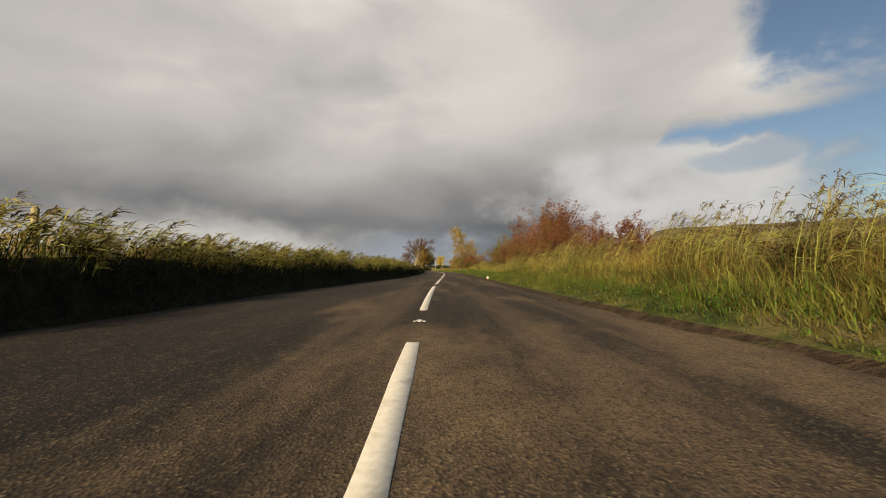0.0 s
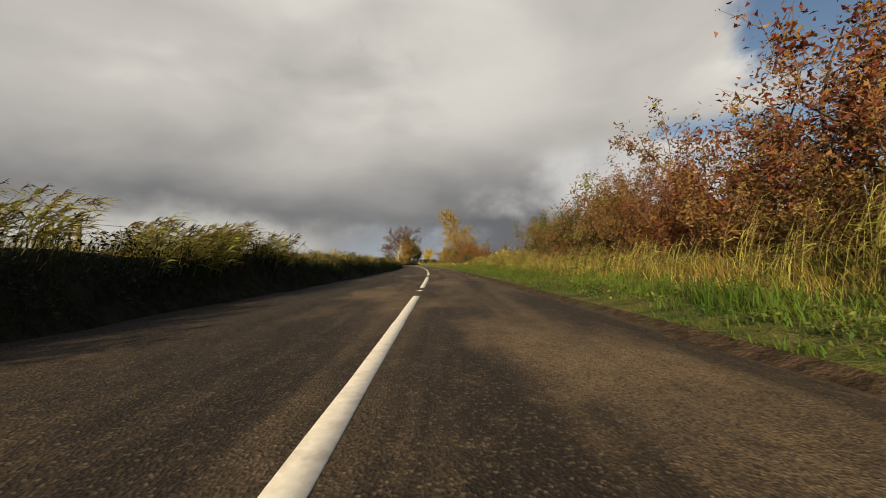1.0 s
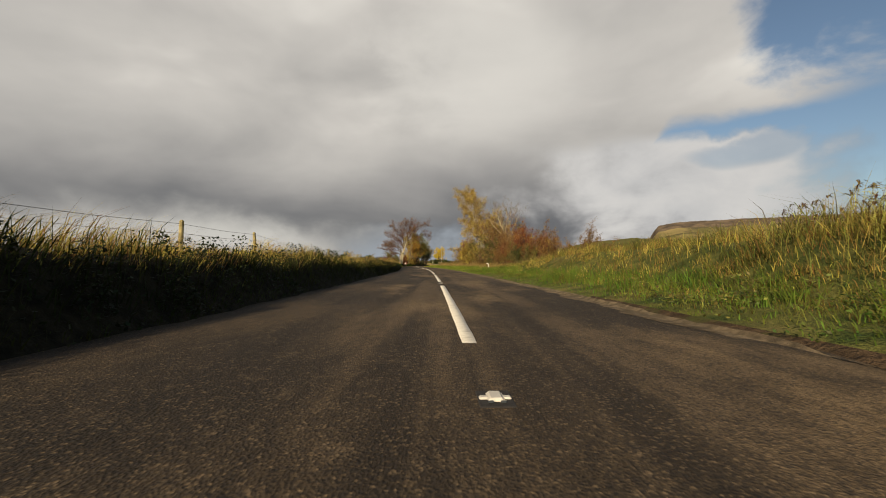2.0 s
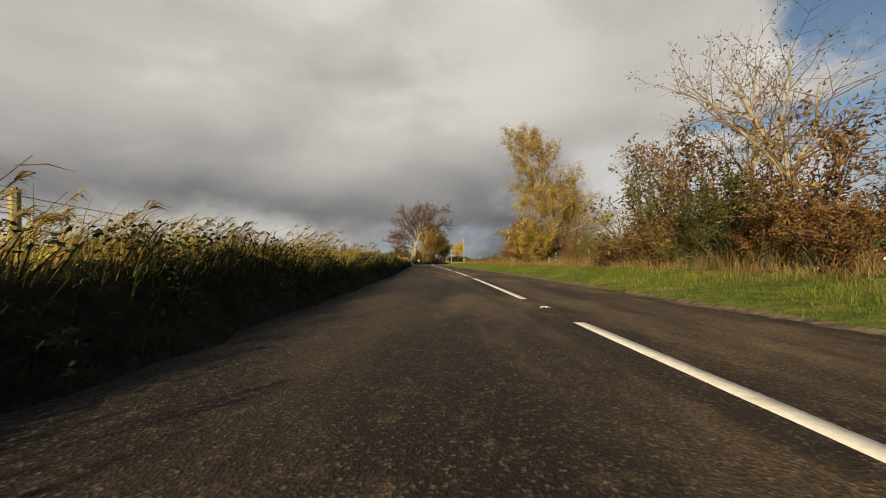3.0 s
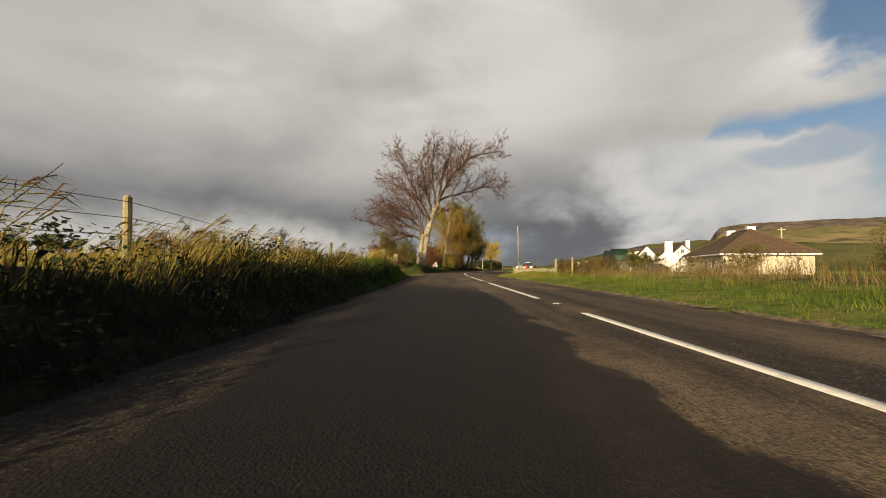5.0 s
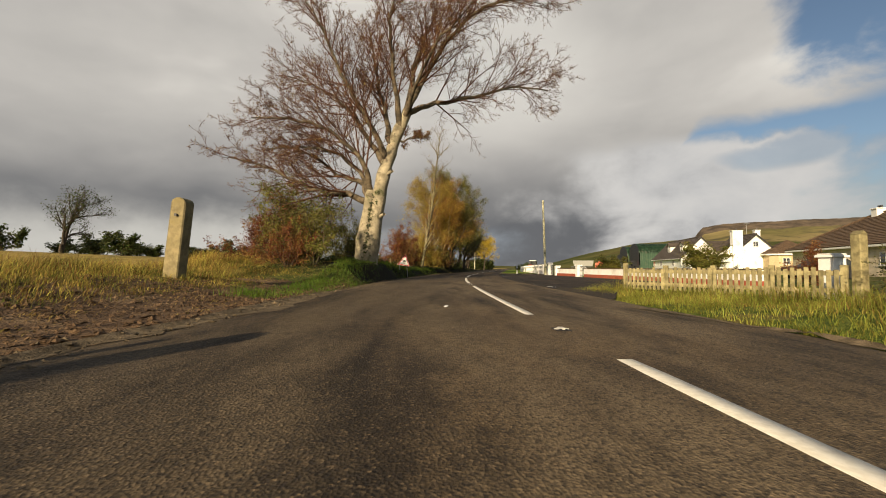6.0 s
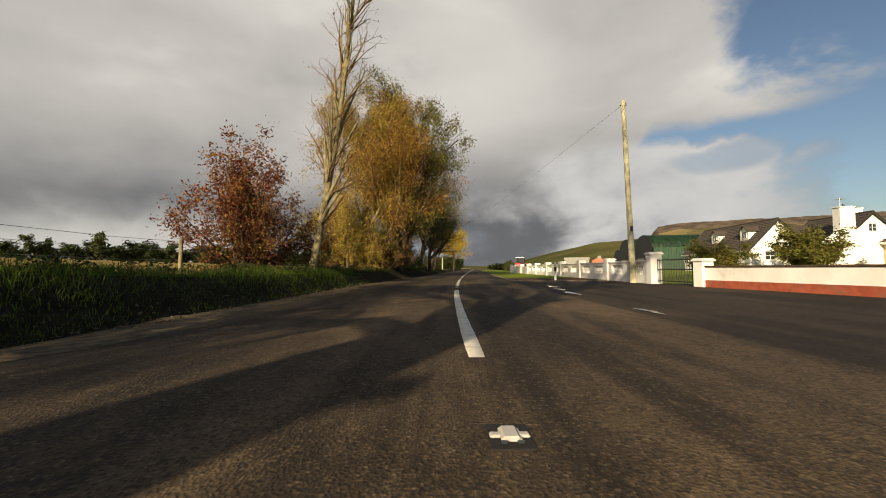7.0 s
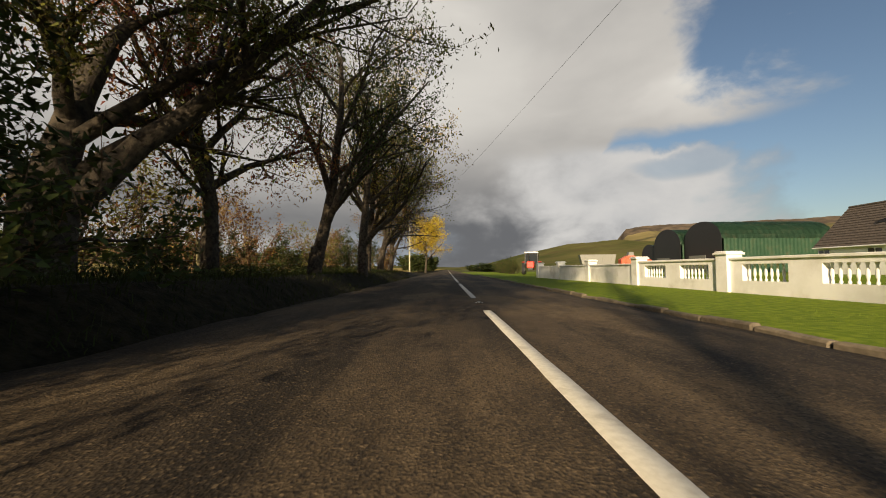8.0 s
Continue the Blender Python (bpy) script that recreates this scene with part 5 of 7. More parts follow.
    for way, r in boughs:
        run = limb(way, r * 1.2, 0.032, 1, 4)
        long = sum((b - a).length for a, b in zip(run, run[1:]))
        count = int(6 + long * 1.9)
        for n in range(count):
            f = 0.22 + 0.78 * (n + rng.random()) / count
            k = min(int(f * (len(run) - 1)), len(run) - 2)
            d = (run[k + 1] - run[k]).normalized()
            axis = d.orthogonal().normalized()
            axis.rotate(Matrix.Rotation(n * 2.4 + rng.uniform(-0.5, 0.5), 3, d))
            c = d.copy()
            c.rotate(Matrix.Rotation(rng.uniform(0.40, 0.85), 3, axis))
            c.z += 0.10 if way[-1][2] < 8 else 0.22
            branching(rng, run[k], c, min(0.34 * long, 2.9) * rng.uniform(0.65, 1.15) * (1.25 - 0.55 * f), max(r * 0.42 * (1.1 - 0.75 * f), 0.016), plan, 2, segs, tips)
    for n in range(9):
        a = n * 0.7 + 0.3
        d = Vector((math.cos(a), math.sin(a), 0)) * 0.47
        segs.append((*(d * 0.62 + Vector((-0.1, 0, -0.9))), *(d * 0.30 + Vector((0.12, 0, 0.75 + 0.3 * (n % 3)))), 0.20, 0.24, 0))
    # stubs of lost limbs
    for z, x, away in ((2.2, 0.35, 1), (3.2, 0.5, -1), (4.4, 0.75, 1)):
        segs.append((x, 0, z, x + away * 0.50, -0.35, z + 0.25, 0.11, 0.08, 0))
    LEAST_TWIG[0] = 0.010
    wood = wood_mesh(segs, [BEECH_BARK, BEECH_LIMB, BEECH_TWIG], 2, 18)
    # hollows and swellings of the old bole
    for v in wood.vertices:
        if v.co.z < 8.2 and abs(v.co.x - 0.22 * v.co.z) < 0.9 and abs(v.co.y) < 0.7:
            q = v.co * 1.5
            v.co.x += 0.075 * noise.noise(q) + 0.03 * noise.noise(q * 3.1)
            v.co.y += 0.075 * noise.noise(q + Vector((9, 3, 5))) + 0.03 * noise.noise(q * 3.1 + Vector((4, 4, 1)))
    put("trunk", wood, ob)
    put("crown", leaf_mesh(71, segs, 60000, 0.06, 0.034, 0.6, LEAF_BROWN, 4, 0.0, 0.40), ob)
    # ivy climbing the foot of the trunk
    g = np.random.default_rng(72)
    count = 1500
    z = g.random(count) ** 1.4 * 3.6
    a = g.normal(math.pi * 1.05, 0.75, count)
    r = 0.44 - 0.035 * z + g.uniform(0.02, 0.12, count)
    c = np.stack([0.155 * z + np.cos(a) * r, np.sin(a) * r, z], 1)
    verts = (c[:, None] + g.normal(0, 0.045, (count, 3, 3))).reshape(-1, 3)
    put("ivy", mesh_from("ivy", verts, np.arange(count * 3).reshape(-1, 3), LEAF_GREEN, False), ob, "dark ivy leaves on the bark")


def build_trees():
    build_beech()
    slim = [(30, 0.40, 0.18, 0.022, 0.01, 0.10), (5, 0.7, 0.55, 0.12, 0.08, 0.15), (4, 0.7, 0.55, 0.15, 0.04, 0.1), (3, 0.7, 0.6, 0.2, 0.0, 0.1)]
    tree("bare_poplar", "slender pale poplar almost without leaves", 217.2, -5.4, 14.2, 0.15, 72, slim, (0.15, 0.02), [POPLAR_BARK, TWIG], (450, 0.10, 0.05, 0.7, LEAF_GOLD), 0.008, group="trees on the bank")
    will = [(13, 0.62, 0.55, 0.06, 0.03, 0.18), (6, 0.75, 0.55, 0.14, 0.04, 0.12), (5, 0.8, 0.55, 0.18, 0.02, 0.1), (3, 0.8, 0.6, 0.2, -0.03, 0.1)]
    tree("willow_tree", "golden autumn willow with a pale leaning trunk", 229.5, -6.7, 9.8, 0.20, 73, will, (0.06, 0.02), [PALE_BARK, TWIG], (66000, 0.26, 0.082, 0.34, LEAF_GOLD, 2, 0.35), group="trees on the bank", limbs=((1.6, -90, 3.6, 0.08, 0.8), (2.4, -60, 4.0, 0.08, 1.0), (1.9, 200, 3.4, 0.07, 0.9)))
    tree("willow_tree", "russet brown autumn willow in the tree line", 230.4, -5.6, 10.2, 0.22, 74, will, (0.04, 0.05), [PALE_BARK, TWIG], (62000, 0.26, 0.082, 0.36, LEAF_RUSSET, 2, 0.30), group="trees on the bank")
    tree("willow_tree", "dark olive willow overhanging the road", 232.6, -4.7, 11.0, 0.24, 75, will, (0.25, 0.0), [BARK, TWIG], (44000, 0.20, 0.084, 0.42, LEAF_OLIVE, 2, 0.22, 0.55), group="trees on the bank", limbs=((4.6, 80, 4.8, 0.10, 0.9), (6.0, 100, 5.2, 0.10, 0.9)))
    dark = [(11, 0.75, 0.62, 0.09, 0.02, 0.16), (6, 0.75, 0.58, 0.15, 0.03, 0.12), (5, 0.8, 0.58, 0.18, 0.02, 0.1), (3, 0.8, 0.6, 0.22, 0.0, 0.1)]
    for n, (s, u, h, leaf) in enumerate([(235.0, -5.2, 8.6, LEAF_GREEN), (242.0, -6.4, 7.6, LEAF_RED), (245.2, -4.9, 8.2, LEAF_GREEN), (250.0, -4.3, 8.0, LEAF_OLIVE), (254, -4.9, 7.8, LEAF_GOLD), (259, -5.0, 7.6, LEAF_OLIVE), (265, -5.2, 7.0, LEAF_BROWN)]):
        tree("roadside_tree", "dark gnarled tree with thinning autumn leaves", s, u, h, 0.22, 80 + n, dark, (0.16 - 0.05 * (n % 3), 0.0), [BARK, BARK], (13000, 0.18, 0.062, 0.62, leaf, 2, 0.1, 0.42), 0.006, group="trees on the bank")
    gnarl = [(4, 0.8, 0.62, 0.10, 0.02, 0.35), (6, 0.75, 0.50, 0.16, 0.03, 0.25), (5, 0.8, 0.55, 0.2, 0.02, 0.1), (4, 0.8, 0.6, 0.22, 0.0, 0.1)]
    tree("gnarled_tree", "thick dark leaning tree with an arching bough", 238.4, -6.9, 5.6, 0.42, 89, gnarl, (-0.12, 0.0), [BARK, BARK], (12000, 0.16, 0.055, 0.6, LEAF_OLIVE, 2, 0.1, 0.45), 0.006, group="trees on the bank", limbs=((0.9, 62, 7.4, 0.24, 1.35), (2.2, 80, 6.6, 0.15, 1.1), (1.4, 30, 4.8, 0.14, 1.0)))
    wide = [(13, 0.95, 0.62, 0.06, 0.03, 0.30), (6, 0.75, 0.55, 0.14, 0.04, 0.12), (5, 0.8, 0.55, 0.18, 0.02, 0.1), (3, 0.8, 0.6, 0.2, -0.03, 0.1)]
    tree("yellow_tree", "bright yellow autumn tree beside the road", 312, -4.8, 8.4, 0.25, 91, wide, (0.05, 0), [BARK, TWIG], (14000, 0.30, 0.13, 0.6, LEAF_YELLOW, 2))
    tall = [(12, 0.50, 0.46, 0.06, 0.03, 0.16), (6, 0.65, 0.55, 0.12, 0.06, 0.2), (5, 0.75, 0.55, 0.16, 0.03, 0.1), (3, 0.8, 0.6, 0.2, 0.0, 0.1)]
    tree("golden_tree", "tall thinly leaved golden tree in the hedge", 130.6, 11.0, 11.4, 0.20, 92, tall, (0.0, 0.0), [PALE_BARK, TWIG], (38000, 0.20, 0.078, 0.6, LEAF_AMBER, 2, 0.0, 0.45), limbs=((2.0, -95, 4.6, 0.09, 0.9), (2.4, 90, 5.8, 0.09, 0.9), (3.0, 190, 4.2, 0.08, 0.9), (3.4, 60, 4.6, 0.08, 0.9), (3.8, -60, 4.2, 0.08, 1.0)))
    tree("golden_tree", "smaller golden green tree in the hedge", 132.4, 12.6, 7.6, 0.14, 93, tall, (0.06, 0.0), [PALE_BARK, TWIG], (16000, 0.18, 0.065, 0.6, LEAF_AMBER, 2, 0.0, 0.4))
    naked = [(10, 0.6, 0.6, 0.10, 0.03, 0.2), (6, 0.7, 0.6, 0.16, 0.05, 0.15), (5, 0.7, 0.6, 0.2, 0.03, 0.1), (4, 0.8, 0.6, 0.22, 0.0, 0.1)]
    tree("bare_tree", "pale leafless tree in the hedge", 101.3, 8.2, 5.6, 0.13, 94, naked, (0.05, 0), [PALE_BARK, TWIG], (900, 0.1, 0.045, 0.7, LEAF_OLIVE), 0.007)
    tree("bare_tree", "second pale leafless tree in the hedge", 103.6, 9.2, 5.4, 0.12, 95, naked, (-0.05, 0), [PALE_BARK, TWIG], (900, 0.1, 0.045, 0.7, LEAF_OLIVE), 0.007)
    tree("bare_tree", "dark twiggy thorn tree in the hedge", 107.8, 8.6, 4.4, 0.12, 97, naked, (0.05, 0), [BARK, BARK], (3500, 0.12, 0.045, 0.7, LEAF_BROWN), 0.008)
    tree("field_tree", "lone bare thorn tree in the stubble field", 199, -24.5, 3.4, 0.14, 96, naked, (0.1, 0), [BARK, BARK], (2500, 0.15, 0.05, 0.7, LEAF_GREEN), 0.012)
    rng = random.Random(9)
    for n in range(26):
        shrub("far", 285 + rng.uniform(-10, 50), -32 - n * 2.6, rng.uniform(3.0, 5.6), rng.uniform(5, 8))
    for n in range(26):
        s, u = 250 + rng.uniform(-30, 60), -75 - n * 4.2 + rng.uniform(-2, 2)
        shrub("far", s, u, rng.uniform(3.5, 6.5), rng.uniform(5, 8))
    for n in range(34):
        shrub("far", 300 + rng.uniform(-6, 30), -26 - n * 3.4 + rng.uniform(-1.5, 1.5), rng.uniform(2.6, 5.0), rng.uniform(6, 9))
    for n in range(14):
        shrub("far", 318 + n * 6, -6.5 - rng.uniform(0, 2), rng.uniform(3, 5), 6.5)
        shrub("far", 325 + n * 7, 9 + rng.uniform(0, 2), rng.uniform(1.6, 2.4), 6.0)


build_grass()
build_shrubs()
build_trees()



# ---- road furniture, walls and fences ----
def build_studs():
    """Reflecting studs in the gaps of the centre line."""
    first = None
    for n in range(-1, 27):
        s = 12.0 * n
        if first is None:
            first = thing("road_stud", s, 0.0, 0.0, 0, "white rubber road stud in an iron casting", "road stud", "studs of the centre line")
            bm = bmesh.new()
            box(bm, -0.085, -0.12, -0.03, 0.085, 0.12, 0.006, 0.004)
            part("casting", bm, CASTING, first)
            bm = bmesh.new()
            box(bm, -0.040, -0.065, 0.0, 0.040, 0.065, 0.024, 0.014)
            box(bm, -0.078, -0.022, 0.0, 0.078, 0.022, 0.015, 0.007)
            part("insert", bm, RUBBER, first, "white rubber insert")
            for x in (-0.03, 0.03):
                bm = bmesh.new()
                box(bm, x - 0.014, -0.082, 0.006, x + 0.014, -0.07, 0.019, 0.003)
                part("lens", bm, PANE, first)
        else:
            x, y = along(s, 0.0)
            copy_thing(first, pose(float(x), float(y), 0.0, 0, 0, math.degrees(float(heading(s)))))


def wire_run(name, pts, r, mat, parent, label=""):
    segs = [(*a, *b, r, r) for a, b in zip(pts[:-1], pts[1:])]
    v, f = tubes(segs, 4)
    return put(name, mesh_from(name, v, f, mat, True), parent, label)


def build_wire_fence(name, s0, s1, u, step, high, label):
    fence = tagged(new(name), label, "fence")
    rng = random.Random(int(s0) + 5)
    tops = []
    s = s0
    while s < s1:
        uu = u + rng.uniform(-0.12, 0.12)
        x, y = map(float, along(s, uu))
        z = float(ground_z(s, uu))
        h = high + rng.uniform(-0.12, 0.12)
        tilt = (rng.uniform(-0.05, 0.05), rng.uniform(-0.05, 0.05))
        bm = bmesh.new()
        rod(bm, (x, y, z - 0.3), (x + tilt[0], y + tilt[1], z + h), 0.055, 0.048, 9)
        rod(bm, (x + tilt[0], y + tilt[1], z + h - 0.002), (x + tilt[0] * 1.02, y + tilt[1] * 1.02, z + h + 0.03), 0.048, 0.02, 9)
        part("post", bm, OLD_WOOD, fence)
        tops.append((x, y, z, h))
        s += step * rng.uniform(0.85, 1.15)
    for f in (0.93, 0.68, 0.42):
        pts = []
        for a, b in zip(tops[:-1], tops[1:]):
            for k in (0.0, 0.5):
                sag = 0.03 * math.sin(k * math.pi)
                pts.append(tuple((1 - k) * a[i] + k * b[i] for i in range(2)) + ((1 - k) * (a[2] + a[3] * f) + k * (b[2] + b[3] * f) - sag,))
        wire_run("wire", pts, 0.0045, WIRE, fence)


def stone_post(s, u, high, wide, seed, lean=(0, 0), turn=8, label="rough square sandstone gatepost at the field gateway"):
    ob = thing("stone_gatepost", s, u, None, turn, label, "gatepost", "field gateposts", lean)
    w = wide / 2
    head = [(w * math.cos(math.pi * k / 8), high - 0.7 * w + 0.7 * w * math.sin(math.pi * k / 8)) for k in range(9)]
    bm = solid([(-w * 1.08, -0.4), (w * 1.08, -0.4)] + head, "y", -w, w)
    bmesh.ops.bevel(bm, geom=[e for e in bm.edges if abs(e.verts[0].co.y - e.verts[1].co.y) < 1e-4], offset=0.02, segments=1, affect="EDGES")
    rng = random.Random(seed)
    for v in bm.verts:
        v.co += Vector((rng.uniform(-1, 1), rng.uniform(-1, 1), rng.uniform(-1, 1))) * 0.007
    part("shaft", bm, STONE, ob)
    bm = bmesh.new()
    rod(bm, (0, -wide / 2 - 0.05, high * 0.78), (0, -wide / 2 + 0.02, high * 0.78), 0.035, 0.035, 10)
    part("hinge_pin", bm, IRON, ob, "rusted iron hinge pin")
    return ob


def build_sign():
    ob = thing("warning_sign", 203.4, -4.4, float(ground_z(203.4, -4.4)) + 0.26, -8, "red and white triangular slippery road sign leaning askew", "road sign")
    r = 0.52
    flat = lambda k: [(k * math.sin(a), k * math.cos(a) + 0.58) for a in (0, 2 * math.pi / 3, 4 * math.pi / 3)]
    tilt = pose(0, 0, 0, -6, 9, 0)

    def plate(name, k, y0, y1, mat, label=""):
        bm = solid(flat(k), "y", y0, y1)
        bmesh.ops.bevel(bm, geom=[e for e in bm.edges if abs(e.verts[0].co.y - e.verts[1].co.y) > 1e-4], offset=0.03, segments=3, affect="EDGES")
        bm.transform(tilt)
        part(name, bm, mat, ob, label)

    plate("backing", r + 0.012, 0.004, 0.016, STEEL, "grey metal backing")
    plate("red_border", r, -0.003, 0.004, SIGN_RED, "red reflective border")
    plate("white_face", r * 0.70, -0.008, -0.003, WHITE_PAINT, "white reflective face")
    # the symbol: a car above two crossing skid marks
    body = solid([(-0.115, 0.60), (-0.105, 0.655), (-0.06, 0.665), (-0.035, 0.715), (0.045, 0.705), (0.065, 0.655), (0.105, 0.64), (0.105, 0.59), (0.06, 0.585), (0.05, 0.565), (0.02, 0.57), (0.015, 0.59), (-0.05, 0.60), (-0.06, 0.58), (-0.09, 0.58)], "y", -0.012, -0.008)
    body.transform(tilt)
    part("car_symbol", body, BLACK_PAINT, ob)
    for k in (-1, 1):
        pts = [(k * 0.035 * math.sin(i * 1.05) + 0.045 * (1 if k > 0 else -1) * (0.3 + i * 0.12), 0.55 - i * 0.026) for i in range(7)]
        bm = bmesh.new()
        rows = [[bm.verts.new((x - 0.011, -0.010, z)), bm.verts.new((x + 0.011, -0.010, z))] for x, z in pts]
        for a, b in zip(rows[:-1], rows[1:]):
            bm.faces.new((a[0], a[1], b[1], b[0]))
        got = bmesh.ops.extrude_face_region(bm, geom=bm.faces[:])
        bmesh.ops.translate(bm, vec=(0, 0.002, 0), verts=[v for v in got["geom"] if isinstance(v, bmesh.types.BMVert)])
        bm.transform(tilt)
        part("skid_symbol", bm, BLACK_PAINT, ob)
    for x in (-0.26, 0.30):
        bm = bmesh.new()
        rod(bm, (x, 0.24, -0.55), (x * 0.9, 0.03, 0.42), 0.016, 0.016, 8)
        part("leg", bm, STEEL, ob)


def build_marker():
    ob = thing("marker_post", 222.15, 4.62, 0.0, 4, "black and white plastic marker post on the kerb island", "marker post")
    for name, z0, z1, r0, r1, mat in (("base", -0.05, 0.06, 0.075, 0.07, BLACK_PAINT), ("lower_sleeve", 0.06, 0.48, 0.062, 0.058, WHITE_PAINT), ("black_band", 0.48, 0.68, 0.058, 0.057, BLACK_PAINT), ("upper_sleeve", 0.68, 0.92, 0.057, 0.055, WHITE_PAINT)):
        bm = bmesh.new()
        rod(bm, (0, 0, z0), (0, 0, z1), r0, r1, 14)
        part(name, bm, mat, ob)


def build_poles():
    ob = thing("utility_pole", 220.4, 7.55, 0.0, 0, "tall weathered wooden utility pole before the wall", "utility pole", "", (0, -1.6))
    bm = bmesh.new()
    rod(bm, (0, 0, -0.4), (0, 0, 8.0), 0.135, 0.095, 14)
    part("shaft", bm, POLE_WOOD, ob)
    bm = bmesh.new()
    rod(bm, (-0.15, 0, 7.8), (0.15, 0, 7.8), 0.02, 0.02, 8)
    rod(bm, (0.1, 0, 7.8), (0.1, 0, 7.95), 0.03, 0.02, 8)
    part("bracket", bm, IRON, ob)
    bm = bmesh.new()
    box(bm, -0.06, -0.15, 2.2, 0.06, -0.13, 2.42, 0.004)
    part("plate", bm, BLACK_PAINT, ob, "small black plate")
    top = ob.matrix_basis @ Vector((0, 0, 7.85))
    x, y = map(float, along(300, -6.8))
    pts = [(top.x + (x - top.x) * k, top.y + (y - top.y) * k, top.z + (8.3 - top.z) * k - 0.9 * math.sin(k * math.pi)) for k in np.linspace(0, 1, 18)]
    tagged(wire_run("overhead_wire", pts, 0.006, BLACK_PAINT, None), "thin black overhead cable crossing the road between poles", "cable")
    across = thing("utility_pole", 300, -6.8, None, 0, "wooden utility pole among the roadside trees", "utility pole")
    bm = bmesh.new()
    rod(bm, (0, 0, -0.4), (0, 0, 8.0), 0.13, 0.095, 12)
    part("shaft", bm, POLE_WOOD, across)
    far = thing("utility_pole", 236, 56, None, 0, "distant grey wooden utility pole behind the bungalow", "utility pole")
    bm = bmesh.new()
    rod(bm, (0, 0, -0.4), (0, 0, 8.6), 0.15, 0.11, 10)
    part("shaft", bm, POLE_WOOD, far)
    bm = bmesh.new()
    box(bm, -0.7, -0.06, 8.1, 0.7, 0.06, 8.22)
    part("crossarm", bm, POLE_WOOD, far)


def baluster_mesh():
    prof = [(0.030, 0.0), (0.045, 0.02), (0.045, 0.05), (0.026, 0.07), (0.030, 0.10), (0.052, 0.17), (0.044, 0.25), (0.024, 0.36), (0.034, 0.375), (0.045, 0.39), (0.045, 0.43)]
    n = 8
    verts = [(r * math.cos(2 * math.pi * i / n), r * math.sin(2 * math.pi * i / n), z) for r, z in prof for i in range(n)]
    faces = [(j * n + i, j * n + (i + 1) % n, (j + 1) * n + (i + 1) % n, (j + 1) * n + i) for j in range(len(prof) - 1) for i in range(n)]
    return mesh_from("baluster", verts, faces, WHITEWASH, True)


def pier(ob, x, y, w, high, cap=True, mat=None):
    bm = bmesh.new()
    box(bm, x - w / 2, y - w / 2, -0.2, x + w / 2, y + w / 2, high, 0.01)
    p = part("pier", bm, mat or WHITEWASH, ob)
    if cap:
        bm = bmesh.new()
        box(bm, x - w / 2 - 0.05, y - w / 2 - 0.05, high, x + w / 2 + 0.05, y + w / 2 + 0.05, high + 0.06, 0.012)
        box(bm, x - w / 2 - 0.02, y - w / 2 - 0.02, high + 0.06, x + w / 2 + 0.02, y + w / 2 + 0.02, high + 0.10, 0.02)
        part("cap", bm, WHITEWASH, p)
    return p


def line_thing(name, a, b, label, category):
    """An empty at a with its y pointing to b; returns it and the length."""
    (x0, y0), (x1, y1) = (tuple(map(float, along(*p))) for p in (a, b))
    ob = new(name)
    ob.empty_display_size = 0.2
    ob.matrix_basis = pose(x0, y0, 0.0, 0, 0, math.degrees(math.atan2(-(x1 - x0), y1 - y0)))
    return tagged(ob, label, category), math.hypot(x1 - x0, y1 - y0)


def build_balustrade():
    ob, length = line_thing("balustrade_wall", (219.2, 7.9), (264.0, 6.35), "white rendered garden wall with baluster openings", "wall")
    bal = baluster_mesh()
    bay = 4.8
    t = 0.13
    count = int(length // bay) + 1
    for n in range(count):
        y = n * bay
        pier(ob, 0, y, 0.44, 1.02 if n else 1.16)
        if n == count - 1:
            break
        a, b = y + 0.22, y + bay - 0.22
        solid_bay = n >= 6
        top = 0.80 if not solid_bay else 0.72
        bm = bmesh.new()
        box(bm, -t - 0.05, a, top + 0.07, t + 0.05, b, top + 0.14, 0.012)
        part("coping", bm, WHITEWASH, ob)
        if solid_bay:
            bm = bmesh.new()
            box(bm, -t, a, -0.2, t, b, top + 0.07)
            part("panel", bm, WHITEWASH, ob)
            continue
        bm = bmesh.new()
        box(bm, -t, a, -0.2, t, b, 0.33)
        part("lower_wall", bm, WHITEWASH, ob)
        bm = bmesh.new()
        box(bm, -t, a, 0.76, t, b, top + 0.07)
        part("top_rail", bm, WHITEWASH, ob)
        gaps = [(a + 0.42, a + 1.78), (b - 1.78, b - 0.42)]
        edges = [a, *gaps[0], *gaps[1], b]
        for k in (0, 2, 4):
            bm = bmesh.new()
            box(bm, -t, edges[k], 0.33, t, edges[k + 1], 0.76)
            part("block", bm, WHITEWASH, ob)
        for g0, g1 in gaps:
            for k in range(8):
                o = put("baluster", bal, ob)
                o.matrix_basis = pose(0, g0 + (k + 0.5) * (g1 - g0) / 8, 0.33) @ Matrix.Diagonal((0.72, 0.72, 1.0, 1.0))


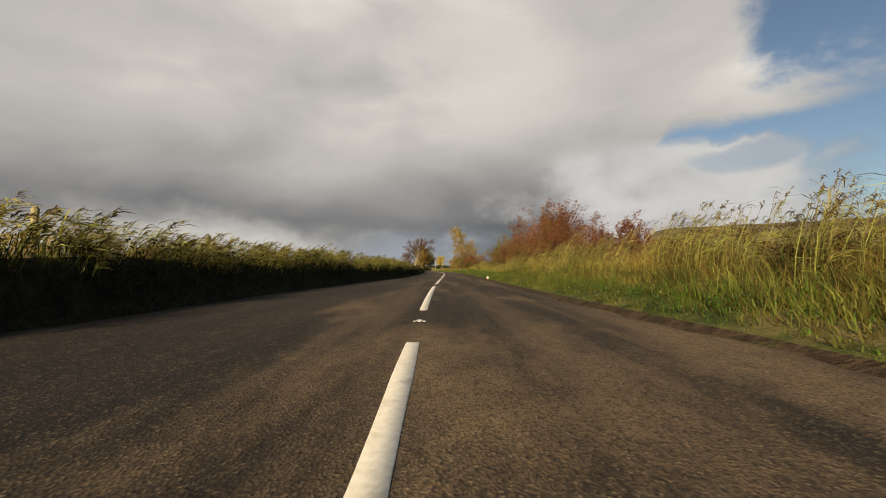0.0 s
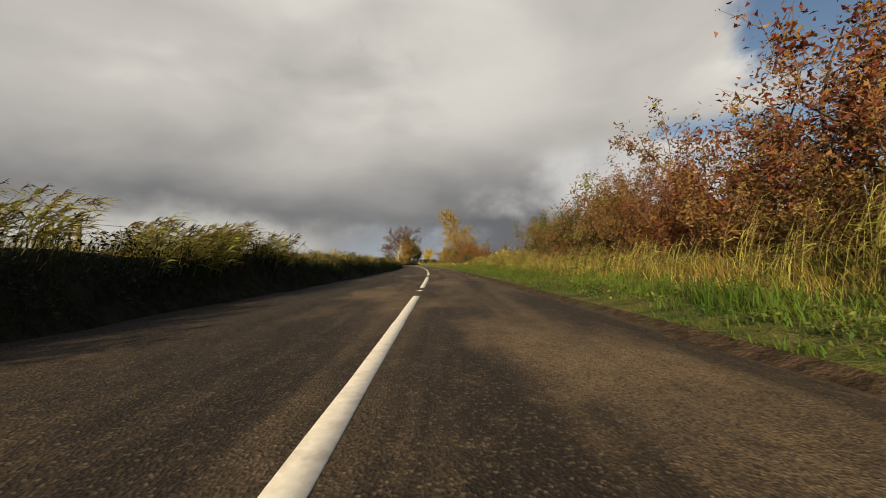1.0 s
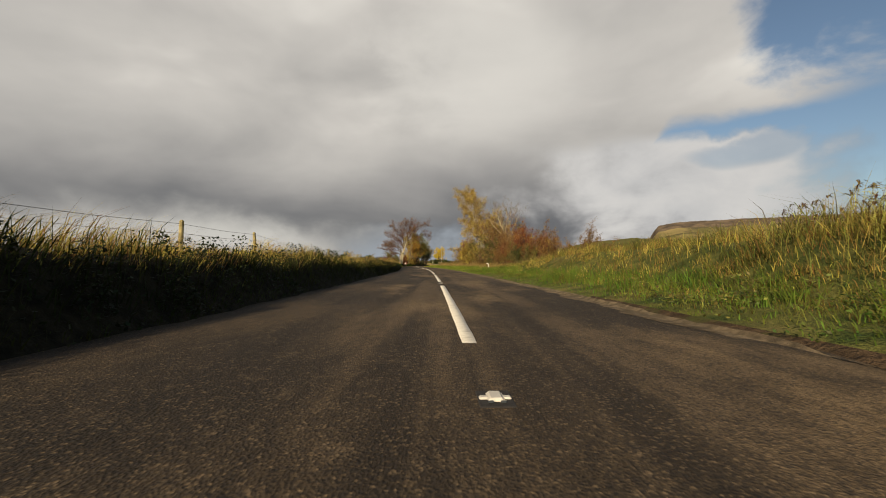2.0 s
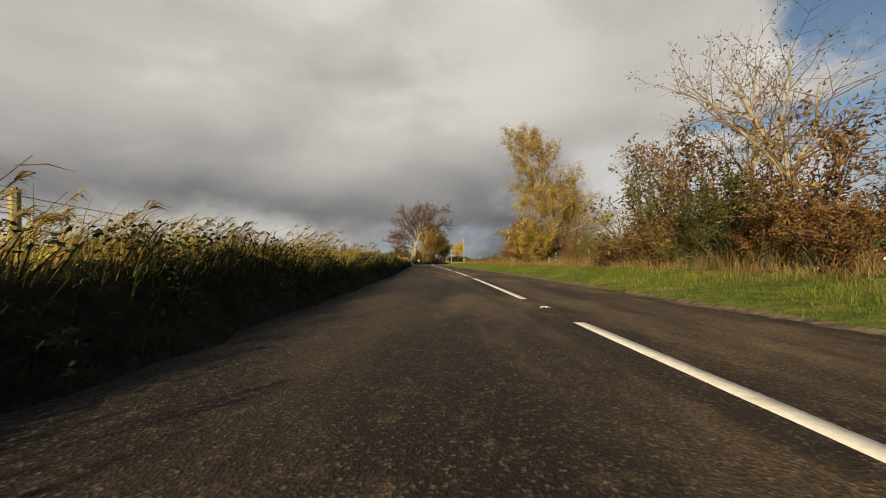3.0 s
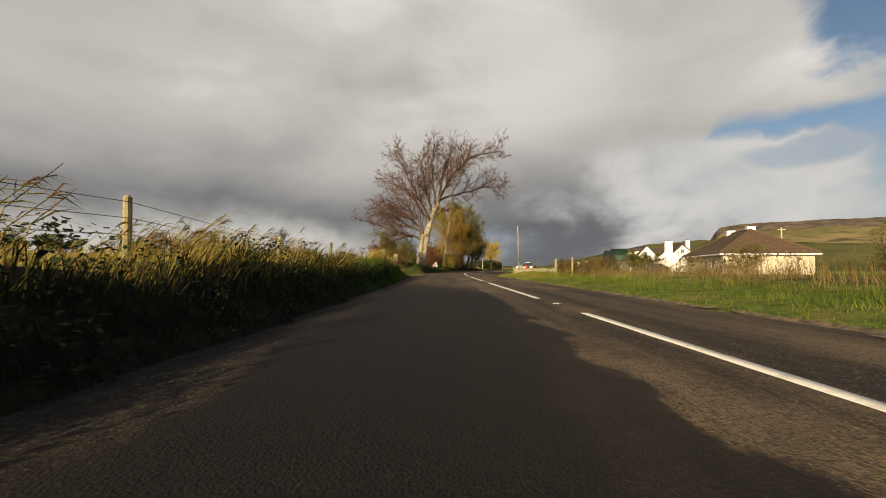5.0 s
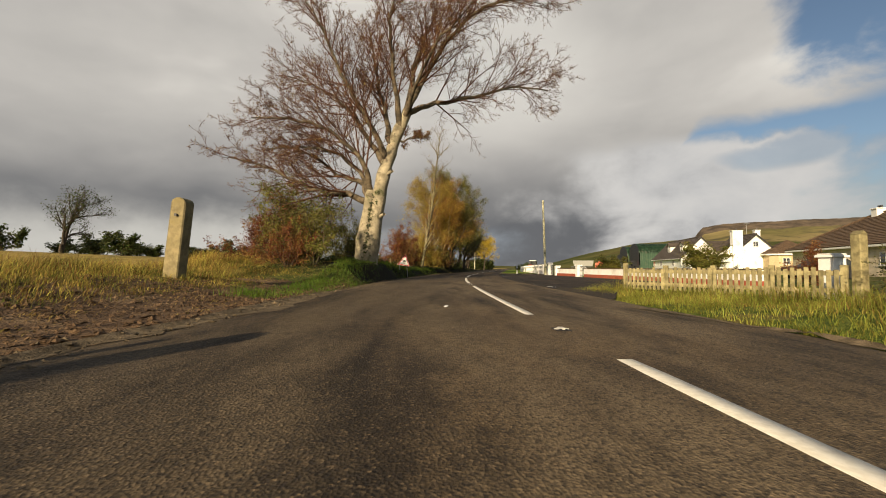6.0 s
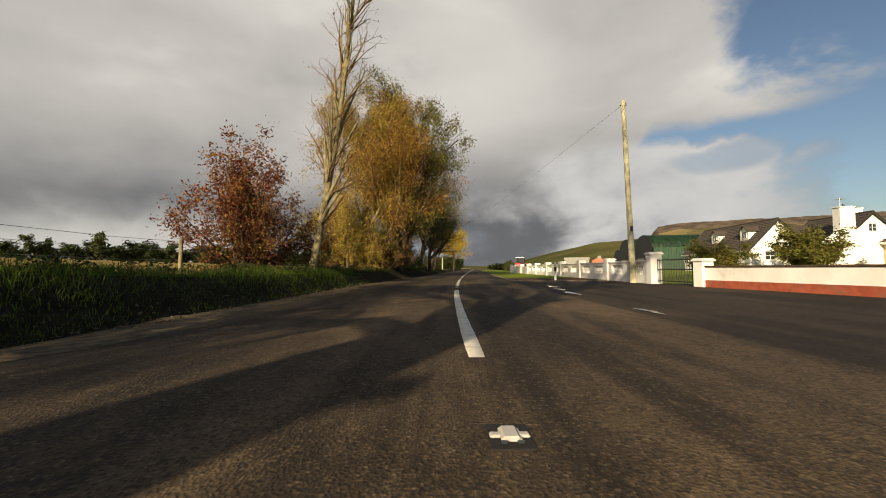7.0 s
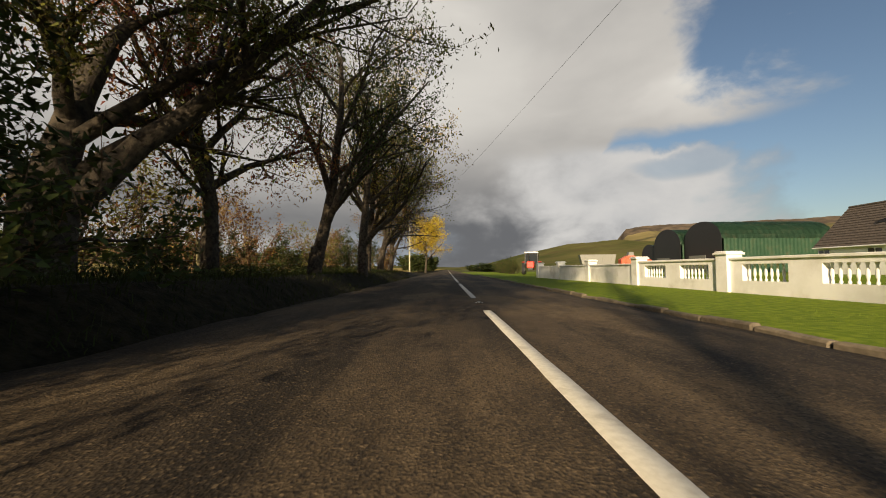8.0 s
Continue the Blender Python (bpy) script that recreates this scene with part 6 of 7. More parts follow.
def build_front_wall():
    gate_left, gate_right, corner = (219.2, 7.9), (216.4, 8.25), (191.0, 10.9)
    ob, length = line_thing("garden_wall", gate_right, corner, "low white garden wall with red painted plinth", "wall")
    walk_gate = 5.6
    spans = [(0.2, walk_gate - 0.2), (walk_gate + 1.45, length)]
    for a, b in spans:
        bm = bmesh.new()
        box(bm, -0.125, a, -0.2, 0.125, b, 0.22)
        part("plinth", bm, RED_PLINTH, ob, "brick red painted plinth")
        bm = bmesh.new()
        box(bm, -0.11, a, 0.22, 0.11, b, 0.64)
        part("upper_wall", bm, WHITEWASH, ob)
        bm = bmesh.new()
        box(bm, -0.15, a, 0.64, 0.15, b, 0.69, 0.01)
        part("coping", bm, TILE, ob, "dull brown coping")
    pier(ob, 0, 0.0, 0.42, 0.84)
    pier(ob, 0, walk_gate, 0.42, 0.88)
    # small metal gate
    gate = tagged(new("garden_gate"), "narrow grey metal gate between white piers", "gate")
    gate.matrix_basis = ob.matrix_basis @ pose(0, walk_gate + 0.26, 0.05)
    bars(gate, 1.15, 0.85, STEEL, 9)
    # wide dark gate of the drive
    drive, width = line_thing("drive_gate", gate_right, gate_left, "dark wrought iron drive gate, closed", "gate")
    drive.matrix_basis = drive.matrix_basis @ pose(0, 0.24, 0.06)
    bars(drive, width - 0.5, 0.92, IRON, 17)


def bars(gate, width, high, mat, count):
    for z in (0.06, high * 0.55, high - 0.05):
        bm = bmesh.new()
        box(bm, -0.018, 0, z - 0.02, 0.018, width, z + 0.02)
        part("rail", bm, mat, gate)
    for k in range(count):
        y = width * k / (count - 1)
        bm = bmesh.new()
        rod(bm, (0, y, 0), (0, y, high + 0.06 * math.sin(k / (count - 1) * math.pi)), 0.013, 0.010, 6)
        part("bar", bm, mat, gate)


def build_picket():
    ob, length = line_thing("picket_fence", (188.7, 4.75), (184.3, 7.5), "weathered unpainted timber picket fence", "fence")
    rng = random.Random(3)
    for y in np.linspace(0, length, 5):
        bm = bmesh.new()
        box(bm, -0.06, y - 0.06, -0.2, 0.06, y + 0.06, 0.76 + (0.08 if y == 0 else 0), 0.012)
        part("post", bm, OLD_WOOD, ob)
    for z in (0.20, 0.58):
        bm = bmesh.new()
        box(bm, 0.06, 0, z - 0.05, 0.10, length, z + 0.05, 0.006)
        part("rail", bm, OLD_WOOD, ob)
    for k in range(40):
        y = 0.10 + k * (length - 0.2) / 39
        h = 0.68 + rng.uniform(-0.04, 0.04)
        bm = bmesh.new()
        box(bm, 0.10, y - 0.042, 0.03, 0.122, y + 0.042, h, 0.006)
        part("pale", bm, OLD_WOOD, ob)
    post = thing("gatepost", 184.2, 7.75, 0.0, 6, "tall weathered square timber gatepost", "gatepost")
    bm = bmesh.new()
    box(bm, -0.10, -0.10, -0.2, 0.10, 0.10, 1.42, 0.015)
    part("shaft", bm, OLD_WOOD, post)
    bm = solid([(-0.10, 1.42), (0.10, 1.42), (0.0, 1.50)], "y", -0.10, 0.10)
    part("cap", bm, OLD_WOOD, post)
    small = thing("white_pier", 185.4, 8.3, 0.0, 6, "small white rendered gate pier", "gate pier")
    pier(small, 0, 0, 0.36, 0.95)
    # clipped hedge of stalks with stray posts
    for n in range(9):
        o = shrub("brown" if n % 2 else "bare", 183.2 - n * 1.35, 7.9 + 0.1 * (n % 3), 1.35, 1.7)
        o["label"] = "clipped brown beech hedge plant with dry leaves"
        o["group"] = "clipped hedge"
    o = shrub("green", 183.4, 8.2, 1.5, 1.2)
    for s in (181.2, 177.0):
        p = thing("fence_post", s, 7.0, None, 0, "tall rounded timber fence post by the hedge", "fence post", "hedge posts")
        bm = bmesh.new()
        rod(bm, (0, 0, -0.2), (0.02, 0, 1.35), 0.065, 0.06, 10)
        part("shaft", bm, OLD_WOOD, p)


def build_kerbs():
    kerb = tagged(new("kerb"), "worn mossy concrete kerb along the lawn", "kerb", "", "structure")
    unit = bmesh.new()
    box(unit, -0.065, -0.44, -0.15, 0.065, 0.44, 0.045, 0.022)
    me = bpy.data.meshes.new("kerb_stone")
    unit.to_mesh(me)
    unit.free()
    me.materials.append(KERB)
    rng = random.Random(8)
    rows = [(222.6, 7.0, 90), (222.6, 6.1, 90), (222.6, 5.2, 90), (222.65, 4.3, 88), (222.95, 3.45, 60), (223.55, 2.9, 25)]
    rows += [(s, 2.72, 0) for s in np.arange(224.4, 275, 0.9)]
    for s, u, turn in rows:
        o = put("kerb_stone", me, kerb)
        x, y = along(s, u)
        o.matrix_basis = pose(float(x), float(y), rng.uniform(-0.03, 0.012), rng.uniform(-2, 2), rng.uniform(-4, 4), math.degrees(float(heading(s))) + turn + rng.uniform(-1, 1))


def build_clods():
    """Clods and stones churned up in the field gateway, and loose stones along the tarmac edge."""
    for name, label, mat, seed, count, s0, s1, o0, o1, size in (("gateway_clods", "churned brown clods and stones in the field gateway", SOIL, 51, 5200, 176.2, 190, 0.20, 4.2, 0.036),
                                                               ("edge_stones", "loose grit stones along the tarmac edge", GRIT, 52, 2200, 176, 230, -0.30, 0.40, 0.022)):
        g = np.random.default_rng(seed)
        s, out = g.uniform(s0, s1, count), o0 + (o1 - o0) * g.random(count) ** 1.2
        u = left_edge(s) - out
        x, y = along(s, u)
        r = size * (0.25 + g.random(count) ** 3 * 1.3)
        at = np.stack([x, y, np.maximum(ground_z(s, u), np.where(out < 0.1, 0.0, -9)) + 0.2 * r], 1)
        shape = np.array([(1, 0, 0), (0, 1, 0), (-1, 0, 0), (0, -1, 0), (0, 0, 0.8), (0, 0, -0.8)], float)
        turn = g.uniform(0, 6.28, count)
        c, k = np.cos(turn)[:, None], np.sin(turn)[:, None]
        v = shape[None] * g.uniform(0.6, 1.2, (count, 6, 1)) + g.normal(0, 0.22, (count, 6, 3))
        v = v * np.stack([r * g.uniform(0.9, 1.8, count), r, r * 0.75], 1)[:, None]
        v = np.stack([v[..., 0] * c - v[..., 1] * k, v[..., 0] * k + v[..., 1] * c, v[..., 2]], -1) + at[:, None]
        tri = np.array([(0, 1, 4), (1, 2, 4), (2, 3, 4), (3, 0, 4), (1, 0, 5), (2, 1, 5), (3, 2, 5), (0, 3, 5)])
        put(name, mesh_from(name, v.reshape(-1, 3), (tri[None] + (np.arange(count) * 6)[:, None, None]).reshape(-1, 3), mat, False), None, label, "stuff", "stones")


def build_litter():
    ob = thing("litter_bag", 20.3, 2.95, None, 20, "crumpled red and white plastic bag by the roadside", "litter")
    ob.matrix_basis = ob.matrix_basis @ Matrix.Scale(0.5, 4)
    rng = random.Random(6)
    for name, mat, z, r, squash in (("bag", WHITE_PAINT, 0.20, 0.13, 1.3), ("red_panel", SIGN_RED, 0.12, 0.11, 1.0), ("handle", WHITE_PAINT, 0.36, 0.05, 1.4)):
        bm = bmesh.new()
        bmesh.ops.create_icosphere(bm, subdivisions=2, radius=r)
        for v in bm.verts:
            v.co *= rng.uniform(0.7, 1.15)
            v.co.z = v.co.z * squash + z
            v.co.x += -0.06 if name == "red_panel" else 0
        part(name, bm, mat, ob)
    for s, u, sx, sy in ((47.5, 2.55, 0.16, 0.07), (51.0, 2.35, 0.06, 0.05), (45.6, -1.5, 0.22, 0.015), (182.5, -1.15, 0.10, 0.05), (9.0, 2.6, 0.07, 0.06), (173.7, -2.97, 0.18, 0.03), (173.5, -3.8, 0.21, 0.02), (173.9, -4.0, 0.14, 0.03), (111.0, 3.1, 0.10, 0.10)):
        bit = thing("litter_scrap", s, u, 0.005 if -4 < u < 2.5 else None, 30 * s, "small pale scrap of roadside litter", "litter", "roadside litter")
        bm = bmesh.new()
        box(bm, -sx / 2, -sy / 2, 0, sx / 2, sy / 2, 0.014, 0.005)
        for v in bm.verts:
            v.co.z += 0.008 * math.sin(v.co.x * 60)
        part("scrap", bm, WHITE_PAINT if sx < 0.2 else OLD_WOOD, bit)
    for s, u, a, b in ((190.2, 2.75, 0.55, 0.10), (192.6, 2.7, 0.35, 0.06), (203.5, 2.72, 0.5, 0.05), (208.5, 2.8, 0.4, 0.06), (213, 2.95, 0.6, 0.10), (214.8, 3.1, 0.5, 0.12), (216.6, 3.3, 0.6, 0.15), (176.5, 3.4, 0.5, 0.18)):
        x, y = along(s, u)
        n = 28
        verts = []
        for i in range(n):
            t = 2 * math.pi * i / n
            k = 1 + 0.25 * math.sin(3 * t + s) + 0.15 * math.sin(5 * t + u * 3)
            verts.append((b * k * math.cos(t), a * k * math.sin(t), 0.0))
        ob = put("puddle", mesh_from("puddle", verts, [tuple(range(n))], WATER), None, "shallow rainwater puddle along the tarmac joint", "structure", "puddle")
        ob.matrix_basis = pose(float(x), float(y), 0.004 if s > 184 else float(ground_z(s, u)) + 0.03, 0, 0, math.degrees(float(heading(s))))
    hoop = thing("white_hoop", 96.2, 5.4, None, 0, "small white bent pipe on the verge", "pipe")
    bm = bmesh.new()
    for a, b in (((0, 0, -0.1), (0, 0, 0.34)), ((0, 0, 0.34), (-0.06, 0, 0.42)), ((-0.06, 0, 0.42), (-0.22, 0, 0.42))):
        rod(bm, a, b, 0.022, 0.022, 8)
    part("pipe", bm, WHITE_PAINT, hoop)


build_studs()
build_wire_fence("wire_fence", -8.0, 173.0, -5.9, 4.6, 0.72, "timber post and wire fence along the bank")
build_wire_fence("field_fence", 194.8, 275.0, -7.6, 4.8, 0.95, "timber post and wire fence behind the trees")
stone_post(175.7, -5.25, 1.12, 0.28, 1, (2, 3))
stone_post(185.8, -7.8, 1.98, 0.36, 2, (0, 5), -3)
stone_post(176.0, -5.62, 1.0, 0.13, 3, (0, 3), 8, "thin leaning stone stump behind the gatepost")
build_sign()
build_marker()
build_poles()
build_balustrade()
build_front_wall()
build_picket()
build_kerbs()
build_clods()
build_litter()



# ---- houses, sheds and machines ----
def window(ob, x, z, w, h, y, face=-1, bars_x=1, bars_z=1):
    """A window in a wall that faces -y (face -1) of the thing's own axes."""
    bm = bmesh.new()
    f = 0.06
    for a in ((x - w / 2, z - h / 2, x + w / 2, z - h / 2 + f), (x - w / 2, z + h / 2 - f, x + w / 2, z + h / 2), (x - w / 2, z - h / 2, x - w / 2 + f, z + h / 2), (x + w / 2 - f, z - h / 2, x + w / 2, z + h / 2)):
        box(bm, a[0], y - 0.03, a[1], a[2], y + 0.05, a[3])
    for k in range(1, bars_x + 1):
        c = x - w / 2 + w * k / (bars_x + 1)
        box(bm, c - 0.025, y - 0.02, z - h / 2 + f, c + 0.025, y + 0.03, z + h / 2 - f)
    for k in range(1, bars_z + 1):
        c = z - h / 2 + h * k / (bars_z + 1)
        box(bm, x - w / 2 + f, y - 0.021, c - 0.02, x + w / 2 - f, y + 0.029, c + 0.02)
    frame_ob = part("window", bm, WHITE_PAINT, ob, "white framed window")
    bm = bmesh.new()
    box(bm, x - w / 2 + f, y - 0.004, z - h / 2 + f, x + w / 2 - f, y + 0.004, z + h / 2 - f)
    part("pane", bm, PANE, frame_ob)
    bm = bmesh.new()
    box(bm, x - w / 2 - 0.08, y - 0.10, z - h / 2 - 0.07, x + w / 2 + 0.08, y + 0.03, z - h / 2 - 0.005)
    part("sill", bm, WHITE_PAINT, frame_ob)


def side_window(ob, y, z, w, h, x):
    """The same in a wall that faces -x."""
    bm = bmesh.new()
    f = 0.06
    for a in ((y - w / 2, z - h / 2, y + w / 2, z - h / 2 + f), (y - w / 2, z + h / 2 - f, y + w / 2, z + h / 2), (y - w / 2, z - h / 2, y - w / 2 + f, z + h / 2), (y + w / 2 - f, z - h / 2, y + w / 2, z + h / 2), (y - 0.03, z - h / 2, y + 0.03, z + h / 2)):
        box(bm, x - 0.03, a[0], a[1], x + 0.05, a[2], a[3])
    frame_ob = part("window", bm, WHITE_PAINT, ob, "white framed window")
    bm = bmesh.new()
    box(bm, x - 0.004, y - w / 2 + f, z - h / 2 + f, x + 0.004, y + w / 2 - f, z + h / 2 - f)
    part("pane", bm, PANE, frame_ob)


def slope(ob, p0, p1, q1, q0, mat, courses, name="roof", lap=0.05, label=""):
    """A roof slope from the eaves p0-p1 up to the ridge q0-q1, laid in lapping courses."""
    p0, p1, q0, q1 = map(Vector, (p0, p1, q0, q1))
    n = (p1 - p0).cross(q0 - p0).normalized()
    if n.z < 0:
        n = -n
    bm = bmesh.new()
    rows = []
    for k in range(courses):
        for f, lift in ((k / courses, lap + 0.02), ((k + 1) / courses, 0.02)):
            rows.append([bm.verts.new(p0.lerp(q0, f) + n * lift), bm.verts.new(p1.lerp(q1, f) + n * lift)])
    under = [bm.verts.new(c - n * 0.05) for c in (p0, p1, q1, q0)]
    for a, b in zip(rows[:-1], rows[1:]):
        bm.faces.new((a[0], a[1], b[1], b[0]))
    bm.faces.new(under[::-1])
    bm.faces.new((under[0], under[1], rows[0][1], rows[0][0]))
    bm.faces.new((under[3], under[2], rows[-1][1], rows[-1][0]))
    bm.faces.new([under[0]] + [r[0] for r in rows] + [under[3]])
    bm.faces.new([under[1]] + [r[1] for r in rows] + [under[2]])
    bmesh.ops.recalc_face_normals(bm, faces=bm.faces)
    return part(name, bm, mat, ob, label)


def barge(ob, a, b, y, mat, name="bargeboard"):
    """A board along a gable's slope, from a to b in x, z."""
    d = Vector((b[0] - a[0], b[1] - a[1])).normalized()
    n = Vector((-d.y, d.x)) * 0.14
    bm = solid([(a[0], a[1]), (b[0], b[1]), (b[0] - abs(n.x) * 0 + 0, b[1] - 0.26), (a[0], a[1] - 0.26)], "y", y - 0.07, y)
    part(name, bm, mat, ob)


def gabled(ob, x0, x1, y0, y1, base, eaves, ridge, wall, roof, courses=16, over=0.35, wall_name="wall"):
    """A block with its gables at y0 and y1."""
    mid = (x0 + x1) / 2
    bm = solid([(x0, base), (x1, base), (x1, eaves), (mid, ridge - 0.06), (x0, eaves)], "y", y0, y1)
    w = part(wall_name, bm, wall, ob)
    rise = (ridge - eaves) / (mid - x0)
    for sgn, xe in ((-1, x0), (1, x1)):
        e = (xe + sgn * over, eaves - rise * over)
        slope(ob, (e[0], y0 - 0.25, e[1]), (e[0], y1 + 0.25, e[1]), (mid, y1 + 0.25, ridge), (mid, y0 - 0.25, ridge), roof, courses)
        barge(ob, (e[0], e[1] + 0.06), (mid, ridge + 0.06), y0 - 0.26, BLACK_PAINT)
        bm = bmesh.new()
        rod(bm, (e[0] + sgn * 0.05, y0 - 0.2, e[1] - 0.02), (e[0] + sgn * 0.05, y1 + 0.2, e[1] - 0.02), 0.06, 0.06, 8)
        part("gutter", bm, WHITE_PAINT, ob)
    bm = bmesh.new()
    rod(bm, (mid, y0 - 0.25, ridge + 0.05), (mid, y1 + 0.25, ridge + 0.05), 0.11, 0.11, 8)
    part("ridge_tile", bm, roof, ob)
    return w


def chimney(ob, x, y, w, d, base, top, pots=2, mat=None):
    bm = bmesh.new()
    box(bm, x - w / 2, y - d / 2, base, x + w / 2, y + d / 2, top, 0.015)
    c = part("chimney", bm, mat or WHITEWASH, ob)
    bm = bmesh.new()
    box(bm, x - w / 2 - 0.08, y - d / 2 - 0.08, top, x + w / 2 + 0.08, y + d / 2 + 0.08, top + 0.12, 0.02)
    part("cap", bm, mat or WHITEWASH, c)
    for k in range(pots):
        px = x + (k - (pots - 1) / 2) * 0.36
        bm = bmesh.new()
        rod(bm, (px, y, top + 0.12), (px, y, top + 0.42), 0.12, 0.10, 10)
        part("chimney_pot", bm, BLACK_PAINT, c)


def build_white_house():
    ob = thing("white_house", 254.0, 38.0, 0.5, -3, "white rendered house with slate roof and dormers", "house")
    gabled(ob, -3.9, 2.5, 0.0, 17.0, -0.6, 2.4, 5.9, WHITEWASH, SLATE, 16)
    window(ob, -1.6, 1.5, 1.2, 1.1, 0.0, -1, 1, 1)
    window(ob, 0.9, 1.5, 1.0, 1.1, 0.0, -1, 1, 1)
    for y in (2.4, 9.8, 14.6):
        side_window(ob, y + 1.8, 1.3, 1.3, 1.1, -3.9)
    # dormers on the slope that faces the road
    for y in (2.6, 9.6):
        bm = solid([(y - 0.85, 3.4), (y + 0.85, 3.4), (y + 0.85, 4.70), (y, 5.25), (y - 0.85, 4.70)], "x", -2.95, -1.1)
        d = part("dormer", bm, WHITEWASH, ob)
        for sg in (-1, 1):
            slope(d, (-3.2, y + sg * 1.10, 4.60), (-1.0, y + sg * 1.10, 4.60), (-1.0, y, 5.35), (-3.2, y, 5.35), SLATE, 4, "dormer_roof")
        side_window(d, y, 4.15, 1.0, 0.85, -2.96)
    # the link between the gable and the wing, its roof slope facing the drive
    bm = solid([(1.0, -0.6), (2.3, -0.6), (2.3, 2.4), (1.0, 2.4)], "x", 2.4, 5.6)
    part("link_wall", bm, WHITEWASH, ob)
    slope(ob, (1.9, -0.4, 2.3), (5.8, -0.4, 2.3), (5.8, 2.9, 5.3), (-0.4, 2.9, 5.3), SLATE, 12, "link_roof")
    # the wing with the tall chimney
    gabled(ob, 2.9, 8.4, -4.6, 4.0, -0.6, 3.3, 5.95, WHITEWASH, SLATE, 10, 0.3, "wing_wall")
    window(ob, 5.65, 4.3, 0.8, 0.9, -4.6, -1, 1, 1)
    chimney(ob, 2.75, -4.9, 1.45, 1.0, -0.6, 6.4, 1)
    bm = solid([(-0.4, -0.6), (2.1, -0.6), (2.1, 4.3), (1.6, 3.6), (-0.4, 2.2)], "y", -5.1, -4.8)
    part("buttress_wall", bm, WHITEWASH, ob)
    chimney(ob, 8.2, 0.5, 0.8, 0.8, 4.0, 6.9, 1)
    bm = bmesh.new()
    rod(bm, (6.9, 1.0, 5.6), (6.9, 1.0, 8.4), 0.03, 0.03, 6)
    for k in range(5):
        rod(bm, (6.5, 1.0 - 0.4 + 0.2 * k, 8.2), (7.3, 1.0 - 0.4 + 0.2 * k, 8.2), 0.018, 0.018, 5)
    part("aerial", bm, STEEL, ob)
    # brick bay with a small pyramid roof
    bm = solid([(7.4, -7.4), (12.4, -7.4), (13.2, -6.4), (13.2, -2.5), (6.6, -2.5), (6.6, -6.4)], "z", -0.6, 2.7)
    part("bay", bm, CREAM_BRICK, ob, "cream brick bay")
    rim = [(7.2, -7.75), (12.6, -7.75), (13.6, -6.5), (13.6, -2.3), (6.2, -2.3), (6.2, -6.5)]
    for a, b in zip(rim, rim[1:] + rim[:1]):
        slope(ob, (*a, 2.65), (*b, 2.65), (9.9, -4.8, 4.9), (9.9, -4.8, 4.9), TILE, 9, "bay_roof")
    bm = solid(rim, "z", 2.45, 2.66)
    part("fascia", bm, WHITE_PAINT, ob)
    window(ob, 8.4, 1.5, 1.0, 1.0, -7.41, -1, 1, 1)
    window(ob, 11.0, 1.5, 1.6, 1.0, -7.41, -1, 2, 1)


def build_bungalow():
    ob = thing("bungalow", 221.5, 36.9, 0.1, -97, "cream bungalow with a brown hipped tile roof", "house")
    w, d, eaves, ridge = 9.3, 10.6, 2.9, 6.6
    bm = solid([(-w, 0), (w, 0), (w, d), (-w, d)], "z", -1.0, eaves)
    part("wall", bm, CREAM, ob)
    o = 0.55
    a, b, c, e = (-w - o, -o, eaves), (w + o, -o, eaves), (w + o, d + o, eaves), (-w - o, d + o, eaves)
    r0, r1 = (-w + 5.4, d / 2, ridge), (w - 5.4, d / 2, ridge)
    for p, q, t, s in ((a, b, r1, r0), (b, c, r1, r1), (c, e, r0, r1), (e, a, r0, r0)):
        slope(ob, p, q, t, s, TILE, 20)
    for p, q in ((a, r0), (b, r1), (e, r0), (c, r1), (r0, r1)):
        bm = bmesh.new()
        rod(bm, (p[0], p[1], p[2] + 0.08), (q[0], q[1], q[2] + 0.08), 0.12, 0.12, 8)
        part("hip_tile", bm, TILE, ob)
    bm = solid([(-w - o, -o), (w + o, -o), (w + o, d + o), (-w - o, d + o)], "z", eaves - 0.22, eaves - 0.04)
    part("fascia", bm, WHITE_PAINT, ob)
    chimney(ob, -3.6, d / 2 - 0.1, 0.8, 1.1, eaves, 7.0, 2)
    chimney(ob, 2.6, d / 2 + 0.5, 0.8, 1.1, eaves, 7.1, 2)
    window(ob, -5.4, 1.6, 2.2, 1.2, -0.01, -1, 2, 0)
    window(ob, 5.4, 1.6, 2.0, 1.2, -0.01, -1, 2, 0)
    bm = bmesh.new()
    box(bm, -1.9, -0.06, -1.0, 0.5, 0.02, 1.9)
    g = part("garage_door", bm, CREAM, ob, "cream garage door")
    for k in range(6):
        bm = bmesh.new()
        box(bm, -1.85, -0.075, -0.6 + k * 0.4, 0.45, -0.06, -0.25 + k * 0.4, 0.005)
        part("slat", bm, CREAM, g)
    bm = bmesh.new()
    box(bm, 1.4, -0.05, -1.0, 2.4, 0.03, 1.8)
    part("door", bm, BLACK_PAINT, ob, "dark front door")


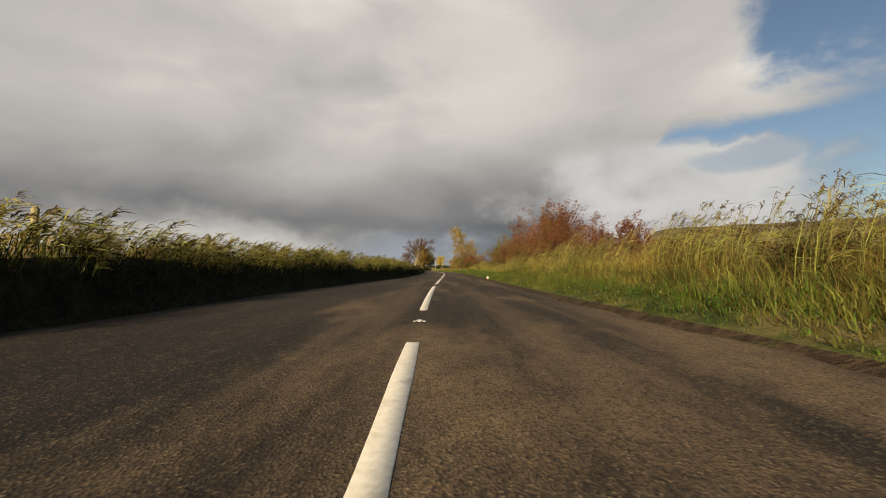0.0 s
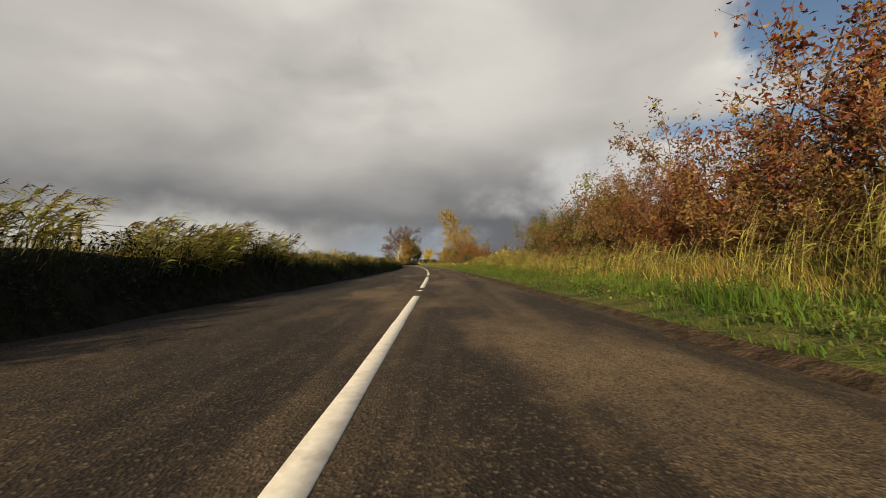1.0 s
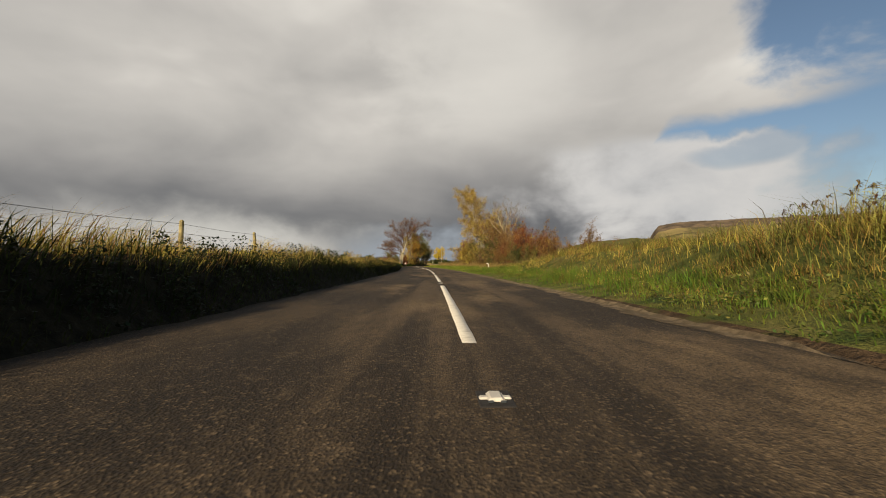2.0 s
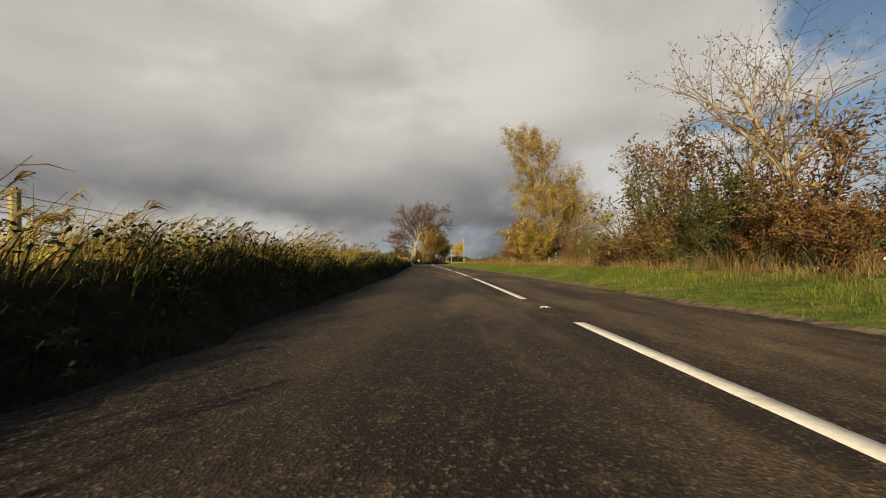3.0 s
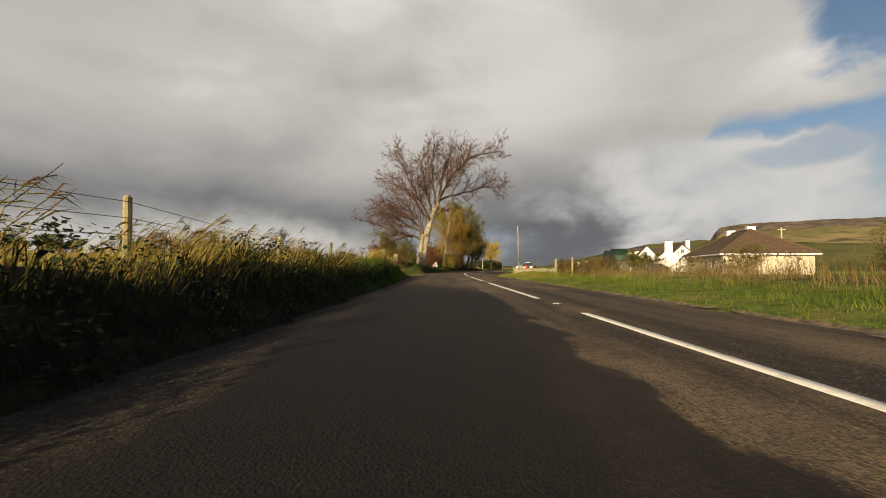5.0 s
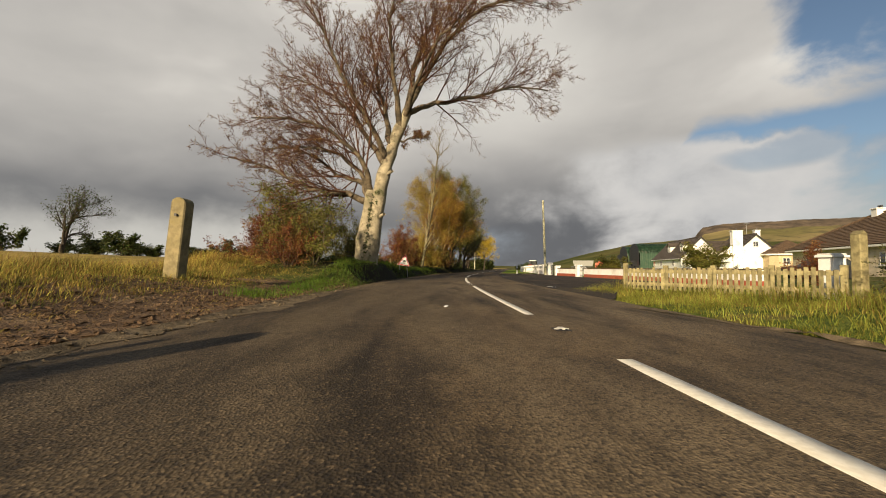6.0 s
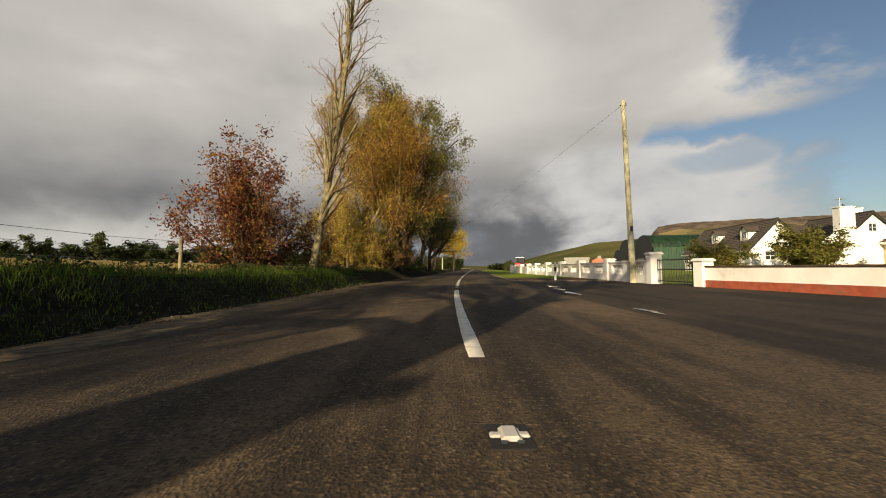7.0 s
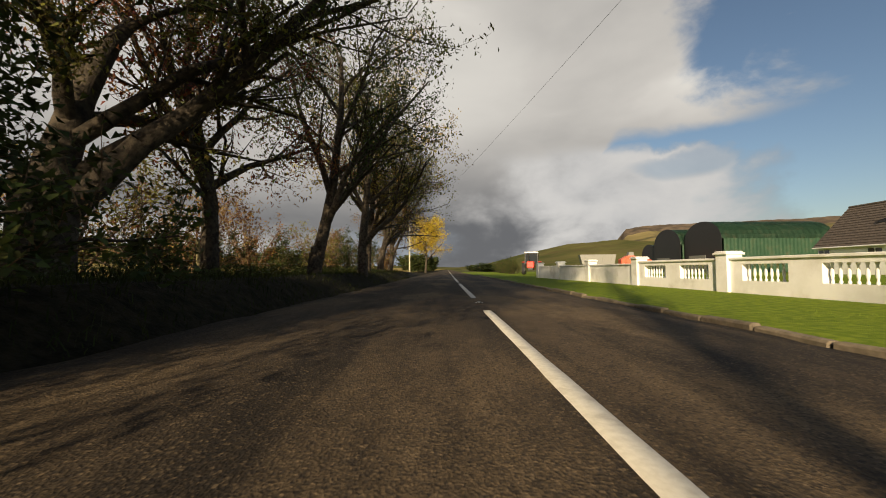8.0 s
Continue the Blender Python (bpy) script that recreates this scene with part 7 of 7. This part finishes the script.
def build_sheds():
    def shed(s0, s1, u0, u1, eaves, ridge, label):
        ob = thing("arched_shed", (s0 + s1) / 2, u0, 0.4, 0, label, "farm shed", "arched sheds")
        half = (s1 - s0) / 2
        n = 14
        arch = [(half * math.cos(math.pi * k / n), eaves + (ridge - eaves) * math.sin(math.pi * k / n)) for k in range(n + 1)]
        long = u1 - u0
        segs = [(x, z) for x, z in arch]
        bm = bmesh.new()
        ribs = 40
        ring = []
        for j in range(ribs + 1):
            x = -0.3 + (long + 0.3) * j / ribs
            lift = 0.03 if j % 2 else 0.0
            ring.append([bm.verts.new((x, y * (1 + lift / half), z + lift)) for y, z in segs])
        for j in range(ribs):
            for k in range(n):
                bm.faces.new((ring[j][k], ring[j][k + 1], ring[j + 1][k + 1], ring[j + 1][k]))
        bmesh.ops.solidify(bm, geom=bm.faces[:], thickness=0.04)
        part("roof", bm, BARN_GREEN, ob, "dark green curved sheet roof")
        for y in (-half, half):
            outline = [(long * j / 60, y - 0.03 * (j % 2)) for j in range(61)] + [(long, y + 0.08), (0, y + 0.08)]
            bm = solid(outline, "z", -0.6, eaves)
            part("side_wall", bm, BARN_GREEN, ob)
        gable = [(-half, -0.6), (half, -0.6)] + arch
        part("gable", solid([(y * 1.012, z + (0.05 if z > 0 else 0)) for y, z in gable], "x", -0.36, -0.31), BARN_BLACK, ob, "black sheeted gable end")
        bm = bmesh.new()
        box(bm, -0.42, -half * 0.2, 0.0, -0.36, half * 0.75, eaves * 0.5)
        part("door", bm, GREY_METAL, ob, "grey sliding door")

    shed(287.5, 296.0, 37.0, 52.0, 4.3, 7.0, "green arched hay shed with black gable")
    shed(296.4, 304.4, 36.5, 50.0, 4.0, 6.7, "middle arched hay shed with black gable")
    shed(304.8, 310.0, 37.0, 48.0, 2.8, 4.6, "small arched lean shed with black gable")


def wheel(ob, x, y, z, r, w, name="wheel"):
    bm = bmesh.new()
    rod(bm, (x - w / 2, y, z), (x + w / 2, y, z), r, r, 20)
    bmesh.ops.bevel(bm, geom=[e for e in bm.edges if abs(e.verts[0].co.x - e.verts[1].co.x) < 1e-5], offset=w * 0.2, segments=2, affect="EDGES")
    t = part(name, bm, TYRE, ob)
    bm = bmesh.new()
    rod(bm, (x - w / 2 - 0.01, y, z), (x + w / 2 + 0.01, y, z), r * 0.5, r * 0.5, 14)
    part("rim", bm, WHITE_PAINT, t)


def build_machines():
    t = thing("tractor", 281.0, 9.6, 0.0, 165, "red farm tractor with a glazed cab, parked", "tractor")
    bm = bmesh.new()
    box(bm, -0.42, 0.2, 0.75, 0.42, 2.3, 1.55, 0.08)
    part("bonnet", bm, MACHINE_RED, t)
    bm = bmesh.new()
    box(bm, -0.3, -1.0, 0.55, 0.3, 2.2, 0.95, 0.04)
    part("chassis", bm, BLACK_PAINT, t)
    bm = bmesh.new()
    box(bm, -0.75, -1.25, 1.25, 0.75, 0.15, 2.55, 0.06)
    part("cab", bm, PANE, t, "glazed cab")
    bm = bmesh.new()
    box(bm, -0.82, -1.35, 2.55, 0.82, 0.25, 2.72, 0.05)
    part("roof", bm, WHITE_PAINT, t)
    for x in (-0.74, 0.74):
        for y in (-1.24, 0.14):
            bm = bmesh.new()
            box(bm, x - 0.04, y - 0.04, 1.2, x + 0.04, y + 0.04, 2.58)
            part("cab_pillar", bm, BLACK_PAINT, t)
        bm = bmesh.new()
        box(bm, x * 1.25 - 0.25, -1.5, 1.45, x * 1.25 + 0.25, -0.1, 1.55, 0.04)
        part("mudguard", bm, MACHINE_RED, t)
        wheel(t, x * 1.25, -0.75, 0.80, 0.80, 0.45)
        wheel(t, x * 1.1, 1.75, 0.55, 0.55, 0.34)
    bm = bmesh.new()
    rod(bm, (0.3, 1.0, 1.5), (0.3, 1.0, 2.5), 0.05, 0.05, 8)
    part("exhaust", bm, IRON, t)

    r = thing("tipping_trailer", 303.0, 25.5, 0.2, 80, "grey steel tipping trailer parked in the yard", "trailer")
    bm = solid([(-2.6, 1.2), (2.6, 1.2), (3.0, 2.9), (-2.9, 2.9)], "x", -1.15, 1.15)
    part("body", bm, GREY_METAL, r)
    for y in (-2.2, -0.75, 0.75, 2.2):
        bm = bmesh.new()
        box(bm, -1.2, y - 0.06, 1.2, 1.2, y + 0.06, 2.88)
        part("rib", bm, GREY_METAL, r)
    bm = bmesh.new()
    box(bm, -0.45, -2.6, 0.85, 0.45, 3.6, 1.15)
    part("chassis", bm, IRON, r)
    for x in (-1.0, 1.0):
        for y in (-0.7, 0.6):
            wheel(r, x, y, 0.55, 0.55, 0.36)

    h = thing("farm_machine", 300.0, 30.5, 0.2, 80, "orange red farm machine standing behind the wall", "farm machine")
    bm = solid([(-2.4, 0.9), (2.2, 0.9), (2.2, 2.0), (1.2, 2.6), (0.2, 2.6), (-0.4, 2.1), (-2.4, 1.9)], "x", -1.1, 1.1)
    part("body", bm, ORANGE, h)
    bm = solid([(0.1, 2.1), (1.1, 2.1), (0.9, 3.2), (0.2, 3.2)], "x", -0.7, 0.7)
    part("hopper", bm, GREY_METAL, h)
    for x in (-1.0, 1.0):
        wheel(h, x, -1.2, 0.6, 0.6, 0.4)
        wheel(h, x, 1.3, 0.6, 0.6, 0.4)

    c = thing("parked_car", 206.0, 24.5, 0.0, 88, "dark saloon car parked in the drive", "car")
    prof = [(-2.1, 0.35), (2.1, 0.35), (2.15, 0.7), (2.0, 0.88), (1.0, 0.95), (0.4, 1.40), (-1.0, 1.42), (-1.7, 0.98), (-2.1, 0.92)]
    bm = solid(prof, "x", -0.85, 0.85)
    bmesh.ops.bevel(bm, geom=bm.edges[:], offset=0.05, segments=2, affect="EDGES")
    part("body", bm, BLACK_PAINT, c)
    for x in (-0.855, 0.855):
        bm = solid([(-1.45, 0.99), (0.75, 0.97), (0.32, 1.33), (-0.95, 1.35)], "x", x - 0.006, x + 0.006)
        part("side_window", bm, PANE, c)
        for y in (-1.3, 1.35):
            wheel(c, x * 0.93, y, 0.32, 0.32, 0.22)


def build_garden():
    for kind, s, u, h, w, words in (("dense", 245.0, 33.6, 4.7, 6.4, "large clipped dark green garden bush"), ("dense", 230.0, 16.4, 2.4, 3.4, "low yellow green garden bush behind the wall"), ("green", 244.5, 38.2, 1.4, 1.8, "small dark green garden shrub"),
                                ("red", 193.0, 14.5, 2.0, 2.0, "red leaved garden shrub by the gate"), ("olive", 258.0, 11.0, 1.2, 1.0, "small yellow garden shrub behind the balustrade")):
        o = shrub(kind, s, u, h, w)
        o["label"], o["group"] = words, "garden bushes"
    dark = thing("dark_silage_heap", 283.0, 33.5, 0.2, 10, "black wrapped bale stack beside the sheds", "bale stack")
    for k, (x, z) in enumerate(((0, 0.65), (1.35, 0.65), (0.68, 1.8))):
        bm = bmesh.new()
        rod(bm, (x, -0.6, z), (x, 0.6, z), 0.66, 0.66, 18)
        part("bale", bm, BARN_BLACK, dark)


build_white_house()
build_bungalow()
build_sheds()
build_machines()
build_garden()
